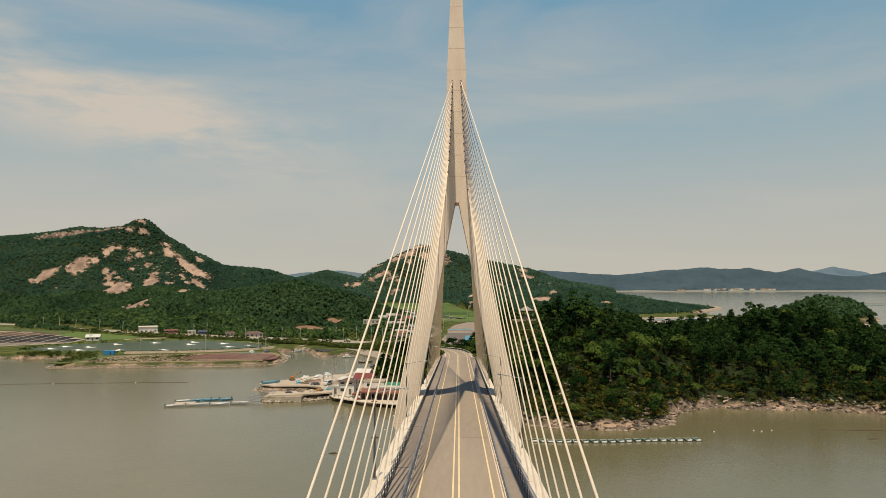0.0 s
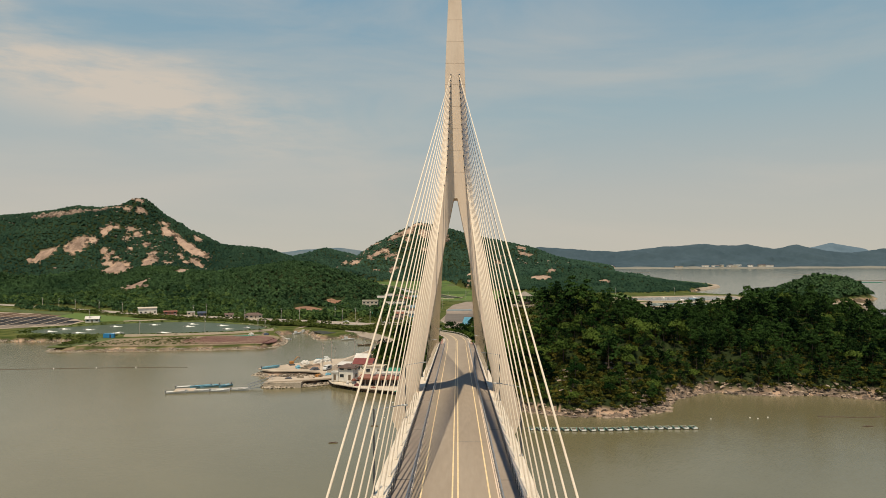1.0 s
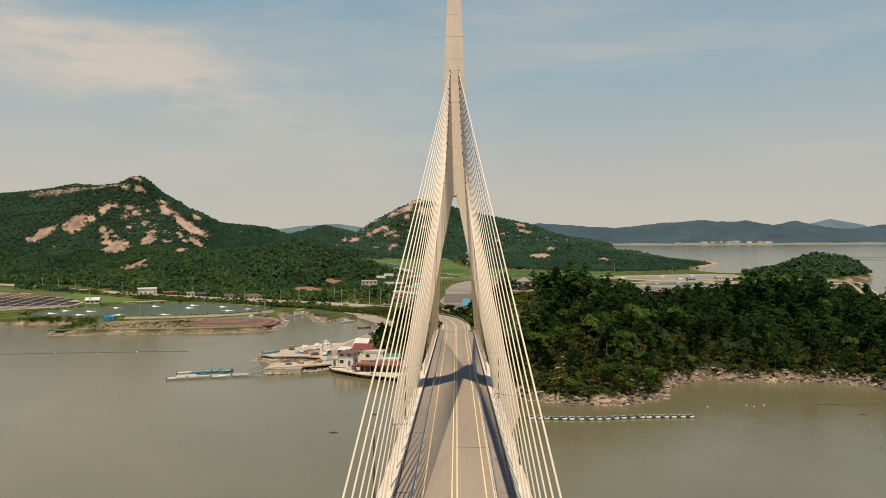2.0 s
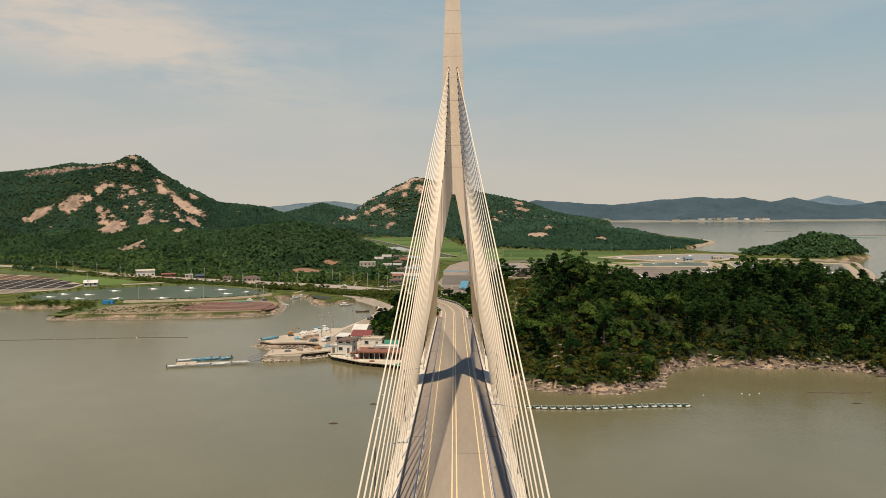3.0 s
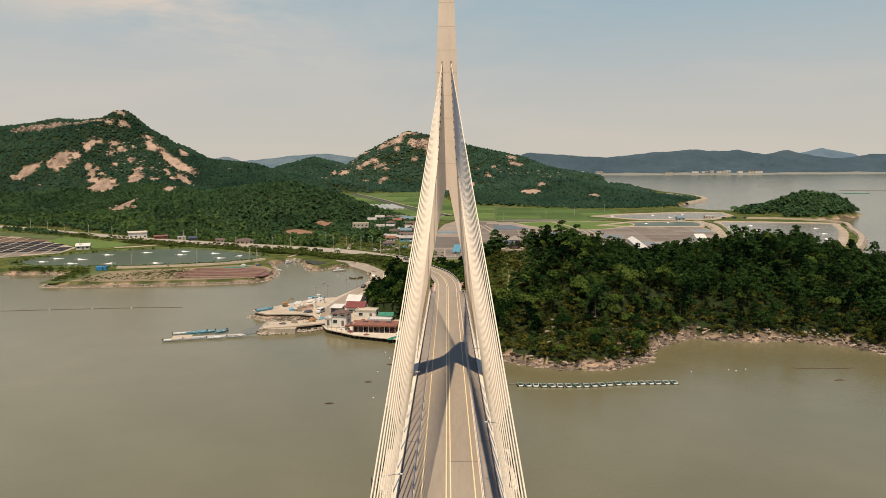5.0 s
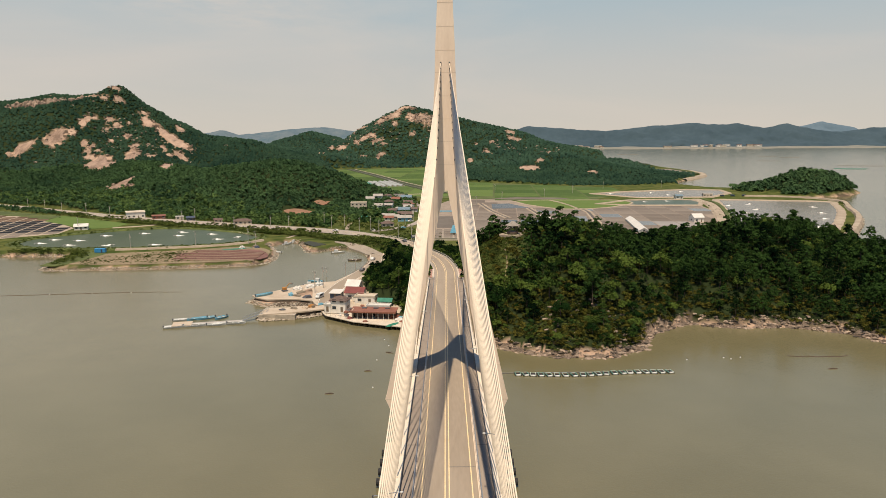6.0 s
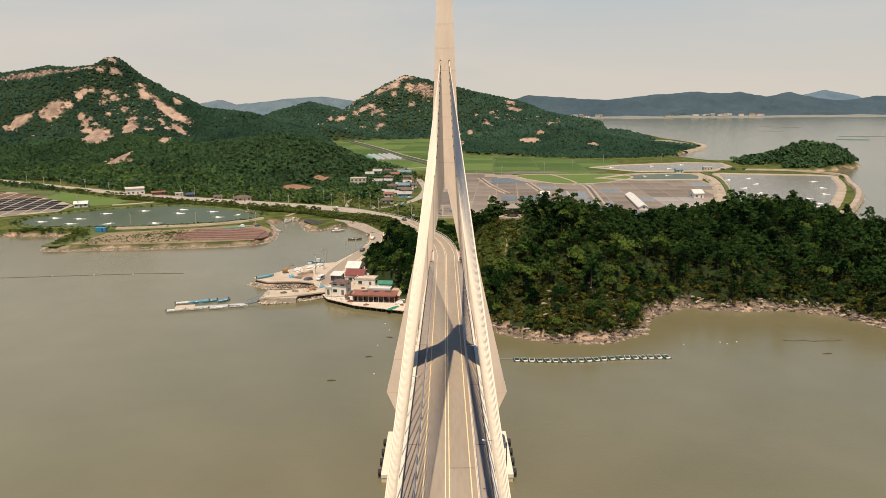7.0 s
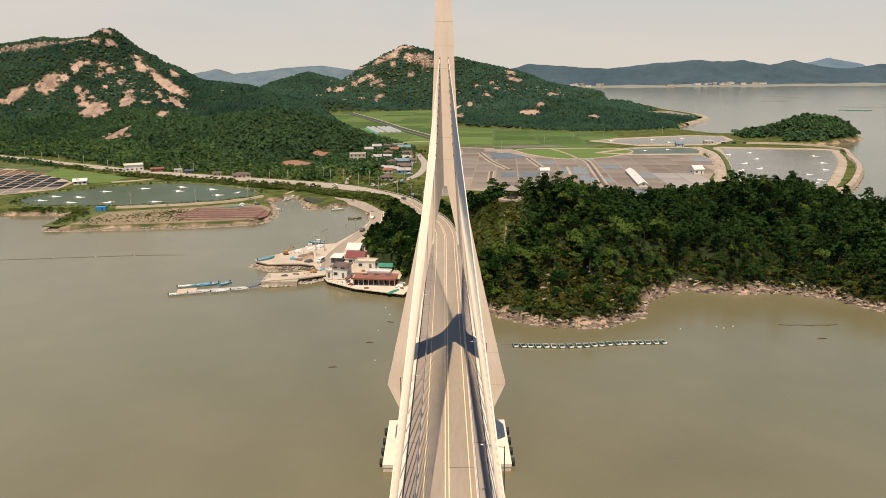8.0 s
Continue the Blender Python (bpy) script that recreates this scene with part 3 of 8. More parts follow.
part("deck_slab", along(bmesh.new(), [(-6.14, -0.02), (6.14, -0.02), (6.14, -0.55), (3, -0.8), (-3, -0.8), (-6.14, -0.55)], BRIDGE_A, BRIDGE_B), CONCRETE, bridge)
part("roadway", along(bmesh.new(), [(-4.15, 0.0), (4.05, 0.0), (4.05, -0.012), (-4.15, -0.012)], BRIDGE_A, BRIDGE_B), ASPHALT, bridge, "worn grey-brown asphalt")
for side in (-1, 1):
    s = side
    part("walkway", along(bmesh.new(), [(s * 4.5, 0.16), (s * 6.14, 0.16), (s * 6.14, -0.015), (s * 4.5, -0.015)], BRIDGE_A, BRIDGE_B), WALKWAY, bridge, "dark grey footway")
    part("kerb", along(bmesh.new(), [(s * 4.2, 0.28), (s * 4.5, 0.28), (s * 4.5, -0.015), (s * 4.17, -0.015)], BRIDGE_A, BRIDGE_B), CONCRETE, bridge)
    part("edge_beam", along(bmesh.new(), [(s * 6.15, 0.42), (s * 7.75, 0.42), (s * 7.85, 0.32), (s * 7.85, -1.6), (s * 7.5, -1.9), (s * 6.15, -1.9)], BRIDGE_A, BRIDGE_B), BEAM, bridge, "pale concrete edge beam")
    part("edge_line", along(bmesh.new(), [(s * 3.28 - 0.075, 0.005), (s * 3.28 + 0.075, 0.005), (s * 3.28 + 0.075, 0.001), (s * 3.28 - 0.075, 0.001)], BRIDGE_A, BRIDGE_B), YELLOW, bridge, "worn yellow edge line")
    part("centre_line", along(bmesh.new(), [(s * 0.27 - 0.075, 0.005), (s * 0.27 + 0.075, 0.005), (s * 0.27 + 0.075, 0.001), (s * 0.27 - 0.075, 0.001)], BRIDGE_A, BRIDGE_B), YELLOW, bridge, "worn yellow centre line")
for y in (-78, 0.0, 159.9):
    part("expansion_joint", along(bmesh.new(), [((0.3 if y == 0 else -4.15), 0.009), (4.0, 0.009), (4.0, 0.002), ((0.3 if y == 0 else -4.15), 0.002)], y - 0.07, y + 0.07), CONCRETE if y > 100 else DARK_STEEL, bridge)
for side in (-1, 1):
    for y in range(-105, 160, 25):
        part("joint", along(bmesh.new(), [(side * 4.52, 0.168), (side * 6.1, 0.168), (side * 6.1, 0.162), (side * 4.52, 0.162)], y + 12, y + 12.12), RUBBER, bridge)

# pylon: two bent legs that meet and go on as one mast
pylon = part("pylon", prism(bmesh.new(), [(-12.25, -6.6), (-10.35, 2.0), (-7.7, 14), (-3.55, 34), (-2.75, 40.5), (-1.95, 56), (-1.78, 62), (-1.0, 78.5), (1.0, 78.5), (1.78, 62), (1.95, 56), (2.75, 40.5), (3.55, 34), (7.7, 14), (10.35, 2.0), (12.25, -6.6),
                                       (5.7, -21.9), (1.6, -21.9), (8.2, -6.6), (6.9, 1.0), (4.3, 14.6), (2.3, 25.5), (0.35, 35.2), (-0.35, 35.2), (-2.3, 25.5), (-4.3, 14.6), (-6.9, 1.0), (-8.2, -6.6), (-1.6, -21.9), (-5.7, -21.9)],
                             TOWER_Y - TOWER_T / 2, TOWER_Y + TOWER_T / 2, "y"), PYLON, bridge, "tapering pale concrete inverted Y pylon")
for side in (-1, 1):
    for z, x0, x1 in ((-6.6, 8.2, 12.265), (0.6, 7.0, 10.67)):
        bm = bmesh.new()
        box(bm, min(side * x0, side * x1), max(side * x0, side * x1), TOWER_Y - TOWER_T / 2 - 0.015, TOWER_Y + TOWER_T / 2 + 0.015, z - 0.05, z + 0.05)
        part("leg_band", bm, CONCRETE, bridge)
bm = bmesh.new()
box(bm, -8.2, 8.2, TOWER_Y - 2.2, TOWER_Y + 2.2, -8.6, deck_z(TOWER_Y) - 1.95)
part("cross_beam", bm, CONCRETE, bridge)
for z in (40.2, 44.4, 48.6, 52.8, 57.0, 61.0, 65.2, 69.4, 73.6):
    half = float(np.interp(z, [34, 40.5, 56, 62, 78.5], [3.55, 2.75, 1.95, 1.78, 1.0])) + 0.012
    bm = bmesh.new()
    box(bm, -half, half, TOWER_Y - TOWER_T / 2 - 0.012, TOWER_Y + TOWER_T / 2 + 0.012, z - 0.035, z + 0.035)
    part("cast_joint", bm, material("joint_stain", (0.58, 0.46, 0.355), (0.68, 0.55, 0.43), 0.5) if z == 40.2 else bpy.data.materials["joint_stain"], bridge)

# stays
STAY_Z = [58.7, 57.6, 56.5, 55.3, 54.1, 52.9, 51.6, 50.4, 49.2, 47.9, 46.5, 45.0, 43.2, 41.0, 37.6, 28.6]
for i, z in enumerate(STAY_Z):
    xa = float(np.interp(z, [28, 37.6, 41, 45, 58.7], [3.45, 2.15, 1.75, 1.45, 0.80]))
    for side in (-1, 1):
        for way in (-1, 1):
            y1 = TOWER_Y + way * (115.5 - 6.85 * i)
            ya = TOWER_Y + way * TOWER_T / 2
            top, foot = Vector((side * xa, ya, z)), Vector((side * 6.75, y1, deck_z(y1) + 0.4))
            d = (foot - top).normalized()
            stay = part("stay_cable", rod(bmesh.new(), top - d * 0.3, foot, 0.068, sides=8), CABLE, bridge, smooth=True)
            part("anchor_tube", rod(bmesh.new(), foot - d * 1.1, foot + d * 0.1, 0.10, sides=8), BEAM, stay)
            bm = bmesh.new()
            box(bm, -0.13, 0.13, -0.08, 0.08, -0.24, 0.16, Matrix.Translation((side * xa, ya + way * 0.02, z + 0.05)))
            part("anchor_socket", bm, DARK_STEEL, stay)
            bm = bmesh.new()
            box(bm, -0.17, 0.17, -0.2, 0.2, 0, 0.1, Matrix.Translation((side * 6.72, y1 - way * 0.1, deck_z(y1) + 0.42)), 0.05)
            part("anchor_block", bm, BEAM, stay)

# pier cap with tyre fenders
cap = thing("pier_cap", "pale concrete pier footing in the water with rubber fenders", "pier")
bm = bmesh.new()
box(bm, -13.4, 13.4, 35.0, 53.2, WATER + 0.9, -21.95, bevel=0.08)
part("slab", bm, BEAM, cap)
bm = bmesh.new()
box(bm, -13.3, 13.3, 35.1, 53.1, WATER - 6, WATER + 0.9)
part("lower_wall", bm, CONCRETE, cap, "weed-stained concrete")
for side in (-1, 1):
    for y in (37.2, 41.4, 45.4, 49.6):
        bm = bmesh.new()
        rod(bm, (side * 13.4, y, WATER + 1.0), (side * 14.15, y, WATER + 1.0), 0.72, 0.72, 12)
        rod(bm, (side * 13.9, y, WATER + 1.0), (side * 14.2, y, WATER + 1.0), 0.42, 0.42, 12)
        part("fender", bm, RUBBER, cap, "black rubber fender")

# abutments
for name, y0, y1 in (("abutment_land", 159.8, 163), ("abutment_near", -116, -110)):
    bm = bmesh.new()
    box(bm, -8.3, 8.3, y0, y1, WATER - 3, deck_z(y0) - 0.9)
    tagged(part(name, bm, CONCRETE), "plain concrete bridge abutment", "abutment", kind="structure")

# ---- bridge rails and lamps ----
for side in (-1, 1):
    rail = thing("footway_railing", "dark grey steel railing along the bridge footway", "railing", group="bridge railings")
    x = side * 6.05
    for z, r in ((1.25, 0.05), (0.95, 0.025), (0.65, 0.025), (0.35, 0.025)):
        part("top_rail" if z > 1 else "bar", rod(bmesh.new(), (x, -78, deck_z(-78) + z), (x, 159, deck_z(159) + z), r, sides=6), STEEL if z > 1 else DARK_STEEL, rail)
    post = None
    for i in range(119):
        y = -77 + 2.0 * i
        if post is None:
            bm = bmesh.new()
            box(bm, -0.045, 0.045, -0.06, 0.06, 0.16, 1.3)
            post = part("post", bm, DARK_STEEL, rail)
            post.matrix_basis = pose(x, y, deck_z(y))
        else:
            share("post", post.data, rail, pose(x, y, deck_z(y)))
    guard = thing("guard_rail", "galvanised steel guard rail between road and footway", "guard rail", group="bridge guard rails")
    x = side * 4.36
    for z in (0.62, 0.92):
        part("rail", along(bmesh.new(), [(x - 0.07, z - 0.08), (x + 0.07, z - 0.08), (x + 0.07, z + 0.08), (x - 0.07, z + 0.08)], -78, 159), STEEL, guard)
    post = None
    for i in range(118):
        y = -77 + 2.0 * i
        if post is None:
            bm = bmesh.new()
            box(bm, -0.06, 0.06, -0.08, 0.08, 0.27, 0.95)
            box(bm, -0.11, 0.11, -0.1, 0.1, 0.26, 0.31)
            post = part("post", bm, STEEL, guard)
            post.matrix_basis = pose(x, y, deck_z(y))
        else:
            share("post", post.data, guard, pose(x, y, deck_z(y)))


def street_lamp(m, reach=2.6, tall=8.0):
    lamp = thing("street_lamp", "grey steel street lamp with a long arm, unlit", "street lamp", m, "bridge street lamps")
    part("pole", rod(bmesh.new(), (0, 0, 0), (0, 0, tall), 0.12, 0.07), DARK_STEEL, lamp)
    part("arm", rod(bmesh.new(), (0, 0, tall - 0.1), (reach, 0, tall + 0.35), 0.05, 0.035), STEEL, lamp)
    bm = bmesh.new()
    box(bm, reach - 0.1, reach + 0.55, -0.11, 0.11, tall + 0.27, tall + 0.4, bevel=0.04)
    part("lamp_head", bm, PALE_STEEL, lamp)
    bm = bmesh.new()
    box(bm, -0.2, 0.2, -0.2, 0.2, 0, 0.12)
    part("base_plate", bm, STEEL, lamp)
    return lamp


LAMP_ROWS = [(-1, -24), (1, -9), (-1, 14), (1, 30), (-1, 62), (1, 75), (-1, 108), (1, 120), (-1, 150)]
first_lamp = None
for side, y in LAMP_ROWS:
    m = pose(side * 7.55, y, deck_z(y) + 0.42, 0, 0, 180 if side > 0 else 0)
    first_lamp = street_lamp(m) if first_lamp is None else first_lamp
    if first_lamp.matrix_basis != m:
        copy_thing(first_lamp, m)

# ---- roads on land ----
PAVER = material("red_pavers", (0.30, 0.16, 0.115), (0.44, 0.26, 0.20), 0.6, 0.85, 0.2, 8, vary=0.3)
for side in (-1, 1):
    bm = bmesh.new()
    ribbon(bm, [p for p in ROAD_LINE if 158 < p[1] < 186], 0.95, 0.13, side * 5.9)
    tagged(part("pavement", bm, PAVER), "reddish paved footway at the bridge end", "pavement", kind="structure")
    for k in range(12):
        bm = bmesh.new()
        box(bm, -0.2, 0.2, -0.75, 0.75, -0.3, 0.45, bevel=0.06)
        kerb = tagged(part("kerb_block", bm, CONCRETE), "pale concrete kerb block at the bridge end", "kerb", "kerb blocks")
        y = 161.5 + 2.1 * k
        kerb.matrix_basis = pose(side * 4.9 + float(np.interp(y, ROAD_LINE[:, 1], ROAD_LINE[:, 0])), y, float(np.interp(y, ROAD_LINE[:, 1], ROAD_LINE[:, 2])))


def clear_of(line, x, y):
    return nearest(np.asarray(x, float), np.asarray(y, float), line)[0]


bm = bmesh.new()
last = None
for i, p in enumerate(ROAD_LINE):
    d = ROAD_LINE[min(i + 1, len(ROAD_LINE) - 1)] - ROAD_LINE[max(i - 1, 0)]
    half = float(np.interp(p[0], [-620, -260, -110, -70, -40], [6.5, 7.0, 9.0, 8.5, 5.2]))
    side = Vector((d[1], -d[0], 0)).normalized()
    pair = (bm.verts.new(Vector(p) - side * half + Vector((0, 0, 0.02))), bm.verts.new(Vector(p) + side * half + Vector((0, 0, 0.02))))
    if last:
        bm.faces.new((last[0], last[1], pair[1], pair[0]))
    last = pair
tagged(part("road_main", bm, ROAD), "pale worn two-lane road curving off the bridge", "road", kind="structure")
near_road = [p for p in ROAD_LINE if p[1] < 300]
bm = ribbon(bmesh.new(), near_road, 4.1, 0.04)
tagged(part("road_surface", bm, ASPHALT), "grey asphalt road surface", "road", kind="structure")
for off, w, mat in ((-3.4, 0.09, YELLOW), (3.4, 0.09, YELLOW), (-0.27, 0.08, YELLOW), (0.27, 0.08, YELLOW)):
    tagged(part("trim_line", ribbon(bmesh.new(), ROAD_LINE, w, 0.06, off), mat), "painted road line", "road marking", kind="structure")
for off in (-5.2, 5.2):
    bm = bmesh.new()
    line = [Vector(p) for p in ROAD_LINE if p[1] < 345]
    for i in range(len(line) - 1):
        d = (line[i + 1] - line[i]).normalized()
        sd = Vector((d.y, -d.x, 0)) * off
        rod(bm, line[i] + sd + Vector((0, 0, 0.75)), line[i + 1] + sd + Vector((0, 0, 0.7)), 0.07, sides=4)
        rod(bm, line[i] + sd + Vector((0, 0, -0.2)), line[i] + sd + Vector((0, 0, 0.75)), 0.05, sides=4)
    tagged(part("roadside_guard_rail", bm, WHITE), "pale steel guard rail beside the curving road", "guard rail")
tagged(part("road_quay", ribbon(bmesh.new(), QUAY_LINE, 3.4, 0.12), ASPHALT), "grey asphalt lane along the quay", "road", kind="structure")
tagged(part("road_village", ribbon(bmesh.new(), VILLAGE_LINE, 3.0, 0.05), ROAD), "pale concrete lane through the village", "road", kind="structure")

# ---- fields, pans, ponds ----
SOIL = material("bare_soil", (0.12, 0.105, 0.05), (0.32, 0.235, 0.15), 0.09, 0.95, 0.3, 10)
EARTH = material("bank_earth", (0.25, 0.195, 0.14), (0.43, 0.355, 0.265), 0.12, 0.95, 0.3, 9)
RICE = material("rice_field", (0.050, 0.088, 0.017), (0.105, 0.155, 0.036), 0.06, 0.9, 0.2, 16, vary=0.8, specular=0.2)
MEADOW = material("meadow", (0.035, 0.056, 0.012), (0.12, 0.14, 0.038), 0.08, 0.95, 0.3, 12)
RED_WEED = material("drying_red_seaweed", (0.085, 0.036, 0.034), (0.25, 0.135, 0.105), 0.35, 0.95, 0.4, 9, stretch=(0.25, 1.6, 1))
PALE_ROW = material("pale_straw", (0.22, 0.16, 0.11), (0.36, 0.28, 0.20), 0.4, 0.95, 0.3, 9)
PAN = material("salt_pan", (0.14, 0.112, 0.085), (0.225, 0.185, 0.145), 0.03, 0.7, 0.05, 12, vary=0.4, specular=0.25)
DARK_PAN = material("wet_salt_pan", (0.012, 0.014, 0.017), (0.035, 0.036, 0.038), 0.03, 0.8, 0, 12, vary=0.5, specular=0.1)
BLUE_PAN = material("brine_pan", (0.085, 0.09, 0.092), (0.15, 0.148, 0.138), 0.03, 0.2, 0, 12, vary=0.4)
DARK_BRINE = material("dark_brine", (0.045, 0.052, 0.06), (0.085, 0.092, 0.10), 0.03, 0.25, 0, 12, vary=0.3)
BROWN_PAN = material("brown_pan", (0.085, 0.055, 0.036), (0.16, 0.105, 0.07), 0.03, 0.9, 0, 12, vary=0.5, specular=0.1)
FLAT_Z = GROUND


def sheet(name, outline, mat, z, label, category, kind="structure", smooth_edge=0, parent=None):
    """A thin level sheet with a real edge."""
    pts = spline([*outline, outline[0]], smooth_edge)[:-1].tolist() if smooth_edge else outline
    ob = part(name, prism(bmesh.new(), [tuple(p) for p in pts], z - (3.0 if name == "cape_pans" else 0.5), z), mat, parent)
    return tagged(ob, label, category, kind=kind)


def bank(name, line, half, rise, mat, label, z=None, closed=False, foot=-0.3):
    """A low earth bank with sloping sides along a line."""
    z = FLAT_Z if z is None else z
    pts = [Vector((p[0], p[1], 0)) for p in line]
    n = len(pts)
    bm = bmesh.new()
    rings = []
    for i, p in enumerate(pts):
        d = (pts[(i + 1) % n] - pts[i - 1]) if closed else pts[min(i + 1, n - 1)] - pts[max(i - 1, 0)]
        sd = Vector((d.y, -d.x, 0)).normalized()
        h = rise * (1 + 0.12 * math.sin(i * 1.7))
        rings.append([bm.verts.new(p + sd * o * (1 + 0.1 * math.sin(i * 2.3)) + Vector((0, 0, z + e))) for o, e in ((-half * 1.8, foot), (-half, h), (half, h), (half * 1.8, foot))])
    for i in range(n if closed else n - 1):
        a, b = rings[i], rings[(i + 1) % n]
        for k in range(3):
            bm.faces.new((a[k], a[k + 1], b[k + 1], b[k]))
    bmesh.ops.recalc_face_normals(bm, faces=bm.faces)
    return tagged(part(name, bm, mat), label, "bank", kind="structure")


# west: fish pond on the spit, red drying field, salt pans, rice
POND_WEST = [(-279, 334), (-278, 358), (-255, 384), (-227, 402), (-194, 407), (-160, 392), (-134, 374), (-124, 356), (-130, 338), (-150, 326), (-187, 316), (-225, 314), (-258, 318)]
sheet("pond_west", POND_WEST, POND, FLAT_Z + 0.12, "dark green fish pond beside the shore", "pond", smooth_edge=6)
bank("bank_west", spline([*POND_WEST, POND_WEST[0]], 6)[:-1], 2.2, 0.9, MEADOW, "grassy bank round the fish pond", closed=True)
bank("bank_rim", spline([(-200, 311), (-187, 312.5), (-150, 322), (-130, 333), (-120, 345)], 5), 1.0, 1.05, EARTH, "pale earth path on the pond bank")
sheet("spit_soil", [(-208, 266), (-180, 264), (-149, 267), (-112, 274), (-103, 285), (-106, 308), (-125, 322), (-160, 309), (-195, 300), (-210, 290)], SOIL, FLAT_Z + 0.06, "dry brown bare soil of the spit", "ground", smooth_edge=6)
sheet("spit_grass", [(-217, 262), (-205, 264), (-200, 300), (-215, 304)], MEADOW, FLAT_Z + 0.10, "green grass on the spit", "grass", smooth_edge=4)
sheet("red_field", [(-150, 275), (-156, 297), (-138, 304), (-120, 311), (-109, 305), (-101, 284), (-112, 276)], RED_WEED, FLAT_Z + 0.14, "drying field covered with dark red seaweed", "field", smooth_edge=5)
for i in range(23):
    y = 277 + i * 1.36
    bank("trim_row", [(-153 + 0.15 * i, y), (-128, y + 0.8), (-106, y - 2 - 0.0125 * i * i)], 0.24, 0.28, RED_WEED if i % 4 else PALE_ROW, "row of drying seaweed", z=FLAT_Z + 0.15)
sheet("green_net", [(-138, 306), (-124, 312), (-119, 318), (-134, 312)], material("green_net", (0.02, 0.13, 0.09), (0.05, 0.22, 0.16), 0.4), FLAT_Z + 0.25, "green tarpaulin laid on the ground", "tarpaulin")

random.seed(5)


def pans(origin, turn, nx, ny, w, d, outline, mats, name, label, group):
    """A grid of shallow pans with bunds between; those whose middle lies in the outline."""
    c, s = math.cos(radians(turn)), math.sin(radians(turn))
    shared = {}
    for j in range(ny):
        for i in range(nx):
            u, v = (i + 0.5) * w, (j + 0.5) * d
            x, y = origin[0] + u * c - v * s, origin[1] + u * s + v * c
            if not inside(np.array([x]), np.array([y]), outline)[0]:
                continue
            mat = mats(i, j)
            if mat.name not in shared:
                bm = bmesh.new()
                g = 1.0 if "rice" in name else 0.85 if "western" in group else 0.45
                box(bm, -w / 2 + g, w / 2 - g, -d / 2 + g, d / 2 - g, -0.4, 0.0)
                ob = tagged(part(name, bm, mat), label, "salt pan" if "pan" in name else "field", group, "structure")
                shared[mat.name] = ob
                ob.matrix_basis = pose(x, y, FLAT_Z + 0.10, 0, 0, turn)
            else:
                copy_thing(shared[mat.name], pose(x, y, FLAT_Z + 0.10 + 0.004 * ((i + j) % 3), 0, 0, turn))


WEST_PANS = [(-303, 362), (-280, 384), (-284, 410), (-350, 480), (-410, 500), (-420, 400)]
sheet("pan_floor_west", [(-306, 356), (-276, 382), (-281, 412), (-350, 484), (-412, 504), (-424, 396)], EARTH, FLAT_Z + 0.03, "pale bunds between the salt pans", "salt pan")
pans((-420, 320), 14, 16, 16, 11, 12.5, WEST_PANS, lambda i, j: (PAN if j < 3 else DARK_PAN if j < 9 else BROWN_PAN), "salt_pan", "shallow salt pan with dark brine", "western salt pans")
sheet("rice_west", [(-330, 456), (-268, 406), (-252, 414), (-250, 436), (-265, 446), (-336, 494)], RICE, FLAT_Z + 0.12, "bright green rice field by the road", "field")
sheet("meadow_west", [(-372, 490), (-336, 462), (-328, 500), (-420, 552), (-470, 575), (-470, 548)], MEADOW, FLAT_Z + 0.08, "rough green grass by the road", "grass")
bank("track_west", [(-252, 412), (-236, 420), (-222, 432)], 1.6, 0.25, EARTH, "pale earth track to the road")

# inland rice plain
WET_CHANNEL = material("wet_channel", (0.07, 0.06, 0.05), (0.12, 0.10, 0.08), 0.1, 0.6, 0.1, 9)
SCRUB_BANK = material("scrub_bank", (0.030, 0.045, 0.018), (0.075, 0.085, 0.038), 0.2, 0.95, 0.4, 6)
sheet("rice_floor", [(-241, 1319), (-21, 1390), (30, 1000), (30, 920), (196, 805), (215, 700), (135, 590), (60, 625), (14, 640), (-12, 660), (-76, 644), (-122, 821), (-161, 960), (-202, 1060), (-218, 1163)], MEADOW, FLAT_Z + 0.05, "grassy field paths between rice plots", "grass")
RICE_OUT = [(-225, 1300), (-30, 1370), (20, 1000), (22, 905), (190, 795), (208, 700), (135, 610), (60, 640), (14, 652), (-12, 672), (-74, 655), (-118, 822), (-158, 962), (-198, 1062), (-212, 1163)]
pans((-260, 640), -4, 9, 16, 52, 46, RICE_OUT, lambda i, j: RICE, "rice_field", "bright green rice plot", "rice plots")
CANAL = np.array(spline([(-199, 1311), (-183, 1259), (-138, 1125), (-99, 1000), (-68, 894), (-28, 778), (-4, 705)], 12))[:, :2]
side = np.gradient(CANAL, axis=0)
side = np.stack((side[:, 1], -side[:, 0]), 1) / np.hypot(side[:, 0], side[:, 1])[:, None]
bank("canal_bed", CANAL, 2.6, 0.3, WET_CHANNEL, "dark drainage canal across the rice plain")
for off, wide, high, mat, label in ((-5.6, 2.2, 1.1, SCRUB_BANK, "dark overgrown bank of the canal"), (4.6, 1.6, 0.9, SCRUB_BANK, "dark overgrown bank of the canal"), (-10.0, 1.9, 0.7, EARTH, "pale farm track beside the canal")):
    bank("canal_bank", CANAL + side * off, wide, high, mat, label)
bank("field_lane", [(-77, 682), (-50, 692), (-27, 701), (-4, 705)], 1.5, 0.45, EARTH, "pale farm lane across the rice plain")
bank("valley_track", spline([(-216, 1186), (-208, 1150), (-201, 1110), (-196, 1080), (-199, 1056)], 6), 2.4, 0.5, EARTH, "pale earth track at the edge of the rice plain")
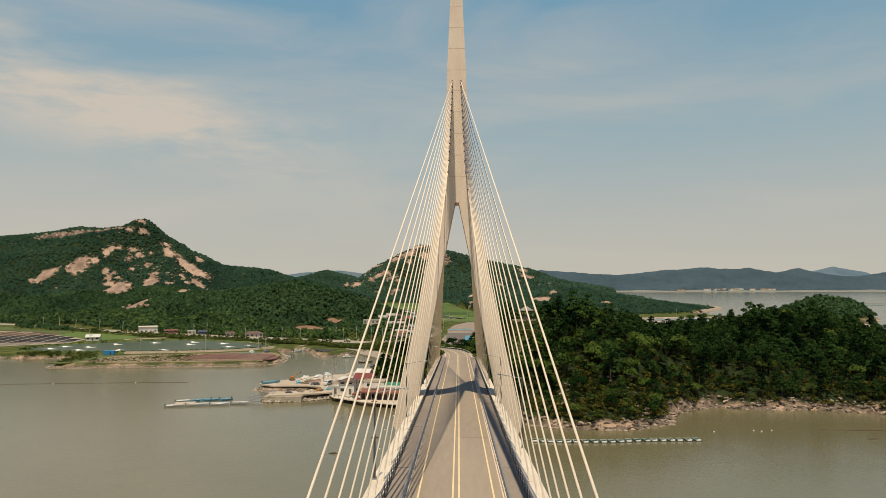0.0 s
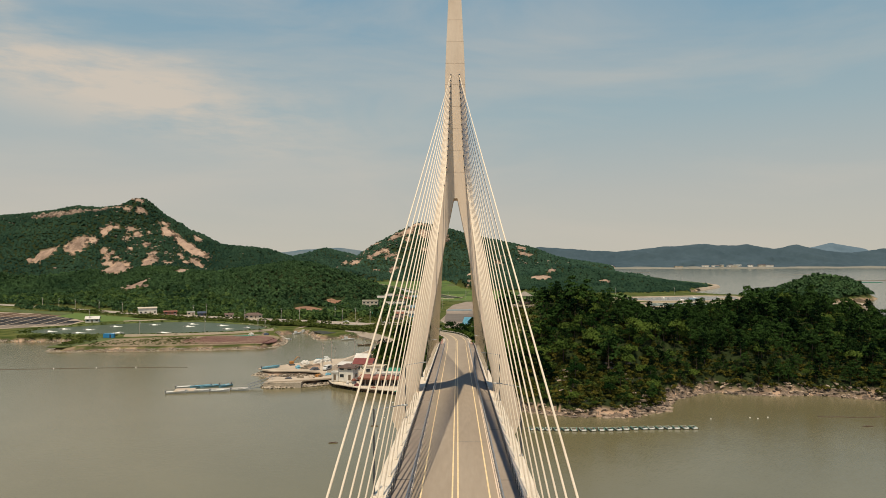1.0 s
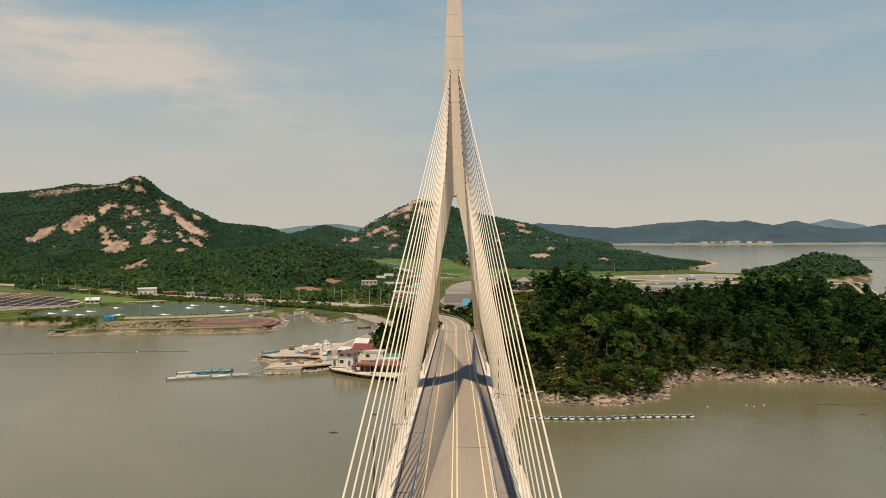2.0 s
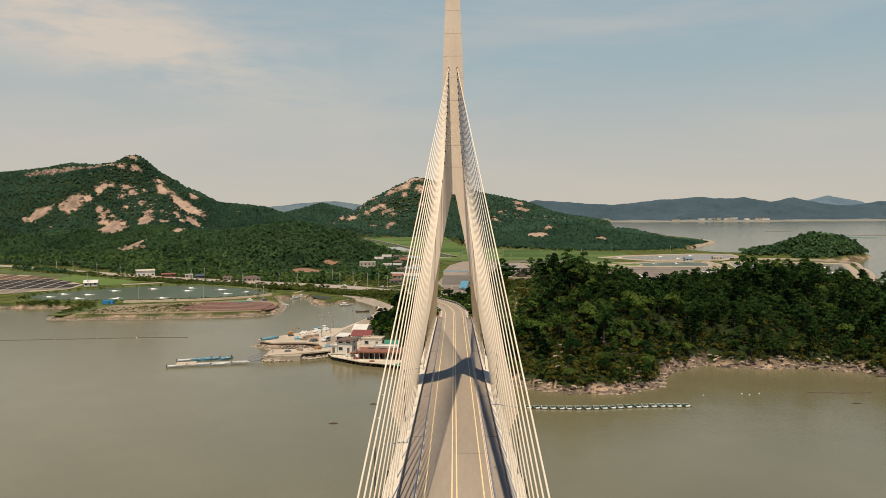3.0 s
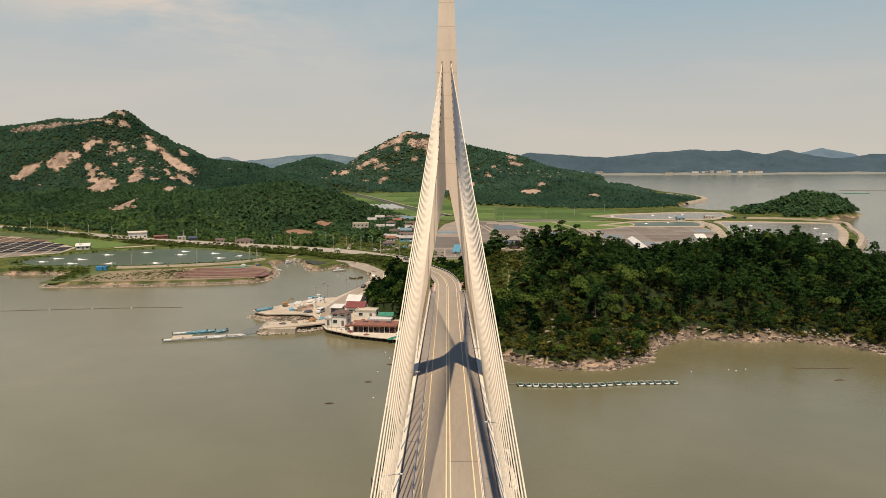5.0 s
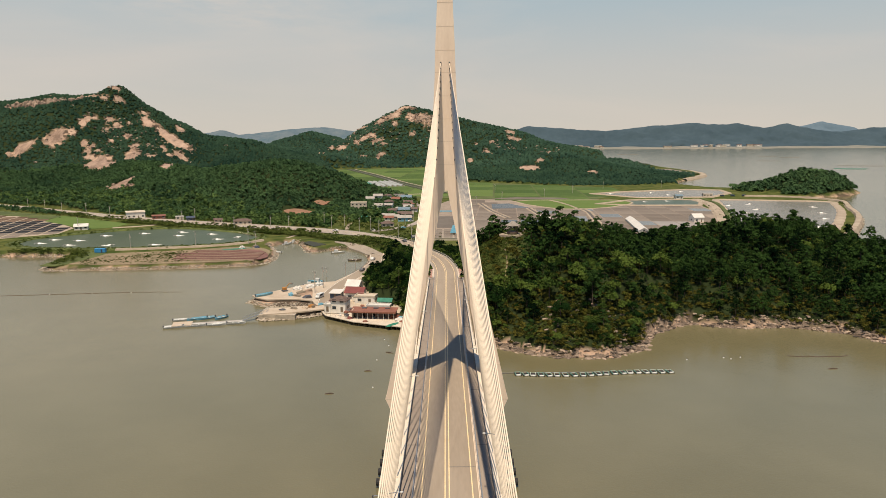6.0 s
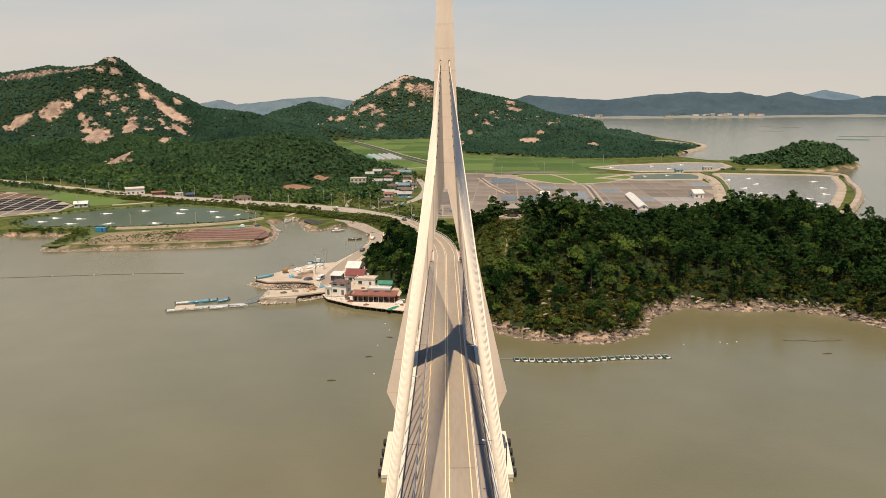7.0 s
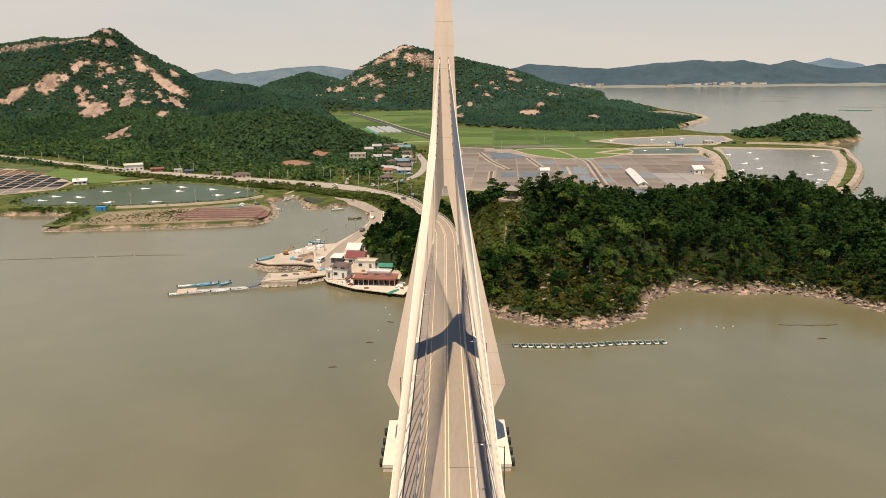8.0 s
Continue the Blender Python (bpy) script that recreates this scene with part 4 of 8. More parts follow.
sheet("shade_net", [(-119, 908), (-93, 807), (-89, 808), (-113, 914)], material("shade_net", (0.05, 0.20, 0.15), (0.10, 0.30, 0.23), 0.3), FLAT_Z + 0.3, "blue-green net laid beside the greenhouses", "net")
VINYL = material("vinyl_sheet", (0.26, 0.27, 0.25), (0.42, 0.42, 0.39), 0.1, 0.5)
first = None
for off in (-15.5, -8.6, 0.4, 7.3, 14.8):
    m = pose(-85.5 + off * 0.966, 871 + off * 0.26, FLAT_Z + 0.1, 0, 0, 15)
    if first is None:
        first = thing("greenhouse", "long low tunnel greenhouse of pale plastic sheet", "greenhouse", m, "tunnel greenhouses")
        arc = [(3.2 * math.cos(a), 1.9 * math.sin(a)) for a in np.linspace(0, math.pi, 9)]
        part("cover", prism(bmesh.new(), arc, -51, 51, "y"), VINYL, first)
        bm = bmesh.new()
        box(bm, -0.9, 0.9, -51.1, -50.9, 0, 1.9)
        part("door", bm, EARTH, first)
    else:
        copy_thing(first, m)

# east: salt works and grey ponds
BUND = material("mud_bund", (0.21, 0.165, 0.125), (0.32, 0.26, 0.205), 0.12, 0.95, 0.2, 9)
MUD = material("dark_mud", (0.10, 0.08, 0.06), (0.185, 0.15, 0.115), 0.05, 0.8, 0.2, 9)
WHITE_PAN = material("bright_salt_pan", (0.24, 0.21, 0.18), (0.34, 0.30, 0.26), 0.03, 0.5, 0.05, 12, vary=0.4)
sheet("pan_floor_east", [(-6, 372), (-13, 415), (-9, 470), (-10, 520), (-4, 590), (10, 640), (62, 636), (92, 560), (140, 535), (150, 560), (188, 560), (190, 548), (246, 553), (240, 492), (190, 392), (163, 336), (98, 336)], BUND, FLAT_Z + 0.03, "low mud bunds of the salt works", "salt pan")
EAST_PANS = [(14, 374), (12, 415), (12, 470), (10, 520), (14, 600), (30, 610), (70, 570), (76, 545), (140, 528), (160, 548), (188, 548), (246, 545), (238, 492), (190, 390), (166, 334), (90, 334)]
pans((-22, 330), -5, 16, 12, 17.5, 24.5, EAST_PANS, lambda i, j: (WHITE_PAN if i in (10, 11) and 2 <= j <= 4 else BLUE_PAN if (i * 5 + j * 11) % 17 in (0, 4) else PAN), "salt_pan", "grey shallow salt pan with low mud bunds", "eastern salt pans")
for outline, mat, label in (([(46, 579), (64, 583), (79, 542), (44, 534)], DARK_BRINE, "dark blue brine pond"), ([(45, 449), (58, 448), (55, 421), (43, 423)], DARK_BRINE, "dark blue brine pan"), ([(61, 449), (75, 447), (71, 422), (58, 422)], DARK_BRINE, "dark blue brine pan"),
                            ([(107, 473), (118, 471), (113, 432), (102, 434)], BLUE_PAN, "bluish wet salt pan"), ([(104, 430), (112, 428), (107, 395), (99, 395)], BLUE_PAN, "bluish wet salt pan"), ([(17, 630), (42, 620), (39, 581), (19, 581)], MUD, "bare brown mud ground"), ([(66, 625), (135, 630), (125, 645), (80, 652), (50, 640)], MUD, "bare brown mud ground")):
    sheet("brine_pan", outline, mat, FLAT_Z + 0.15, label + " of the salt works", "salt pan")
for line, wide in (([(123, 531), (127, 508), (119, 434), (111, 368)], 1.5), ([(35, 582), (42, 514), (52, 460)], 1.4), ([(38, 452), (35, 420), (33, 392)], 1.2), ([(78, 534), (81, 474)], 1.4)):
    way_line = spline(line, 6)
    bank("channel_bed", way_line, wide * 0.55, 0.22, WET_CHANNEL, "dark wet channel between the salt pans", z=FLAT_Z + 0.1)
    for off in (-wide, wide):
        d = np.gradient(way_line, axis=0)
        d = d / np.hypot(d[:, 0], d[:, 1])[:, None]
        bank("channel_bank", np.stack((way_line[:, 0] + d[:, 1] * off * 1.5, way_line[:, 1] - d[:, 0] * off * 1.5), 1), wide * 0.5, 0.5, EARTH, "pale mud bank along the channel", z=FLAT_Z + 0.1)
bank("pan_path", [(103, 475), (98, 428)], 0.8, 0.35, EARTH, "pale path between the salt pans", z=FLAT_Z + 0.1)
RICE_EAST = [(71, 602), (87, 615), (134, 615), (177, 612), (189, 588), (177, 564), (147, 536), (119, 527), (101, 535), (81, 569)]
sheet("rice_east", RICE_EAST, RICE, FLAT_Z + 0.16, "bright green rice field among the salt pans", "field", smooth_edge=8)
bank("rice_bank", spline([*RICE_EAST, RICE_EAST[0]], 8)[:-1], 0.9, 0.5, EARTH, "pale earth bank round the rice field", closed=True)
bank("rice_path", [(110, 613), (115, 596), (121, 560), (123, 530)], 0.8, 0.5, EARTH, "pale path through the rice field", z=FLAT_Z + 0.1)
sheet("pond_middle", [(150, 572), (186, 556), (246, 556), (266, 606), (240, 618), (192, 610)], POND, FLAT_Z + 0.14, "grey-green fish pond with aerators", "pond")
bank("bank_middle", [(150, 572), (186, 556), (246, 556), (266, 606), (240, 618), (192, 610)], 2.0, 0.8, EARTH, "pale bank round the fish pond", closed=True)
sheet("pond_north", [(170, 690), (212, 716), (300, 745), (338, 735), (330, 690), (290, 640), (210, 640)], GREY_POND, FLAT_Z + 0.13, "grey fish pond below the hills", "pond")
bank("bank_north", [(170, 690), (212, 716), (300, 745), (338, 735), (330, 690), (290, 640), (210, 640)], 2.2, 0.8, EARTH, "pale bank round the fish pond", closed=True)
POND_EAST = [(283, 612), (340, 598), (385, 584), (378, 560), (352, 505), (310, 435), (262, 364), (248, 356), (225, 375), (212, 405), (240, 480), (262, 545)]
sheet("pond_east", POND_EAST, GREY_POND, FLAT_Z + 0.15, "large grey-brown fish pond with aerators", "pond", smooth_edge=9)
bank("bank_east", spline([*POND_EAST, POND_EAST[0]], 9)[:-1], 2.4, 0.8, EARTH, "pale earth bank round the large fish pond", closed=True)
bank("sea_wall_east", spline([(243, 343), (270, 358), (318, 424), (350, 478), (370, 523), (398, 580), (394, 612), (368, 640), (330, 650)], 10), 1.8, 1.5, EARTH, "pale sea wall round the fish ponds", foot=-1.5)
bank("track_east", spline([(262, 612), (258, 560), (234, 480), (204, 402), (186, 372)], 10), 3.2, 1.3, EARTH, "pale earth track between pans and pond")
bank("verge_east", spline([(268, 610), (264, 560), (240, 480), (210, 402)], 10), 1.5, 1.9, MEADOW, "green verge beside the earth track")
sheet("cape_pans", [(376, 985), (432, 1070), (452, 1150), (454, 1240), (444, 1400), (436, 1455), (380, 1440), (366, 1200), (368, 1040)], PAN, WATER + 2.35, "grey salt pans on the far cape", "salt pan")
for line in ([(366, 1090), (440, 1085)], [(366, 1170), (453, 1165)], [(368, 1260), (452, 1255)], [(372, 1350), (447, 1345)], [(402, 1010), (412, 1440)]):
    bank("cape_bund", line, 2.2, 0.5, BUND, "mud bund between the salt pans on the cape", z=WATER + 2.4)
bank("cape_wall", spline([(368, 948), (442, 1062), (463, 1150), (465, 1240), (456, 1400), (444, 1468), (390, 1500)], 20), 4, 0.7, EARTH, "pale sea wall of the far cape", foot=-3.0)
bank("cape_verge", spline([(434, 1068), (452, 1150), (455, 1240), (446, 1400)], 20), 2.2, 2.0, MEADOW, "green verge inside the cape's sea wall")

# water thrown up by the pond aerators
SPRAY = material("white_spray", (0.70, 0.68, 0.62), (0.88, 0.86, 0.80), 0.6, 0.8)
FLOAT = material("grey_float", (0.30, 0.29, 0.27), (0.50, 0.48, 0.45), 0.8, 0.6)


def aerator(m):
    ob = thing("pond_aerator", "floating paddle aerator throwing white spray in the pond", "aerator", m, "pond aerators")
    bm = bmesh.new()
    for s in (-0.9, 0.9):
        box(bm, s - 0.25, s + 0.25, -1.3, 1.3, -0.1, 0.25, bevel=0.06)
    box(bm, -1.0, 1.0, -0.3, 0.3, 0.2, 0.5)
    part("float", bm, FLOAT, ob)
    rng = random.Random(4)
    bm = bmesh.new()
    fan = []
    for a in range(13):
        d = a / 12
        wide = 1.25 * (1 - d) ** 0.8 + 0.22
        tall = 1.5 * (1 - d) ** 2.2 + 0.10
        fan.append([bm.verts.new((0.5 + 6.4 * d + 0.25 * rng.random(), wide * b / 3 + 0.12 * rng.gauss(0, 1), -0.06 if a in (0, 12) or b in (-3, 3) else tall * (0.35 + 0.65 * rng.random()) * (1 - abs(b) / 3.2) - 0.06 * d)) for b in range(-3, 4)])
    for p, q in zip(fan[:-1], fan[1:]):
        for k in range(6):
            bm.faces.new((p[k], q[k], q[k + 1], p[k + 1]))
    part("spray", bm, SPRAY, ob, "white spray on the water")
    return ob


AERATORS = [(-264, 337, 10), (-263, 351, 20), (-245, 348, 5), (-238, 369, 15), (-241, 329, 10), (-211, 329, 190), (-187, 329, 20), (-216, 380, 15), (-187, 369, 0), (-191, 386, 0), (-166, 375, 10), (-154, 351, 20), (-142, 359, 80)]
AERATORS_EAST = [(274, 553, 200), (299, 565, 200), (285, 518, 190), (241, 448, 200), (260, 457, 200), (262, 488, 170), (341, 535, 340), (323, 488, 330), (303, 448, 330), (276, 422, 0), (271, 397, 330), (261, 385, 330), (200, 590, 20), (225, 598, 10), (190, 690, 0), (240, 700, 10), (280, 715, 0), (250, 670, 0)]
first = aerator(pose(*AERATORS[0][:2], FLAT_Z + 0.14, 0, 0, AERATORS[0][2]))
for x, y, turn in AERATORS[1:] + AERATORS_EAST:
    copy_thing(first, pose(x, y, FLAT_Z + 0.17, 0, 0, turn))


# ---- woods ----
def blades(rng, clumps, per, size, spread, loose=0.3):
    """Leaf sprays on the upper side of rounded clumps, facing outwards and up."""
    v, f = [], []
    for cx, cy, cz, r in clumps:
        for _ in range(per):
            d = rng.normal(size=3)
            d /= np.linalg.norm(d)
            d[2] = abs(d[2]) * 1.0 - 0.18
            p = np.array((cx, cy, cz)) + d * r * (0.72 + 0.36 * rng.random()) * np.array((1, 1, spread))
            nrm = d * np.array((1, 1, 0.8)) + rng.normal(size=3) * loose + np.array((0, 0, 0.35))
            nrm /= np.linalg.norm(nrm)
            a = np.cross(nrm, rng.normal(size=3))
            a /= np.linalg.norm(a)
            b = np.cross(nrm, a)
            s = size * (0.6 + 0.8 * rng.random())
            i = len(v)
            v += [p - a * s - b * s * 0.4, p + a * s - b * s * 0.4, p + b * s * 0.9]
            f.append((i, i + 1, i + 2))
    return np.array(v), np.array(f)


def tree_shape(seed, tall, wide, pine, per=15, leaf=0.35, lumps=9, bare=0.36, loose=0.43):
    """The crown of one tree: spreading pads for a pine, a loose dome for a broad-leaved tree."""
    rng = np.random.default_rng(seed)
    clumps = []
    turn = rng.random() * 6.28
    if pine:
        for k in range(lumps):
            t = k / (lumps - 1)
            a = turn + 2.4 * k + 0.5 * rng.normal()
            out = wide * (1 - t) ** 0.7 * (0.45 + 0.55 * rng.random())
            clumps.append((out * math.cos(a), out * math.sin(a), tall * (bare + (0.95 - bare) * t + 0.05 * rng.normal()), wide * (0.44 - 0.16 * t) * (0.75 + 0.5 * rng.random())))
        return blades(rng, clumps, per, leaf, 0.6, loose)
    for k in range(lumps):
        a = turn + 2.4 * k + 0.5 * rng.normal()
        out = wide * 0.72 * math.sqrt((k + 0.3) / lumps)
        clumps.append((out * math.cos(a), out * math.sin(a), tall * (0.80 - 0.42 * (out / wide) ** 1.5 + 0.06 * rng.normal()), wide * (0.26 + 0.18 * rng.random())))
    return blades(rng, clumps, per, leaf, 0.85, loose)


def scatter(shapes, xs, ys, zs, scales, turns, picks):
    """Many shapes joined into one pair of arrays."""
    vs, fs, base = [], [], 0
    scatter.tones = []
    for k, (v, f) in enumerate(shapes):
        sel = np.where(picks == k)[0]
        if not len(sel):
            continue
        c, s = np.cos(turns[sel]), np.sin(turns[sel])
        X = (v[None, :, 0] * c[:, None] - v[None, :, 1] * s[:, None]) * scales[sel, None] + xs[sel, None]
        Y = (v[None, :, 0] * s[:, None] + v[None, :, 1] * c[:, None]) * scales[sel, None] + ys[sel, None]
        Z = v[None, :, 2] * scales[sel, None] + zs[sel, None]
        vs.append(np.stack((X, Y, Z), -1).reshape(-1, 3))
        fs.append((f[None] + (np.arange(len(sel)) * len(v))[:, None, None] + base).reshape(-1, f.shape[1]))
        base += len(sel) * len(v)
        scatter.tones.append(np.repeat((np.sin(xs[sel] * 12.9898 + ys[sel] * 78.233) * 43758.5453) % 1.0 - 0.5, len(v)))
    return np.concatenate(vs), np.concatenate(fs)


def toned(ob):
    """Gives each plant of the last scatter its own tone."""
    at = ob.data.attributes.new("tone", "FLOAT", "POINT")
    at.data.foreach_set("value", np.concatenate(scatter.tones).astype(np.float32))
    return ob


def spots(rng, x0, x1, y0, y1, step, jitter=0.9):
    gx, gy = np.meshgrid(np.arange(x0, x1, step), np.arange(y0, y1, step))
    gx = gx + (rng.random(gx.shape) - 0.5) * step * jitter * 2
    gy = gy + (rng.random(gy.shape) - 0.5) * step * jitter * 2
    return gx.ravel(), gy.ravel()


def trunk_shape(tall):
    """A thin tapered trunk with a few limbs, as quads."""
    v, f = [], []
    limbs = [((0, 0, 0), (0.1, 0.05, tall * 0.92), 0.13, 0.03)] + [((0.03, 0.02, tall * t), (0.9 * math.cos(a), 0.9 * math.sin(a), tall * (t + 0.16)), 0.05, 0.02) for t, a in ((0.42, 0.3), (0.58, 2.6), (0.7, 4.4))]
    for a, b, r0, r1 in limbs:
        i = len(v)
        for p, r in ((a, r0), (b, r1)):
            v += [(p[0] + r * math.cos(q), p[1] + r * math.sin(q), p[2]) for q in (0, 2.09, 4.19)]
        f += [(i + k, i + (k + 1) % 3, i + 3 + (k + 1) % 3, i + 3 + k) for k in range(3)]
    return np.array(v), np.array(f)


PINES = [tree_shape(k, 5.8, 2.2, True, 27, 0.26, 13) for k in range(5)]
BROADS = [tree_shape(20 + k, 4.7, 2.4, False, 30, 0.25, 13) for k in range(5)]
SHAPES = PINES + BROADS
# lighter crowns for the trees behind the crest
BACK_SHAPES = [tree_shape(60 + k, 5.4, 2.1, True, 12, 0.46, 8) for k in range(5)] + [tree_shape(70 + k, 4.6, 2.2, False, 12, 0.46, 8) for k in range(5)]
SHRUBS = [tree_shape(40 + k, 1.7, 1.5, False, 9, 0.33, 5) for k in range(6)]
rng = np.random.default_rng(7)

# the wooded headland and the bank below the road
tx, ty = spots(rng, -46, 240, 112, 315, 2.9)
ts = shore(tx, ty)
road_d, quay_d = clear_of(ROAD_LINE, tx, ty), clear_of(QUAY_LINE, tx, ty)
tz = height(tx, ty, ts)
on_head = (tx > 7) & (ty < 312) & (tz > GROUND - 0.6) & (ts > 3.3)
on_bank = (tx <= 7) & (tx > -42) & (ty > 158) & (ty < 292) & (quay_d > 6.5) & (ts > 4) & (tx > np.interp(ty, [158, 162, 170, 178, 184, 191, 210, 225, 300], [-9, -14.5, -18.5, -20.5, -27, -30, -35.5, -38, -37]))
clearing = (np.hypot((tx - 27) / 7.5, (ty - 181) / 13) < 1) | (np.hypot(tx - 28, ty - 189) < 8)
path = (np.abs(tx - (22 + 0.08 * (ty - 150))) < 1.0) & (ty > 158) & (ty < 190)
knoll = np.hypot((tx - 15) / 8.5, (ty - 175) / 18) < 1
scrubby = 0.35 * wobble(tx, ty, 30, 2) + np.exp(-(((tx - 40) / 20) ** 2 + ((ty - 136) / 17) ** 2)) > 0.5
keep = ((ty < 245) | (rng.random(tx.shape) < 0.4)) & (on_head | on_bank) & (road_d > 8.5) & ~clearing & ~path & ~knoll
wood = keep & ~(scrubby & (rng.random(tx.shape) < 0.8))
tx_, ty_, tz_ = tx[wood], ty[wood], tz[wood]
size = (0.55 + 1.0 * rng.random(len(tx_)) ** 1.6) * np.where(shore(tx_, ty_) < 14, 0.75, 1.0) * np.where(tx_ < 7, 0.9, 1.0)
size = size * np.where(rng.random(len(size)) < 0.12, 1.45, 1.0)
pick = np.where(rng.random(len(tx_)) < np.where(tx_ > 72, 0.86, np.where(tx_ < 7, 0.25, np.where(ty_ > 168, 0.7, 0.3))), rng.integers(0, 5, len(tx_)), rng.integers(5, 10, len(tx_)))
turn = rng.random(len(tx_)) * 6.28
# the trees along the headland's front stand singly
front = np.where((shore(tx_, ty_) < 22) & (tx_ > 10) & (tx_ < 170) & (ty_ < 175))[0]
single = front[:: max(1, len(front) // 240)][:240]
rest = np.setdiff1d(np.arange(len(tx_)), single)
crown_data, trunk_data = {}, None
for i in single:
    k = int(pick[i])
    m = Matrix.LocRotScale((tx_[i], ty_[i], tz_[i] - 0.1), Euler((0, 0, turn[i])), (size[i],) * 3)
    tree = thing("pine_tree" if k < 5 else "broadleaf_tree", "dark green pine with layered boughs on the shore slope" if k < 5 else "rounded dark green broad-leaved tree on the shore slope", "tree", m, "shore trees")
    if k not in crown_data:
        ob = mesh_of("crown", *SHAPES[k], PINE_GREEN if k < 5 else FOLIAGE)
        crown_data[k] = ob.data
        ob.parent = tree
    else:
        share("crown", crown_data[k], tree, Matrix())
    if trunk_data is None:
        ob = mesh_of("trunk", *trunk_shape(4.6), BARK)
        trunk_data = ob.data
        ob.parent = tree
    else:
        share("trunk", trunk_data, tree, Matrix())
# tall pines whose heads stand out along the crest
TALL_PINES = [tree_shape(90 + k, 8.2, 2.3, True, 50, 0.25, 9, 0.52) for k in range(3)]
tall_data, tall_trunk = {}, None
for k in range(22):
    x = 74 + 5.6 * k + 3.2 * math.sin(k * 2.7)
    y = float(np.interp(x, [70, 91, 112, 134, 155, 181, 200], [199, 205, 212, 216, 216, 205, 195])) - 3 + 4 * math.sin(k * 1.9)
    m = Matrix.LocRotScale((x, y, float(height(np.array([x]), np.array([y]))[0]) - 0.1), Euler((0.03 * math.sin(k), 0.05 * math.cos(2 * k), k * 1.3)), (0.78 + 0.22 * math.sin(k * 5.1),) * 3)
    tree = thing("pine_tree", "tall dark pine with a bare trunk on the headland's crest", "tree", m, "crest pines")
    if k % 3 not in tall_data:
        ob = mesh_of("crown", *TALL_PINES[k % 3], PINE_GREEN)
        tall_data[k % 3] = ob.data
        ob.parent = tree
    else:
        share("crown", tall_data[k % 3], tree, Matrix())
    if tall_trunk is None:
        ob = mesh_of("trunk", *trunk_shape(8.0), BARK)
        tall_trunk = ob.data
        ob.parent = tree
    else:
        share("trunk", tall_trunk, tree, Matrix())
for name, sel, shapes in (("headland_wood", rest[(tx_[rest] > 7) & (ty_[rest] < 222)], SHAPES), ("headland_back_wood", rest[(tx_[rest] > 7) & (ty_[rest] >= 222)], BACK_SHAPES), ("roadside_wood", rest[tx_[rest] <= 7], SHAPES)):
    for ending, kind_of, mat, label in (("_pines", sel[pick[sel] < 5], PINE_GREEN, "dense wood of dark green pines"), ("", sel[pick[sel] >= 5], FOLIAGE, "dense green broad-leaved trees among the pines")):
        v, f = scatter(shapes, tx_[kind_of], ty_[kind_of], tz_[kind_of] - 0.1, size[kind_of], turn[kind_of], pick[kind_of])
        tagged(toned(mesh_of(name + ending, v, f, mat)), label, "wood", kind="stuff")
    sel = sel[::3] if shapes is BACK_SHAPES else sel
    v, f = scatter([trunk_shape(4.4)], tx_[sel], ty_[sel], tz_[sel] - 0.1, size[sel], turn[sel], sel * 0)
    tagged(mesh_of(name + "_trunks", v, f, BARK), "brown trunks of the wood", "wood", kind="stuff")
sx, sy = spots(rng, -46, 240, 112, 315, 1.8)
ss = shore(sx, sy)
sz = height(sx, sy, ss)
ok = (((sx > 7) & (ss > 1.9) & (sy < 305)) | ((sx <= 7) & (sx > np.interp(sy, [154, 162, 170, 178, 184, 191, 210, 225, 300], [-9, -16, -20, -22, -28.5, -31.5, -37, -39.5, -38.5])) & (sy > 154) & (sy < 345) & (clear_of(QUAY_LINE, sx, sy) > 5.5) & (ss > 2.5))) & (clear_of(ROAD_LINE, sx, sy) > 6.3) & (np.hypot(sx - 28, sy - 189) > 6.0) & ~((np.abs(sx - (22 + 0.08 * (sy - 150))) < 0.8) & (sy > 148) & (sy < 190))
open_ground = (sx <= 7) | (ss < 13) | (0.35 * wobble(sx, sy, 30, 2) + np.exp(-(((sx - 40) / 24) ** 2 + ((sy - 138) / 20) ** 2)) > 0.42)
ok &= np.where(open_ground, rng.random(sx.shape) < 0.9, rng.random(sx.shape) < 0.5)
sx, sy, sz = sx[ok], sy[ok], sz[ok]
west = sx <= 7
rx_, ry_, rz_ = sx[west], sy[west], sz[west]
sx, sy, sz = sx[~west], sy[~west], sz[~west]
v, f = scatter(SHRUBS, sx, sy, sz - 0.1, 0.55 + 0.75 * rng.random(len(sx)), rng.random(len(sx)) * 6.28, rng.integers(0, 6, len(sx)))
tagged(toned(mesh_of("undergrowth", v, f, SCRUB)), "olive and brownish scrub under the trees", "scrub", kind="stuff")
v, f = scatter(SHRUBS, rx_, ry_, rz_ - 0.1, 0.6 + 0.8 * rng.random(len(rx_)), rng.random(len(rx_)) * 6.28, rng.integers(0, 6, len(rx_)))
tagged(toned(mesh_of("roadside_undergrowth", v, f, FOLIAGE)), "dark green bushes below the road", "scrub", kind="stuff")


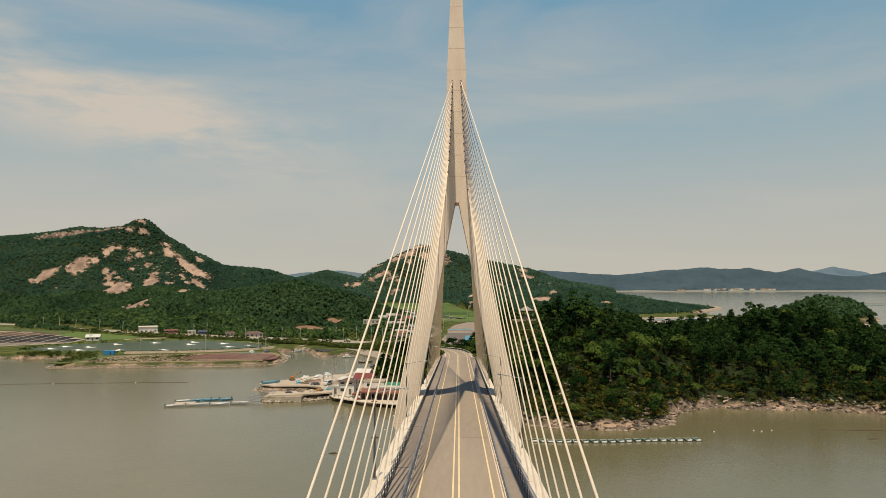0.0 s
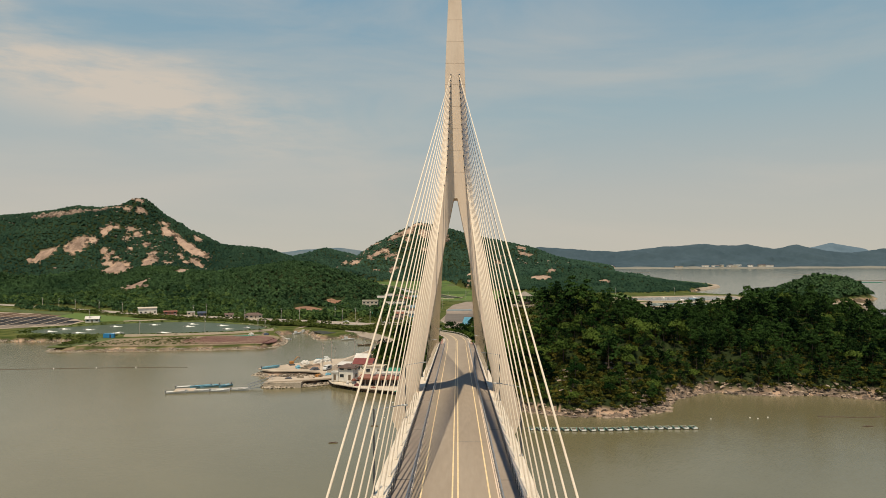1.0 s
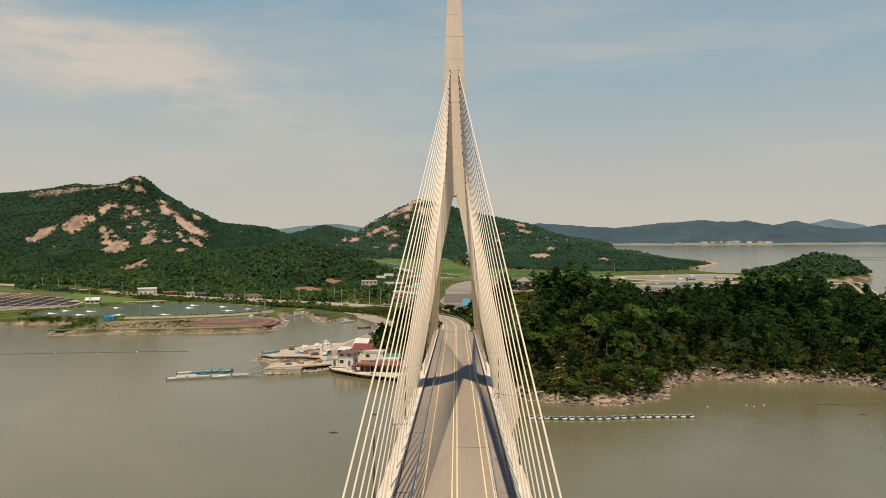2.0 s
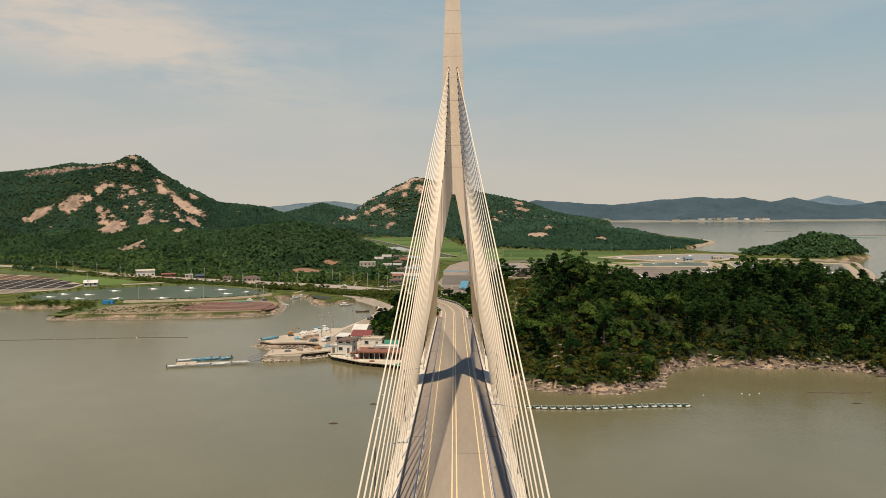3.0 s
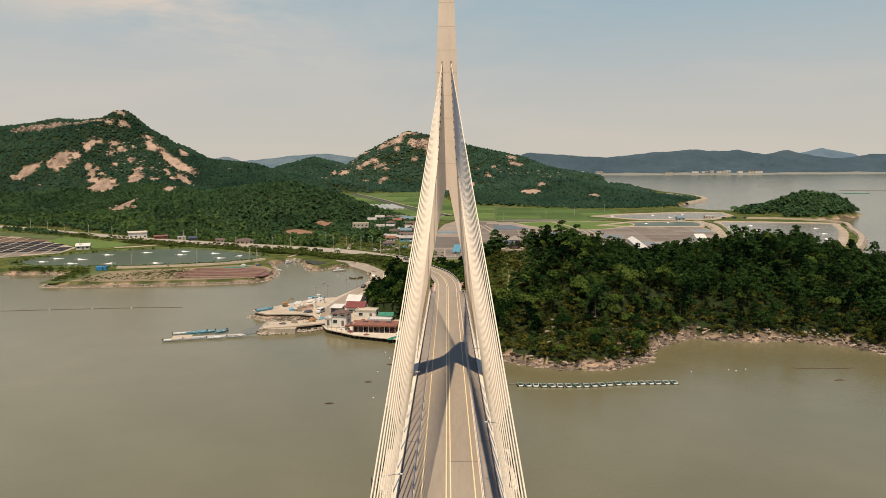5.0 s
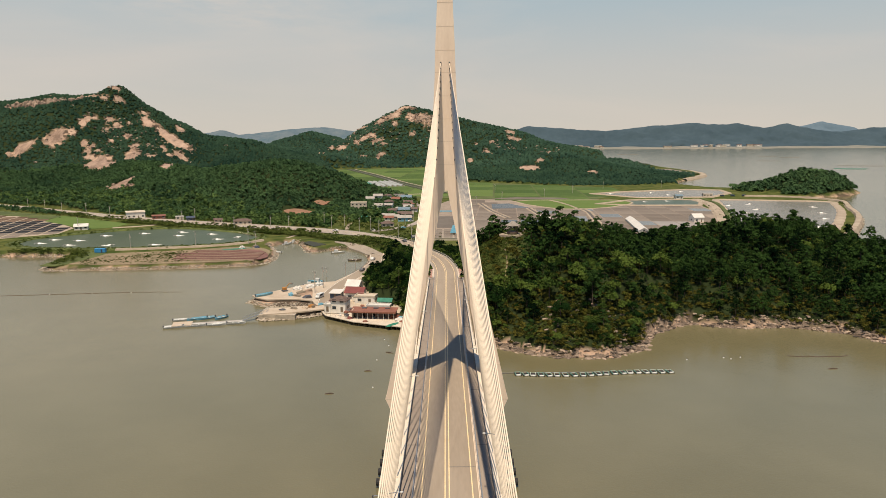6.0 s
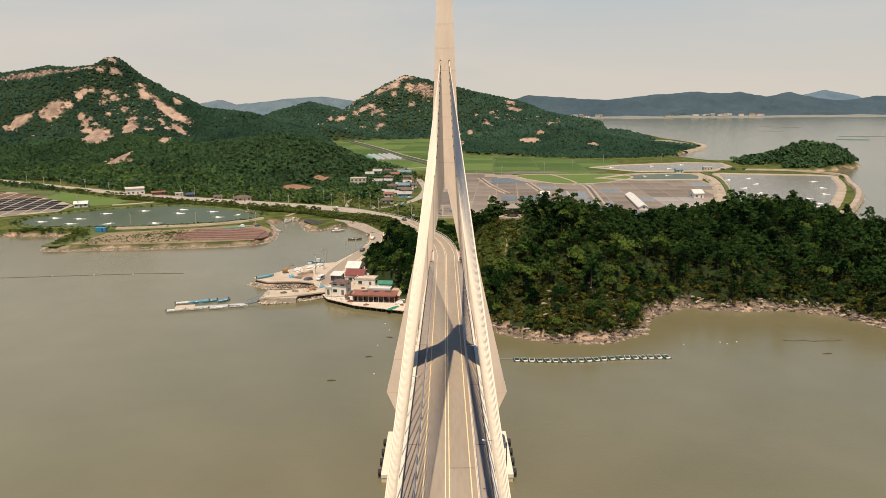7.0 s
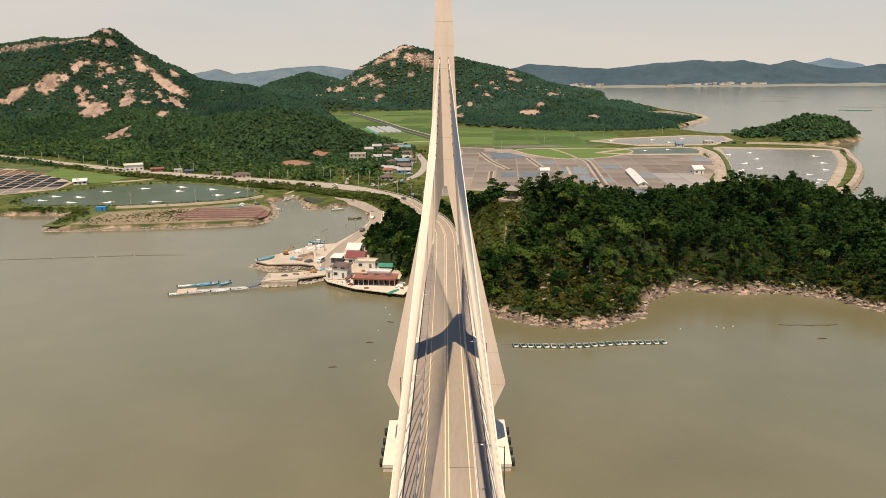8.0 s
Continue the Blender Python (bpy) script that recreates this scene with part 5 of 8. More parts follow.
def far_crown(seed):
    """A small uneven crown for trees too far off to show leaves."""
    r = np.random.default_rng(seed)
    v = [(0.2 * r.normal(), 0.2 * r.normal(), 0.95 + 0.3 * r.random())]
    for z, rad, n in ((0.6, 0.8, 5), (-0.2, 1.15, 6)):
        for k in range(n):
            a = 6.28 * (k + 0.6 * r.random()) / n
            q = rad * (0.7 + 0.6 * r.random())
            v.append((q * math.cos(a), q * math.sin(a), z + 0.25 * r.normal()))
    f = [(0, 1 + k, 1 + (k + 1) % 5) for k in range(5)]
    for k in range(6):
        f += [(1 + int(k * 5 / 6), 6 + k, 6 + (k + 1) % 6), (1 + int(k * 5 / 6), 6 + (k + 1) % 6, 1 + int((k + 1) * 5 / 6) % 5)]
    return np.array(v), np.array(f)


LEAFY = [tree_shape(120 + k, 1.9, 1.3, k % 2 == 0, 6, 0.55, 6, 0.25, 0.2) for k in range(9)]
CROWNS = [far_crown(k) for k in range(9)]


FRINGE = material("fringe_foliage", (0.017, 0.044, 0.015), (0.105, 0.160, 0.046), 0.03, 0.9, fine=12, islands=0.05, specular=0.04, tone=0.3)
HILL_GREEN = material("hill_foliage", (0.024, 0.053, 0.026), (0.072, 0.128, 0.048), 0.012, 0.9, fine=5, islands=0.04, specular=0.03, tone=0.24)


def far_wood(name, x0, x1, y0, y1, step, crown, label, extra=None, low=0.7, mat=FAR_FOLIAGE):
    fx, fy = spots(rng, x0, x1, y0, y1, step)
    seen = np.abs(fx) < (fy + 90) * 0.80
    fx, fy = fx[seen], fy[seen]
    fs = shore(fx, fy)
    fz = height(fx, fy, fs)
    ok = (fz > GROUND + low) & (fs > 6) & (bare(fx, fy) < 0.5) & (clear_of(ROAD_LINE[::4], fx, fy) > 11.5)
    if extra is not None:
        ok &= extra(fx, fy)
    fx, fy, fz = fx[ok], fy[ok], fz[ok]
    n = len(fx)
    sc = crown * (0.65 + 0.7 * rng.random(n) ** 1.8)
    leafy = y0 < 740 and mat is not FAR_FOLIAGE
    v, f = scatter(LEAFY if leafy else CROWNS, fx, fy, fz + sc * (-0.35 if leafy else 0.2), sc, rng.random(n) * 6.28, rng.integers(0, 9, n))
    return tagged(toned(mesh_of(name, v, f, mat, not leafy)), label, "wood", kind="stuff")


def rice_side(x, y):
    """The low foot of the hills along the rice plain."""
    return ~inside(x, y, FLATS[1]) & (nearest(x, y, RICE_EDGE)[0] > 2) & (nearest(x, y, RICE_EDGE)[0] < 90) & (height(x, y) < GROUND + 0.75)


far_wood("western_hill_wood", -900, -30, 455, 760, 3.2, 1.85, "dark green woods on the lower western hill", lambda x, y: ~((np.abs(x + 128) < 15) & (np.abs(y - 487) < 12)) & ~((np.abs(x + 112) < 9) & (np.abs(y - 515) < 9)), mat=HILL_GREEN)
far_wood("valley_mouth_wood", -150, -20, 760, 1010, 4.0, 2.3, "dark green trees at the mouth of the valley")
far_wood("valley_edge_wood", -330, -40, 630, 1010, 4.6, 2.5, "dark green trees where the western hills meet the rice plain", rice_side, -9)
far_wood("valley_head_wood", -400, 30, 1010, 1520, 6.0, 3.2, "dark green trees round the head of the rice plain", rice_side, -9, HAZED_PINE)
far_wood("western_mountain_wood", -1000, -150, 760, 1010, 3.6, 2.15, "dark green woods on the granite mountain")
far_wood("middle_mountain_wood", -700, 420, 1010, 1960, 6.5, 3.4, "dark green woods on the middle mountain", mat=HAZED_PINE)
far_wood("cape_hill_wood", -10, 420, 800, 1010, 4.2, 2.6, "dark green woods on the low eastern hill")
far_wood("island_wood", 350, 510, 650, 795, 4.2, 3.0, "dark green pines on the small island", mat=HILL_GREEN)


def foot_zone(x, y):
    """The wooded fringe between the hills and the shore road."""
    d = clear_of(ROAD_LINE[::3], x, y)
    north = y > np.interp(-x, [20, 63, 135, 258, 444, 620], [380, 368, 408, 466, 578, 670])
    return north & (d > 15 + 5 * wobble(x, y, 45, 3)) & (d < 62 + 22 * wobble(x, y, 60, 1)) & (x < -88) & (y < 640) & ~((np.abs(x + 128) < 15) & (np.abs(y - 487) < 12)) & ~((np.abs(x + 112) < 9) & (np.abs(y - 515) < 9))


far_wood("roadside_fringe_wood", -620, -60, 395, 640, 4.4, 2.3, "green trees between the shore road and the hill", foot_zone, -9, FRINGE)
far_wood("village_trees", -100, -20, 400, 560, 5.2, 2.6, "green garden trees among the village houses", lambda x, y: (np.hypot(x + 66, y - 455) > 6) & (inside(x, y, [(-77, 434), (-52, 425), (-50, 438), (-57, 446), (-57, 497), (-66, 496), (-70, 474), (-78, 470)]) | inside(x, y, [(-105, 440), (-92, 436), (-92, 500), (-105, 510)]) | inside(x, y, [(-60, 540), (-46, 545), (-50, 560), (-62, 556)])), -9, FRINGE)

# rough growth along the banks, verges and waste ground
def verge(name, line, count, spread, lo, hi, label, off=0.0):
    p = spline([(*q[:2], 0) for q in line], 2.0)
    k, t = rng.integers(0, len(p) - 1, count), rng.random(count)[:, None]
    q = p[k] * (1 - t) + p[k + 1] * t
    d = p[k + 1] - p[k]
    side = rng.normal(size=count) * spread + off
    ln = np.maximum(1e-6, np.hypot(d[:, 0], d[:, 1]))
    x, y = q[:, 0] + d[:, 1] / ln * side, q[:, 1] - d[:, 0] / ln * side
    s = shore(x, y)
    keep = (s > 1.5) & (clear_of(ROAD_LINE[::2], x, y) > np.where(x < -60, 9.6, 6.3)) & (clear_of(QUAY_LINE, x, y) > 4.6)
    x, y, s = x[keep], y[keep], s[keep]
    z = np.maximum(height(x, y, s), FLAT_Z if off == 0 and "bank" in name else -99)
    v, f = scatter(SHRUBS, x, y, z - 0.1, lo + (hi - lo) * rng.random(len(x)) ** 1.5, rng.random(len(x)) * 6.28, rng.integers(0, 6, len(x)))
    return tagged(toned(mesh_of(name, v, f, SHRUB_GREEN)), label, "scrub", kind="stuff")


SHRUB_GREEN = material("verge_green", (0.020, 0.036, 0.006), (0.105, 0.13, 0.032), 0.05, 0.9, fine=20, islands=0.2, specular=0.05, tone=0.4)
verge("knoll_growth", [(14, 160), (16, 172), (21, 178), (25, 183), (19, 189), (15, 182)], 1500, 3.0, 0.25, 0.65, "green grass and low bushes on the knoll by the road")
verge("slope_growth", [(30, 124), (42, 132), (55, 128), (40, 142), (28, 140)], 420, 6.0, 0.35, 0.9, "lighter green bushes on the headland's front")
verge("road_hedge", [(-26, 285), (-37, 310), (-52, 331), (-72, 348), (-98, 368), (-142, 388), (-205, 421), (-260, 448)], 2300, 2.2, 0.6, 1.4, "green hedge growth below the shore road")
verge("pond_bank_growth", [*POND_WEST, POND_WEST[0]], 1300, 1.6, 0.35, 0.9, "green growth on the pond bank")
verge("spit_growth", [(-214, 264), (-212, 285), (-216, 300), (-235, 306), (-262, 306)], 420, 3.0, 0.4, 1.1, "green bushes at the spit's root")
verge("waste_growth", [(-60, 385), (-90, 398), (-125, 415), (-180, 440), (-240, 470), (-330, 520)], 2300, 6.0, 0.5, 1.9, "rough green growth north of the shore road", -15.0)
verge("spit_weeds", [(-200, 270), (-170, 285), (-160, 300), (-150, 270)], 800, 7.0, 0.15, 0.5, "sparse weeds on the bare spit")
verge("village_growth", [(-24, 330), (-28, 372), (-60, 410), (-75, 440), (-70, 480), (-28, 600), (-70, 600)], 1100, 9.0, 0.4, 1.3, "green gardens and waste ground by the village")
verge("salt_bank_growth", [(262, 612), (258, 560), (234, 480), (206, 402)], 420, 1.6, 0.4, 0.9, "green growth on the bank by the large pond")
verge("sea_wall_growth", [(262, 350), (318, 424), (350, 478), (372, 523), (396, 580)], 420, 1.0, 0.4, 0.9, "green growth on the eastern sea wall")

# ---- stones along the shore ----
def stone(seed):
    r = np.random.default_rng(seed)
    bm = bmesh.new()
    bmesh.ops.create_icosphere(bm, subdivisions=1, radius=1)
    v = np.array([p.co[:] for p in bm.verts])
    f = np.array([[q.index for q in p.verts] for p in bm.faces])
    bm.free()
    v = v * (0.62 + 0.6 * r.random((len(v), 1))) * np.array((1.4, 0.95, 0.58))
    return v, f


STONES = [stone(k) for k in range(6)]
GREY_ROCK = material("shore_rock", (0.045, 0.036, 0.028), (0.38, 0.29, 0.215), 0.45, 0.9, 0.9, 5, islands=0.5)
BEDROCK = material("shore_bedrock", (0.035, 0.028, 0.022), (0.29, 0.215, 0.158), 0.35, 0.9, 1.0, 6, stretch=(1, 1, 3))
RUBBLE = material("sea_wall_rubble", (0.20, 0.165, 0.125), (0.46, 0.39, 0.30), 0.5, 0.9, 0.4, 6, islands=0.4)


def stones_along(name, line, count, lo, hi, spread, mat, label, inset=0.0, lift=0.0):
    r = np.random.default_rng(len(line) + count)
    p = spline([(*q, 0) for q in line], 2.0)
    k = r.integers(0, len(p) - 1, count)
    t = r.random(count)[:, None]
    base = p[k] * (1 - t) + p[k + 1] * t
    d = p[k + 1] - p[k]
    nrm = np.stack((-d[:, 1], d[:, 0]), 1) / np.maximum(1e-6, np.hypot(d[:, 0], d[:, 1]))[:, None]
    off = (r.random(count) - 0.45) * spread + inset
    x, y = base[:, 0] + nrm[:, 0] * off, base[:, 1] + nrm[:, 1] * off
    s = lo + (hi - lo) * r.random(count) ** 2.2
    z = np.maximum(height(x, y), WATER - 0.2) + s * 0.15 + lift
    v, f = scatter(STONES, x, y, z, s, r.random(count) * 6.28, r.integers(0, 6, count))
    return tagged(mesh_of(name, v, f, mat), label, "rocks", kind="stuff")


HEAD_LINE = [(4, 138), (16, 128), (22, 122), (35, 116), (53, 115), (57, 119), (65, 123), (69, 132), (73, 140), (84, 149), (91, 153), (97, 150), (107, 147), (124, 148), (140, 140), (150, 127), (172, 119)]


def rock_ledge(name, line, wide, label):
    """A broken shelf of bedrock along the shore: stepped, cracked and uneven."""
    r = np.random.default_rng(3)
    p = spline([(*q, 0) for q in line], 0.55)[:, :2]
    d = np.gradient(p, axis=0)
    d = np.stack([np.convolve(np.pad(d[:, k], 8, "edge"), np.ones(17) / 17, "valid") for k in (0, 1)], 1)
    nrm = np.stack((-d[:, 1], d[:, 0]), 1) / np.hypot(d[:, 0], d[:, 1])[:, None]
    offs = np.linspace(-2.0, wide, 15)
    x = p[:, 0, None] + nrm[:, 0, None] * offs + (r.random((len(p), 15)) - 0.5) * 0.35
    y = p[:, 1, None] + nrm[:, 1, None] * offs + (r.random((len(p), 15)) - 0.5) * 0.5
    x, y = x + 0.9 * wobble(p[:, :1], p[:, 1:], 7, 2) * nrm[:, :1], y + 0.9 * wobble(p[:, :1], p[:, 1:], 7, 2) * nrm[:, 1:]
    lump = np.floor(3.0 * np.abs(wobble(x, y, 6.5, 4))) * 0.26 + np.floor(2.5 * wobble(x, y, 9, 1)) * 0.22 + 0.08 * r.random(x.shape)
    fade = np.clip((wide - offs) / 2.0, 0, 1) * np.clip((offs + 2.0) / 1.6, 0, 1)
    z = height(x, y) + 0.1 + lump * fade - 0.5 * (1 - fade)
    ids = np.arange(x.size).reshape(x.shape)
    f = np.stack((ids[:-1, :-1], ids[1:, :-1], ids[1:, 1:], ids[:-1, 1:]), -1).reshape(-1, 4)
    return tagged(mesh_of(name, np.stack((x, y, z), -1).reshape(-1, 3), f, BEDROCK), label, "rocks", kind="structure")


rock_ledge("shore_ledge", HEAD_LINE, 3.2, "broken shelf of grey-pink bedrock along the shore")
stones_along("headland_rocks", [(4, 138), (16, 128), (22, 122), (35, 116), (53, 115), (57, 119), (65, 123), (69, 132), (73, 140), (84, 149), (91, 153), (97, 150), (107, 147), (124, 148), (140, 140), (150, 127), (172, 119)], 1150, 0.18, 1.05, 4.4, GREY_ROCK, "tumbled grey-pink granite rocks along the shore", 0.9)
stones_along("spit_rubble", [(-219, 284), (-215, 260), (-184, 259), (-149, 262), (-108, 270), (-98, 284), (-102, 311), (-113, 337)], 2600, 0.2, 0.5, 3.0, RUBBLE, "pale rubble sea wall round the spit", 0.7, 0.1)
stones_along("west_rubble", [(-420, 302), (-266, 301), (-223, 300)], 1100, 0.22, 0.5, 2.8, RUBBLE, "pale rubble sea wall by the salt pans", 0.5, 0.1)
stones_along("cove_rubble", [(-104, 352), (-96, 345), (-84, 312), (-70, 320), (-57, 326), (-46, 300), (-41, 277), (-42, 262)], 600, 0.22, 0.6, 3.2, RUBBLE, "stones round the little cove", 0.4, 0.1)
stones_along("quay_rubble", [(-73, 205), (-84.3, 190), (-81, 186.6), (-75.5, 181.7), (-68, 182.1), (-61.5, 182.3), (-56.5, 180.3)], 700, 0.2, 0.55, 3.0, RUBBLE, "stones at the foot of the quay", 0.2, 0.1)
stones_along("jetty_rubble", [(-72.6, 172.5), (-72.4, 168), (-70.6, 160.2), (-58, 162.8), (-48, 168)], 420, 0.3, 0.8, 2.2, RUBBLE, "stones heaped along the jetty's foot", 0.0, 0.3)
stones_along("pond_rubble", [(-279, 334), (-258, 318), (-225, 314), (-187, 316), (-150, 326), (-130, 338), (-124, 356), (-160, 392), (-194, 407)], 420, 0.25, 0.6, 1.6, RUBBLE, "pale stones along the pond edge", 0.4, 0.5)
stones_along("east_rubble", [(240, 336), (267, 350), (318, 420), (352, 476), (372, 521), (402, 580), (400, 616), (374, 644)], 900, 0.4, 1.0, 4.5, RUBBLE, "stones along the eastern sea wall", 0.5, 0.1)

# bare granite on the mountains: smooth slabs, crags on the crest and loose boulders
GRANITE = material("mountain_granite", (0.17, 0.115, 0.082), (0.47, 0.33, 0.24), 0.10, 0.9, 0.6, 6, vary=0.25, stretch=(1.0, 0.35, 0.5))
BOULDER = material("weathered_granite", (0.13, 0.098, 0.074), (0.42, 0.31, 0.23), 0.10, 0.9, 0.5, 8, islands=0.35)


def granite_slab(k, x0, y0, a, b, turn):
    """A bare sheet of rock that swells out of the slope and sinks into it at its ragged rim."""
    r = np.random.default_rng(200 + k)
    rings, around = 7, 26
    q = np.linspace(0.0, 1.0, rings + 1)[1:]
    th = np.arange(around) * 2 * math.pi / around
    rim = 1.0 + 0.16 * np.sin(2 * th + r.random() * 6) + 0.12 * np.sin(3 * th + r.random() * 6) + 0.10 * r.normal(size=around)
    Q, T = np.meshgrid(q, th, indexing="ij")
    u, w = a * Q * rim[None] * np.cos(T), b * Q * rim[None] * np.sin(T)
    c, sn = math.cos(radians(turn)), math.sin(radians(turn))
    x, y = np.append(x0 + u * c - w * sn, x0), np.append(y0 + u * sn + w * c, y0)
    Qf = np.append(Q, 0.0)
    step = np.floor(wobble(x, y, 26, k) * 2.0) * 0.35
    z = height(x, y) + ((1.0 if y0 < 1100 else 2.6) + 0.05 * b) * (1 - Qf ** 3) + (step + 0.35 * wobble(x, y, 9, k) + 0.25 * r.normal(size=x.shape)) * (1 - Qf ** 2) - 1.6 * (Qf > 0.99)
    ids = np.arange(rings * around).reshape(rings, around)
    nxt = np.roll(ids, -1, 1)
    tri = [np.stack((np.full(around, rings * around), ids[0], nxt[0]), -1)]
    for m in range(rings - 1):
        tri += [np.stack((ids[m], ids[m + 1], nxt[m + 1]), -1), np.stack((ids[m], nxt[m + 1], nxt[m]), -1)]
    big = a * b > 150
    ob = mesh_of("granite_slab" if big else "granite_outcrop", np.stack((x, y, z), -1), np.concatenate(tri), GRANITE, True)
    return tagged(ob, "broad smooth slab of pinkish granite on the wooded mountainside" if big else "small outcrop of pinkish granite among the mountain trees", "rock", "bare granite")


for k, slab in enumerate(SLABS):
    granite_slab(k, slab[0], slab[1], slab[2] * (0.94 if slab[1] < 1100 else 0.86), slab[3] * (0.86 if slab[1] < 1100 else 0.72), slab[4])


def crag(k, x0, y0, a, b, turn):
    """A broken wall of upright granite blocks along the crest."""
    r = np.random.default_rng(400 + k)
    n = int(a * (1.7 if y0 < 1200 else 2.8))
    u, w = (r.random(n) * 2 - 1) * a, (r.random(n) * 2 - 1) * b
    c, sn = math.cos(radians(turn)), math.sin(radians(turn))
    x, y = x0 + u * c - w * sn, y0 + u * sn + w * c
    size = (1.6 + 2.2 * r.random(n) ** 2) * (1.0 if y0 < 1200 else 1.15)
    shapes = [(v * np.array((0.75, 0.8, 2.1)), f) for v, f in STONES]
    v, f = scatter(shapes, x, y, height(x, y) + size * 0.6, size, r.random(n) * 6.28, r.integers(0, 6, n))
    return tagged(mesh_of("granite_crag", v, f, BOULDER), "broken wall of grey-pink granite along the mountain crest", "rocks", kind="stuff")


for k, place in enumerate(CRAGS):
    crag(k, *place)
rb = np.random.default_rng(11)
bx, by, bs = [], [], []
for sx, sy, a, bb, turn_ in SLABS:
    k = int(min(14, 3 + a * bb / 40))
    th = rb.random(k) * 6.28
    u, w = a * 1.05 * np.cos(th) + rb.normal(size=k) * 2, bb * 1.05 * np.sin(th) + rb.normal(size=k) * 2
    c0, s0 = math.cos(radians(turn_)), math.sin(radians(turn_))
    bx.append(sx + u * c0 - w * s0)
    by.append(sy + u * s0 + w * c0)
    bs.append((0.9 + 1.7 * rb.random(k) ** 2) * (1.0 if sy < 1100 else 1.6))
for cx, cy, r, k in ((-470, 860, 45, 70), (-600, 940, 50, 40), (-420, 850, 40, 60), (-490, 930, 35, 25), (-150, 1640, 80, 60), (-210, 1660, 60, 50), (120, 1540, 40, 40), (230, 1500, 50, 20)):
    bx.append(cx + rb.normal(size=k) * r)
    by.append(cy + rb.normal(size=k) * r * 0.6)
    bs.append((1.2 + 1.6 * rb.random(k) ** 2) * (1.0 if cy < 1100 else 1.6))
bx, by, bs = np.concatenate(bx), np.concatenate(by), np.concatenate(bs)
v, f = scatter(STONES, bx, by, height(bx, by) + bs * 0.45, bs, rb.random(len(bx)) * 6.28, rb.integers(0, 6, len(bx)))
tagged(mesh_of("mountain_boulders", v, f, BOULDER), "pinkish granite boulders strewn on the mountains", "rocks", kind="stuff")
v, f = scatter(STONES, *(lambda x, y: (x, y, height(x, y) + 0.1))(28 + 34 * rb.random(90), 121 + 26 * rb.random(90)), 0.4 + 1.0 * rb.random(90) ** 2, rb.random(90) * 6.28, rb.integers(0, 6, 90))
tagged(mesh_of("slope_rocks", v, f, GREY_ROCK), "grey rocks among the scrub of the headland", "rocks", kind="stuff")

# ---- the quay and its houses ----
PLASTER = material("white_plaster", (0.62, 0.58, 0.51), (0.80, 0.76, 0.68), 0.5, 0.85, 0.1, 8)
CREAM = material("cream_plaster", (0.45, 0.38, 0.29), (0.60, 0.53, 0.42), 0.5, 0.85, 0.1, 8)
RED_ROOF = material("red_roof", (0.13, 0.028, 0.026), (0.21, 0.055, 0.045), 0.5, 0.6, 0.2, 8)
RUST_ROOF = material("rust_roof", (0.17, 0.065, 0.04), (0.28, 0.12, 0.08), 0.4, 0.7, 0.2, 8)
BROWN_ROOF = material("brown_roof", (0.085, 0.055, 0.045), (0.16, 0.11, 0.085), 0.5, 0.7, 0.2, 8)
BLUE_ROOF = material("blue_roof", (0.10, 0.15, 0.19), (0.18, 0.25, 0.29), 0.5, 0.5, 0.1, 8)
PALE_ROOF = material("pale_roof", (0.52, 0.49, 0.44), (0.68, 0.65, 0.59), 0.3, 0.6, 0.1, 8)
NAVY = material("navy_sheet", (0.03, 0.045, 0.075), (0.06, 0.08, 0.12), 0.5, 0.6)
GREEN_SHEET = material("green_tarpaulin", (0.02, 0.14, 0.09), (0.05, 0.24, 0.16), 0.5, 0.6)
GLASS = material("window_glass", (0.02, 0.025, 0.03), (0.05, 0.06, 0.065), 1.0, 0.1)
WOOD = material("weathered_wood", (0.10, 0.075, 0.05), (0.22, 0.17, 0.12), 0.8, 0.9, 0.3)
SAND = material("quay_concrete", (0.36, 0.285, 0.205), (0.54, 0.45, 0.345), 0.15, 0.9, 0.2, 9)
BLUE_PAINT = material("blue_paint", (0.10, 0.27, 0.36), (0.20, 0.42, 0.52), 0.5, 0.5)
BOAT_WHITE = material("boat_white", (0.50, 0.50, 0.47), (0.68, 0.68, 0.64), 0.6, 0.45)
BOAT_FLOOR = material("boat_floor", (0.13, 0.15, 0.155), (0.26, 0.28, 0.275), 0.8, 0.8)
PONTOON = material("weathered_pontoon", (0.30, 0.275, 0.24), (0.45, 0.42, 0.37), 0.5, 0.85, 0.2)
ORANGE = material("orange_paint", (0.33, 0.145, 0.035), (0.46, 0.22, 0.06), 0.5, 0.5)
NET = material("fishing_net", (0.10, 0.085, 0.06), (0.28, 0.23, 0.17), 0.8, 0.95, 0.4)
PALE_DECK = material("pale_deck", (0.46, 0.39, 0.30), (0.66, 0.58, 0.47), 0.3, 0.85, 0.1, 8)
QZ = -21.35

sheet("quay_ground", [(-47, 236), (-52, 219), (-62, 216), (-71.5, 204), (-83, 191), (-80.5, 188), (-75, 184), (-68, 184.6), (-61.5, 184.4), (-55.5, 182), (-53.6, 177), (-50, 171), (-46, 169.5), (-30, 166), (-18, 161), (-17, 172), (-30, 182), (-34, 205), (-39, 236)], SAND, QZ, "pale sandy concrete quay ground", "quay")
sheet("jetty_ground", [(-72, 168), (-70.3, 160.3), (-58, 163.2), (-48, 168.2), (-49, 173), (-57, 173)], SAND, QZ + 0.02, "pale concrete jetty with a stone foot", "jetty")
bm = bmesh.new()
box(bm, -72, -58, 160.6, 172.4, WATER - 3, QZ - 0.4)
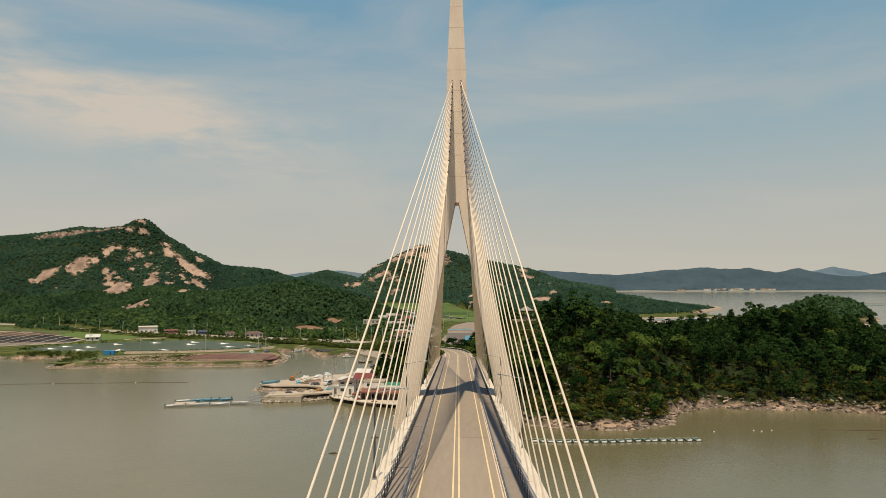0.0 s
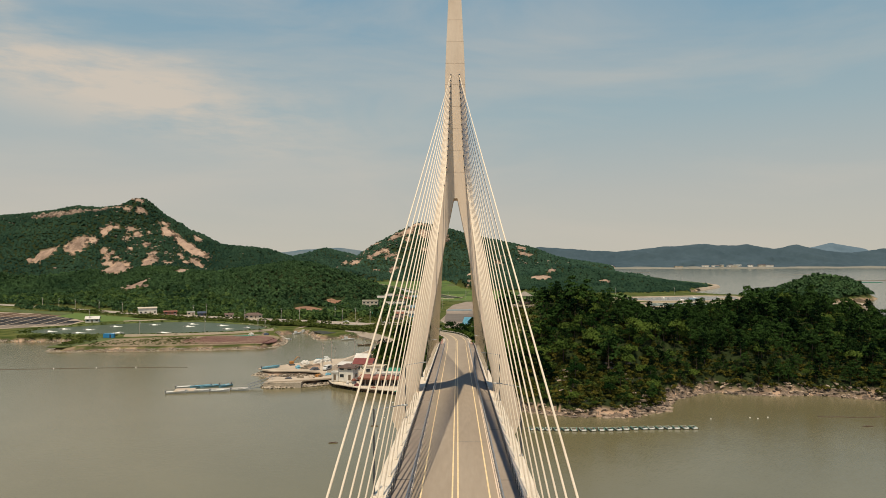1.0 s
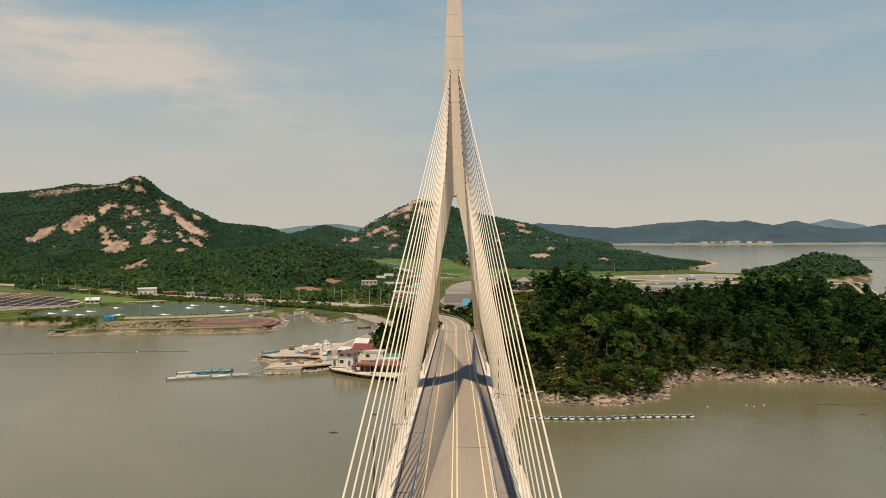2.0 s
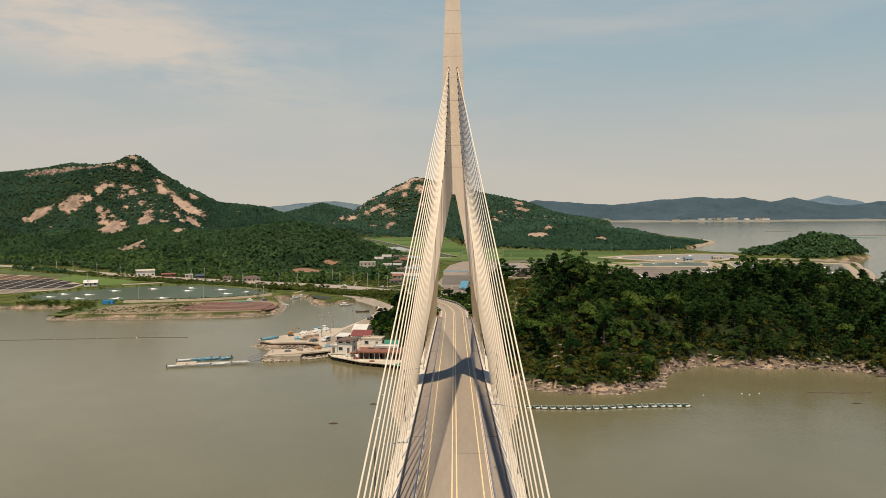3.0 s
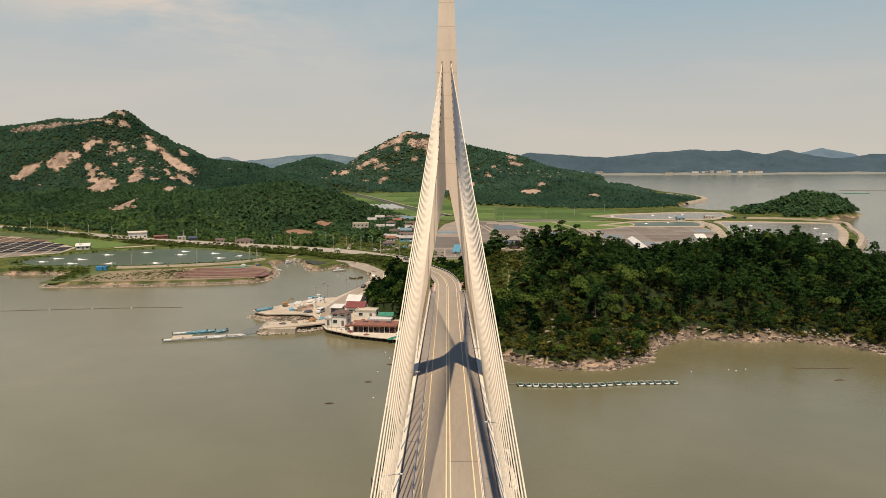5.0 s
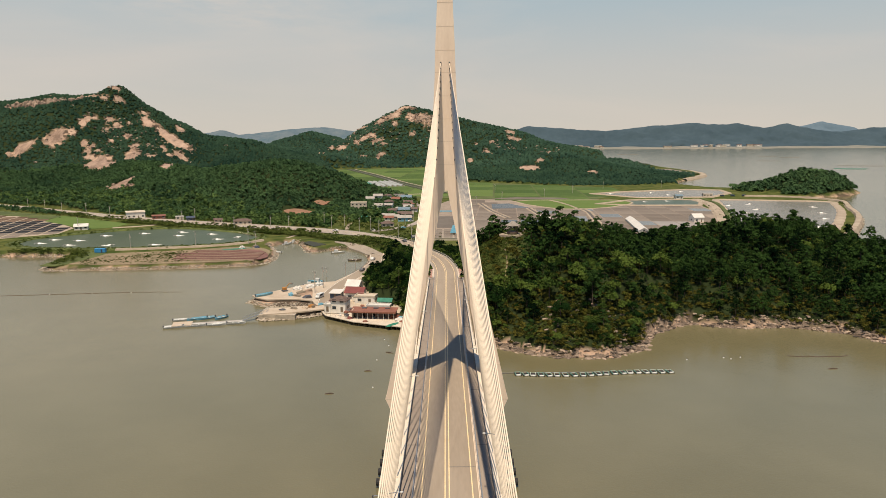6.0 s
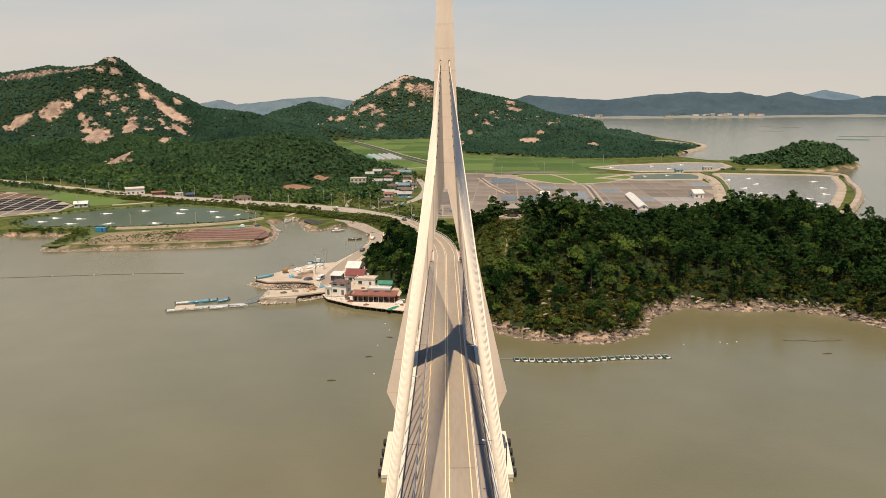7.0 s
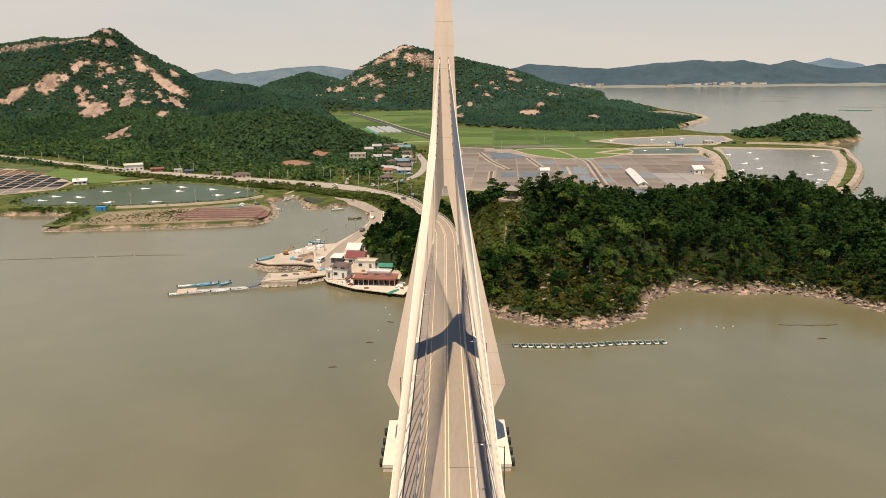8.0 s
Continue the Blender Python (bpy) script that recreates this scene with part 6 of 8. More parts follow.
tagged(part("jetty_wall", bm, RUBBLE), "stained concrete wall under the jetty", "jetty", kind="structure")
for off in (-3.7, 3.7):
    tagged(part("trim_quay_line", ribbon(bmesh.new(), QUAY_LINE, 0.10, 0.15, off * 0.85), WHITE), "painted white road line", "road marking", kind="structure")
bm = bmesh.new()
for i in range(len(QUAY_LINE) - 1):
    a, b = Vector(QUAY_LINE[i]), Vector(QUAY_LINE[i + 1])
    sd = Vector(((b - a).y, -(b - a).x, 0)).normalized() * -4.2
    rod(bm, a + sd + Vector((0, 0, 0.2)), b + sd + Vector((0, 0, 0.2)), 0.42, sides=4)
tagged(part("quay_wall", bm, CONCRETE), "low pale concrete quay wall", "wall", kind="structure")
bm = bmesh.new()
up = spline([(-72, 340, 0), (-57, 330.5, 0), (-45, 311, 0), (-33, 283, 0)], 3)
low = spline([(-71, 336, 0), (-58, 321, 0), (-46.5, 301, 0), (-36, 281, 0)], 3)
n = min(len(up), len(low))
cols_ = []
for k in (0, 0.5, 1.0):
    row = []
    for i in range(n):
        p = up[int(i * (len(up) - 1) / (n - 1))] * (1 - k) + low[int(i * (len(low) - 1) / (n - 1))] * k
        row.append((p[0], p[1]))
    hz = height(np.array([q[0] for q in row]), np.array([q[1] for q in row]))
    cols_.append([bm.verts.new((q[0], q[1], max(float(z), WATER + 0.3) + 0.35)) for q, z in zip(row, hz)])
    if k in (0, 1.0):
        cols_.append([bm.verts.new((v.co.x, v.co.y, v.co.z - 1.2)) for v in cols_[-1]]) if k else cols_.insert(0, [bm.verts.new((v.co.x, v.co.y, v.co.z - 1.2)) for v in cols_[0]])
for p, q in zip(cols_[:-1], cols_[1:]):
    for i in range(n - 1):
        bm.faces.new((p[i], p[i + 1], q[i + 1], q[i]))
bmesh.ops.recalc_face_normals(bm, faces=bm.faces)
tagged(part("retaining_wall", bm, OLD_CONCRETE), "sloping pale concrete retaining wall above the cove", "wall", kind="structure")


def window(parent, x, y, z, w, h, m, across="x"):
    bm = bmesh.new()
    if across == "x":
        box(bm, x - w / 2, x + w / 2, y - 0.05, y + 0.05, z, z + h)
    else:
        box(bm, x - 0.05, x + 0.05, y - w / 2, y + w / 2, z, z + h)
    ob = part("window", bm, GLASS, parent)
    bm = bmesh.new()
    if across == "x":
        box(bm, x - w / 2 - 0.08, x + w / 2 + 0.08, y - 0.09, y + 0.06, z - 0.12, z)
    else:
        box(bm, x - 0.09, x + 0.06, y - w / 2 - 0.08, y + w / 2 + 0.08, z - 0.12, z)
    part("sill", bm, PLASTER, ob)


def house(x, y, z, w, d, h, turn, roof, wall, style, label, category="house", group="", storeys=1):
    """Walls, a roof with eaves, windows and a door. style: gable, hip, flat or shed."""
    ob = thing("house" if category == "house" else category.replace(" ", "_"), label, category, pose(x, y, z, 0, 0, turn), group)
    bm = bmesh.new()
    box(bm, -w / 2, w / 2, -d / 2, d / 2, -0.6, h)
    if style == "gable":
        prism(bm, [(-d / 2, h - 0.02), (d / 2, h - 0.02), (0, h + d * 0.27)], -w / 2 + 0.01, w / 2 - 0.01, "x")
    part("wall", bm, wall, ob)
    e, bm = 0.5, bmesh.new()
    if style == "gable":
        for s in (-1, 1):
            prism(bm, [(s * (d / 2 + e), h - 0.27 * e * 2 + 0.05), (0, h + d * 0.27 + 0.05), (0, h + d * 0.27 + 0.25), (s * (d / 2 + e), h - 0.27 * e * 2 + 0.25)], -w / 2 - e, w / 2 + e, "x")
    elif style == "hip":
        lo = [bm.verts.new(p) for p in ((-w / 2 - e, -d / 2 - e, h), (w / 2 + e, -d / 2 - e, h), (w / 2 + e, d / 2 + e, h), (-w / 2 - e, d / 2 + e, h))]
        lo2 = [bm.verts.new((v.co.x, v.co.y, h + 0.18)) for v in lo]
        r = [bm.verts.new((-max(0.3, w / 2 - d / 2), 0, h + d * 0.3)), bm.verts.new((max(0.3, w / 2 - d / 2), 0, h + d * 0.3))]
        bm.faces.new(lo[::-1])
        for i in range(4):
            bm.faces.new((lo[i], lo[(i + 1) % 4], lo2[(i + 1) % 4], lo2[i]))
        bm.faces.new((lo2[0], lo2[1], r[1], r[0]))
        bm.faces.new((lo2[1], lo2[2], r[1]))
        bm.faces.new((lo2[2], lo2[3], r[0], r[1]))
        bm.faces.new((lo2[3], lo2[0], r[0]))
    elif style == "shed":
        prism(bm, [(-d / 2 - e, h + 0.05), (d / 2 + e, h + 0.55), (d / 2 + e, h + 0.7), (-d / 2 - e, h + 0.2)], -w / 2 - e, w / 2 + e, "x")
    else:
        box(bm, -w / 2 - 0.15, w / 2 + 0.15, -d / 2 - 0.15, d / 2 + 0.15, h, h + 0.25)
        for a in ((-w / 2 - 0.15, -w / 2 + 0.1, -d / 2 - 0.15, d / 2 + 0.15), (w / 2 - 0.1, w / 2 + 0.15, -d / 2 - 0.15, d / 2 + 0.15), (-w / 2 + 0.1, w / 2 - 0.1, -d / 2 - 0.15, -d / 2 + 0.1), (-w / 2 + 0.1, w / 2 - 0.1, d / 2 - 0.1, d / 2 + 0.15)):
            box(bm, *a, h + 0.25, h + 0.65)
    bmesh.ops.recalc_face_normals(bm, faces=bm.faces)
    part("roof", bm, roof, ob)
    n = max(1, int(w / 3))
    for s in range(storeys):
        for i in range(n):
            xx = -w / 2 + (i + 0.5) * w / n
            if s == 0 and i == n // 2:
                bm = bmesh.new()
                box(bm, xx - 0.5, xx + 0.5, -d / 2 - 0.05, -d / 2 + 0.05, 0, 2.05)
                part("door", bm, WOOD, ob)
            else:
                window(ob, xx, -d / 2, s * 2.8 + 0.95, min(1.6, w / n * 0.6), 1.2, None)
        window(ob, -w / 2, 0, s * 2.8 + 0.95, 1.4, 1.2, None, "y")
        window(ob, w / 2, 0, s * 2.8 + 0.95, 1.4, 1.2, None, "y")
    return ob


house(-41.2, 166.0, QZ, 6.2, 5.0, 4.4, -14, BROWN_ROOF, PLASTER, "hip", "white two-storey quay house with a brown tiled roof", storeys=2)
house(-45.6, 165.6, QZ, 2.6, 3.2, 2.5, -14, PALE_ROOF, PLASTER, "flat", "small white flat-roofed annex beside the quay house", "annex")
house(-37.6, 184.6, QZ, 7.4, 6.0, 3.3, -8, RED_ROOF, PLASTER, "gable", "white house with a dark red gable roof")
house(-40.2, 200, QZ, 5.6, 7.0, 2.8, -12, PALE_ROOF, PLASTER, "gable", "shed with a pale cream gable roof", "shed")
house(-46.0, 187, QZ, 4.2, 5.0, 2.3, -10, PALE_ROOF, NAVY, "shed", "dark blue shed with a white roof", "shed")
house(-32.6, 178.2, QZ, 8.4, 4.6, 2.8, -10, CREAM, PLASTER, "flat", "plain white house with a flat roof")
house(-24.4, 173.6, QZ, 5.2, 3.0, 2.0, -6, GREEN_SHEET, GREEN_SHEET, "gable", "hut covered with green tarpaulin", "hut")
house(-26.0, 164.6, QZ, 9.0, 3.6, 2.2, -8, PALE_ROOF, CREAM, "flat", "low pale storeroom behind the restaurant", "storeroom")

# seafood restaurant: an open-fronted hall on posts, and its deck on piles
DZ = WATER + 1.5
rest_m = pose(-27.2, 158.8, DZ + 0.06, 0, 0, -6)
hall = thing("restaurant", "long waterside restaurant with a rust-red roof and open front", "restaurant", rest_m)
bm = bmesh.new()
box(bm, -8.2, 8.2, 2.4, 2.7, 0, 3.2)
box(bm, -8.2, -7.9, -2.5, 2.7, 0, 3.2)
part("wall", bm, CREAM, hall)
bm = bmesh.new()
prism(bm, [(-3.5, 2.75), (2.6, 3.15), (2.6, 3.35), (-3.5, 2.95)], -8.8, 8.8, "x")
part("roof", bm, RUST_ROOF, hall)
bm = bmesh.new()
box(bm, -8.8, 8.8, -3.6, -3.45, 2.45, 3.0)
part("fascia", bm, RUST_ROOF, hall, "rust-red fascia board")
for i in range(9):
    bm = bmesh.new()
    box(bm, -8.08 + i * 2.0, -7.92 + i * 2.0, -3.08, -2.92, 0, 2.8)
    part("post", bm, PALE_ROOF, hall)
for i in range(4):
    bm = bmesh.new()
    box(bm, -7.6 + i * 4, -4.4 + i * 4, -0.6, 2.3, 0, 2.2)
    part("interior_screen", bm, BROWN_ROOF, hall)
for i in range(3):
    bm = bmesh.new()
    box(bm, -5 + i * 4.5, -3 + i * 4.5, 0.3, 1.3, 3.05, 3.5)
    part("roof_unit", bm, DARK_STEEL, hall)

DECK = [(-49, 167.6), (-46.5, 161.8), (-40, 156.8), (-34.5, 152.6), (-26, 149.2), (-15.5, 145.2), (-13.5, 152), (-16, 160), (-30, 163.5), (-44, 167.5)]
tagged(part("waterside_deck", prism(bmesh.new(), DECK, DZ - 0.22, DZ + 0.06), PALE_DECK), "pale concrete deck on piles over the water", "deck", kind="structure")
piles = thing("deck_piles", "dark timber piles under the waterside deck", "piles")
for i, p in enumerate(spline([(-48.2, 166, 0), (-46, 162.4, 0), (-39.8, 157.4, 0), (-34.3, 153.2, 0), (-25.8, 149.9, 0), (-16, 146.0, 0)], 2.0)):
    part("support_post", rod(bmesh.new(), (p[0], p[1], WATER - 2), (p[0], p[1], DZ - 0.22), 0.14, sides=6), WOOD, piles)
rail = thing("deck_railing", "weathered wooden railing on the waterside deck", "railing")
line = spline([(-48.2, 166, 0), (-46, 162.4, 0), (-39.8, 157.4, 0), (-34.3, 153.2, 0)], 2.0)
for p, q in zip(line[:-1], line[1:]):
    part("bar", rod(bmesh.new(), (p[0], p[1], DZ + 0.95), (q[0], q[1], DZ + 0.95), 0.04, sides=5), WOOD, rail)
    part("post", rod(bmesh.new(), (p[0], p[1], DZ + 0.05), (p[0], p[1], DZ + 1.0), 0.05, sides=5), WOOD, rail)


# ---- boats ----
def boat(m, length, wide, hull, inner, label, cabin=False):
    ob = thing("boat", label, "boat", m, "fishing boats")
    bm = bmesh.new()
    rings = []
    for t in np.linspace(0, 1, 9):
        half = wide / 2 * (1 - max(0, (t - 0.45) / 0.55) ** 2.2) * (0.86 + 0.14 * min(1, t * 4)) + 0.02
        x, sheer = -length / 2 + length * t, 0.55 + 0.35 * t * t
        rings.append([bm.verts.new(p) for p in ((x, -half, sheer), (x - 0.1 * t, -half * 0.72, -0.15), (x - 0.1 * t, half * 0.72, -0.15), (x, half, sheer), (x, half * 0.86, sheer), (x, half * 0.7, 0.22), (x, -half * 0.7, 0.22), (x, -half * 0.86, sheer))])
    for a, b in zip(rings[:-1], rings[1:]):
        for k in range(8):
            bm.faces.new((a[k], a[(k + 1) % 8], b[(k + 1) % 8], b[k]))
    bm.faces.new(rings[0])
    bm.faces.new(rings[-1][::-1])
    bmesh.ops.recalc_face_normals(bm, faces=bm.faces)
    part("hull", bm, hull, ob)
    bm = bmesh.new()
    box(bm, -length * 0.46, length * 0.22, -wide * 0.31, wide * 0.31, 0.20, 0.25)
    part("floor", bm, BOAT_FLOOR, ob)
    for t in (-0.2, 0.12):
        bm = bmesh.new()
        box(bm, length * t - 0.18, length * t + 0.18, -wide * 0.4, wide * 0.4, 0.38, 0.45)
        part("thwart", bm, inner, ob)
    bm = bmesh.new()
    box(bm, -length / 2 - 0.35, -length / 2 + 0.05, -0.22, 0.22, 0.1, 1.05, bevel=0.06)
    part("outboard_motor", bm, DARK_STEEL, ob)
    if cabin:
        bm = bmesh.new()
        box(bm, -length * 0.28, -length * 0.02, -wide * 0.3, wide * 0.3, 0.3, 1.9, bevel=0.08)
        part("cabin", bm, BOAT_WHITE, ob)
        bm = bmesh.new()
        box(bm, -length * 0.03, -length * 0.01 + 0.05, -wide * 0.26, wide * 0.26, 1.2, 1.7)
        part("windscreen", bm, GLASS, ob)
    return ob


# floating pontoon with boats round it
pont = thing("pontoon", "long floating pontoon with moored boats", "pontoon", pose(-89.3, 155.8, WATER, 0, 0, 13) @ Matrix.Diagonal((0.93, 1, 1, 1)))
bm = bmesh.new()
box(bm, -14, 14, -1.1, 1.1, 0.25, 0.55)
part("deck", bm, PONTOON, pont)
bm = bmesh.new()
box(bm, -14, -6.5, -2.4, 3.4, 0.3, 0.62)
part("landing_deck", bm, SAND, pont)
for i in range(7):
    bm = bmesh.new()
    box(bm, -13.4 + i * 4.1, -11.2 + i * 4.1, -1.1, 1.1, -0.4, 0.26, bevel=0.08)
    part("float", bm, FLOAT, pont)
gang = thing("gangway", "steel truss gangway from the jetty to the pontoon", "gangway")
for s in (-0.9, 0.9):
    part("side_rail", rod(bmesh.new(), (-77.2, 158.6 + s, WATER + 1.7), (-69.5, 165.2 + s, QZ + 1.1), 0.06), STEEL, gang)
    for i in range(8):
        t = i / 7
        p = Vector((-77.2, 158.6 + s, WATER + 0.6)).lerp(Vector((-69.5, 165.2 + s, QZ + 0.05)), t)
        part("upright", rod(bmesh.new(), p, p + Vector((0, 0, 1.1)), 0.04, sides=5), STEEL, gang)
bm = bmesh.new()
prism(bm, [(-77.2, WATER + 0.55), (-69.5, QZ), (-69.5, QZ + 0.12), (-77.2, WATER + 0.67)], -0.9, 0.9, "y")
bmesh.ops.transform(bm, matrix=Matrix(((1, 0, 0, 0), (0.857, 1, 0, 158.6 + 77.2 * 0.857), (0, 0, 1, 0), (0, 0, 0, 1))), verts=bm.verts)
part("walkway", bm, STEEL, gang)
MOORED = [(-100.2, 151.2, 7.8, 2.6, 14, 0), (-93.2, 153.0, 8.6, 2.6, 12, 0), (-85.8, 154.2, 7.0, 2.8, 8, 0), (-79.0, 156.2, 6.8, 2.8, 6, 0), (-101.2, 160.6, 6.6, 2.4, 10, 0), (-96.2, 162.2, 7.5, 2.5, 34, 1), (-93.0, 163.0, 7.0, 2.5, 36, 1), (-87.4, 163.6, 6.2, 2.5, 64, 1)]
for x, y, ln, wd, turn_, blue in MOORED:
    boat(pose(x, y, WATER, 0, 0, turn_ + (180 if blue else 0)), ln, wd, BLUE_PAINT if blue else BOAT_WHITE, BOAT_WHITE, "pale blue open fishing boat at the pontoon" if blue else "white open fishing boat at the pontoon")
boat(pose(-63.2, 228.8, WATER, 0, 0, 175), 7.5, 2.3, BLUE_PAINT, BOAT_WHITE, "blue and white fishing boat moored off the quay", True)
boat(pose(-63.5, 220.4, WATER, 0, 0, 5), 7.0, 2.2, BOAT_WHITE, BOAT_WHITE, "white fishing boat moored by the quay", True)
boat(pose(-65.2, 311, WATER, 0, 0, 20), 8.0, 3.0, BOAT_WHITE, BOAT_WHITE, "white boat with a cabin in the cove", True)
boat(pose(-51.5, 285, WATER, 0, 0, 10), 7.5, 3.0, WOOD, BOAT_WHITE, "old grey boat loaded with nets in the cove")
boat(pose(-101, 352, WATER, 0, 0, 70), 7, 2.4, BOAT_WHITE, BOAT_WHITE, "white fishing boat in the narrow inlet", True)
boat(pose(-104, 344, WATER, 0, 0, 60), 7, 2.4, BOAT_WHITE, BOAT_WHITE, "white fishing boat in the narrow inlet", True)
boat(pose(-102.8, 313, WATER, 0, 0, 150), 7, 2.2, BOAT_WHITE, BOAT_WHITE, "small white boat off the spit")
boat(pose(-65.5, 174.6, WATER, 0, 0, 4), 9.5, 2.0, DARK_STEEL, RED_ROOF, "long dark boat with a red inside beside the jetty")
boat(pose(-77.8, 191.2, QZ + 0.2, 0, 0, 40), 7.8, 2.4, BLUE_PAINT, BLUE_PAINT, "pale blue boat drawn up on the quay")

# jumble on the quay
exc = thing("excavator", "orange excavator standing on the quay", "excavator", pose(-71.0, 199, QZ, 0, 0, 30) @ Matrix.Scale(0.8, 4))
bm = bmesh.new()
box(bm, -1.1, 1.1, -0.9, 0.9, 0.9, 2.3, bevel=0.15)
part("body", bm, ORANGE, exc)
for s in (-1, 1):
    bm = bmesh.new()
    box(bm, -1.5, 1.5, s * 0.95 - 0.28, s * 0.95 + 0.28, 0, 0.85, bevel=0.2)
    part("track", bm, DARK_STEEL, exc)
bm = bmesh.new()
rod(bm, (0.8, 0, 1.8), (3.0, 0, 4.3), 0.25, 0.2)
part("boom", bm, ORANGE, exc)
bm = bmesh.new()
rod(bm, (3.0, 0, 4.3), (4.3, 0, 4.0), 0.17, 0.13)
part("arm", bm, ORANGE, exc)
bm = bmesh.new()
box(bm, 4.1, 4.7, -0.35, 0.35, 3.3, 4.0, bevel=0.1)
part("bucket", bm, DARK_STEEL, exc)


def heap(x, y, z, w, d, h, mat, label, seed):
    """One lumpy mound."""
    bm = bmesh.new()
    bmesh.ops.create_icosphere(bm, subdivisions=3, radius=1)
    for v in bm.verts:
        k = 1 + 0.45 * noise.noise(v.co * 2.2 + Vector((seed * 3.1, 0, 0))) + 0.25 * noise.noise(v.co * 6 + Vector((0, seed, 0)))
        v.co = Vector((v.co.x * w / 2 * k, v.co.y * d / 2 * k, max(-0.1, v.co.z * h * k)))
    ob = part("mound", bm, mat)
    ob.matrix_basis = pose(x, y, z, 0, 0, seed * 37)
    return tagged(ob, label, "heap", "heaps on the quay")


HEAPS = [(-66, 202, 4, 3, 1.6, PALE_ROOF, "heap under a pale tarpaulin"), (-61, 206, 5, 3, 1.4, PALE_ROOF, "heap under a pale tarpaulin"), (-58, 211, 4, 3, 1.5, BOAT_WHITE, "heap of white floats"), (-66.5, 191.5, 3.5, 2.2, 1.1, BLUE_PAINT, "heap of blue crates"),
         (-63.5, 190, 4, 2, 0.7, NET, "heap of brown fishing nets"), (-58.5, 187, 4, 3, 1.1, DARK_STEEL, "heap of dark gear"), (-63, 196, 4, 2.5, 0.9, NET, "heap of brown fishing nets"), (-54, 172, 4, 2, 0.8, ORANGE, "heap of orange-brown rope"), (-56, 170, 4, 2, 0.7, SAND, "heap of sand-coloured rope"),
         (-60, 168.5, 3, 1.5, 0.7, NET, "heap of brown fishing nets"), (-64, 166.5, 2.5, 1.5, 0.6, DARK_STEEL, "heap of dark gear"), (-19.5, 158, 5, 3.5, 1.3, RUST_ROOF, "heap of rusty scrap"), (-17.5, 154, 4, 3, 1.0, PALE_ROOF, "heap of pale rubbish"), (-38, 160.5, 2.5, 1.5, 0.9, DARK_STEEL, "heap of dark gear"),
         (-36.5, 156.8, 2.5, 1.2, 0.8, RED_ROOF, "heap of red crates"), (-30, 152.4, 2, 1.2, 0.6, RUST_ROOF, "heap of rusty gear"), (-19.5, 148.6, 6, 2, 0.25, GREEN_SHEET, "green net spread on the deck"), (-125, 316, 5, 3, 1.4, PALE_ROOF, "heap under a pale tarpaulin"), (-118, 321, 5, 3, 1.0, NET, "heap of brown fishing nets"), (-112, 328, 4, 3, 1.2, NET, "heap of brown fishing nets"), (-116, 317, 3, 2, 1.2, NAVY, "heap of dark blue crates")]
for k, (x, y, w, d, h, mat, label) in enumerate(HEAPS):
    heap(x, y, (FLAT_Z + 0.1 if x < -90 else DZ if x > -42 and y < 161 else QZ) + 0.05, w, d, h, mat, label + " on the ground", k)


for k, (x, y) in enumerate(((-36.6, 179.6), (-40.6, 176.4), (-31.0, 184.5))):
    tree = thing("broadleaf_tree", "small round green tree beside the quay houses", "tree", pose(x, y, QZ - 0.1, 0, 0, 70 * k) @ Matrix.Scale(0.72 - 0.1 * k, 4), "quay trees")
    ob = mesh_of("crown", *BROADS[k], FOLIAGE)
    ob.parent = tree
    ob = mesh_of("trunk", *trunk_shape(3.6), BARK)
    ob.parent = tree
rnd = random.Random(8)
CLUTTER = [(-33.5, 172.5), (-30.5, 171.0), (-28.0, 168.8), (-22.5, 168.0), (-34.5, 168.5), (-36.0, 163.5), (-38.5, 162.5), (-40.5, 160.2), (-31.5, 161.8), (-17.0, 157.0), (-15.8, 155.2), (-18.4, 160.2), (-16.8, 152.6), (-44.0, 171.0), (-46.8, 172.5), (-50.5, 174.5), (-52.8, 170.6), (-47.0, 178.5)]
for k, (x, y) in enumerate(CLUTTER):
    mat, what = ((RUST_ROOF, "rusty scrap"), (PALE_ROOF, "pale crates"), (NET, "brown fishing net"), (BLUE_PAINT, "blue plastic crates"), (WOOD, "weathered timber"), (RED_ROOF, "red buoys"))[k % 6]
    heap(x, y, (DZ if x > -42 and y < 162.5 else QZ) + 0.05, rnd.uniform(1.2, 3.0), rnd.uniform(0.9, 2.0), rnd.uniform(0.4, 1.0), mat, "small heap of " + what + " beside the quay houses", k + 30)


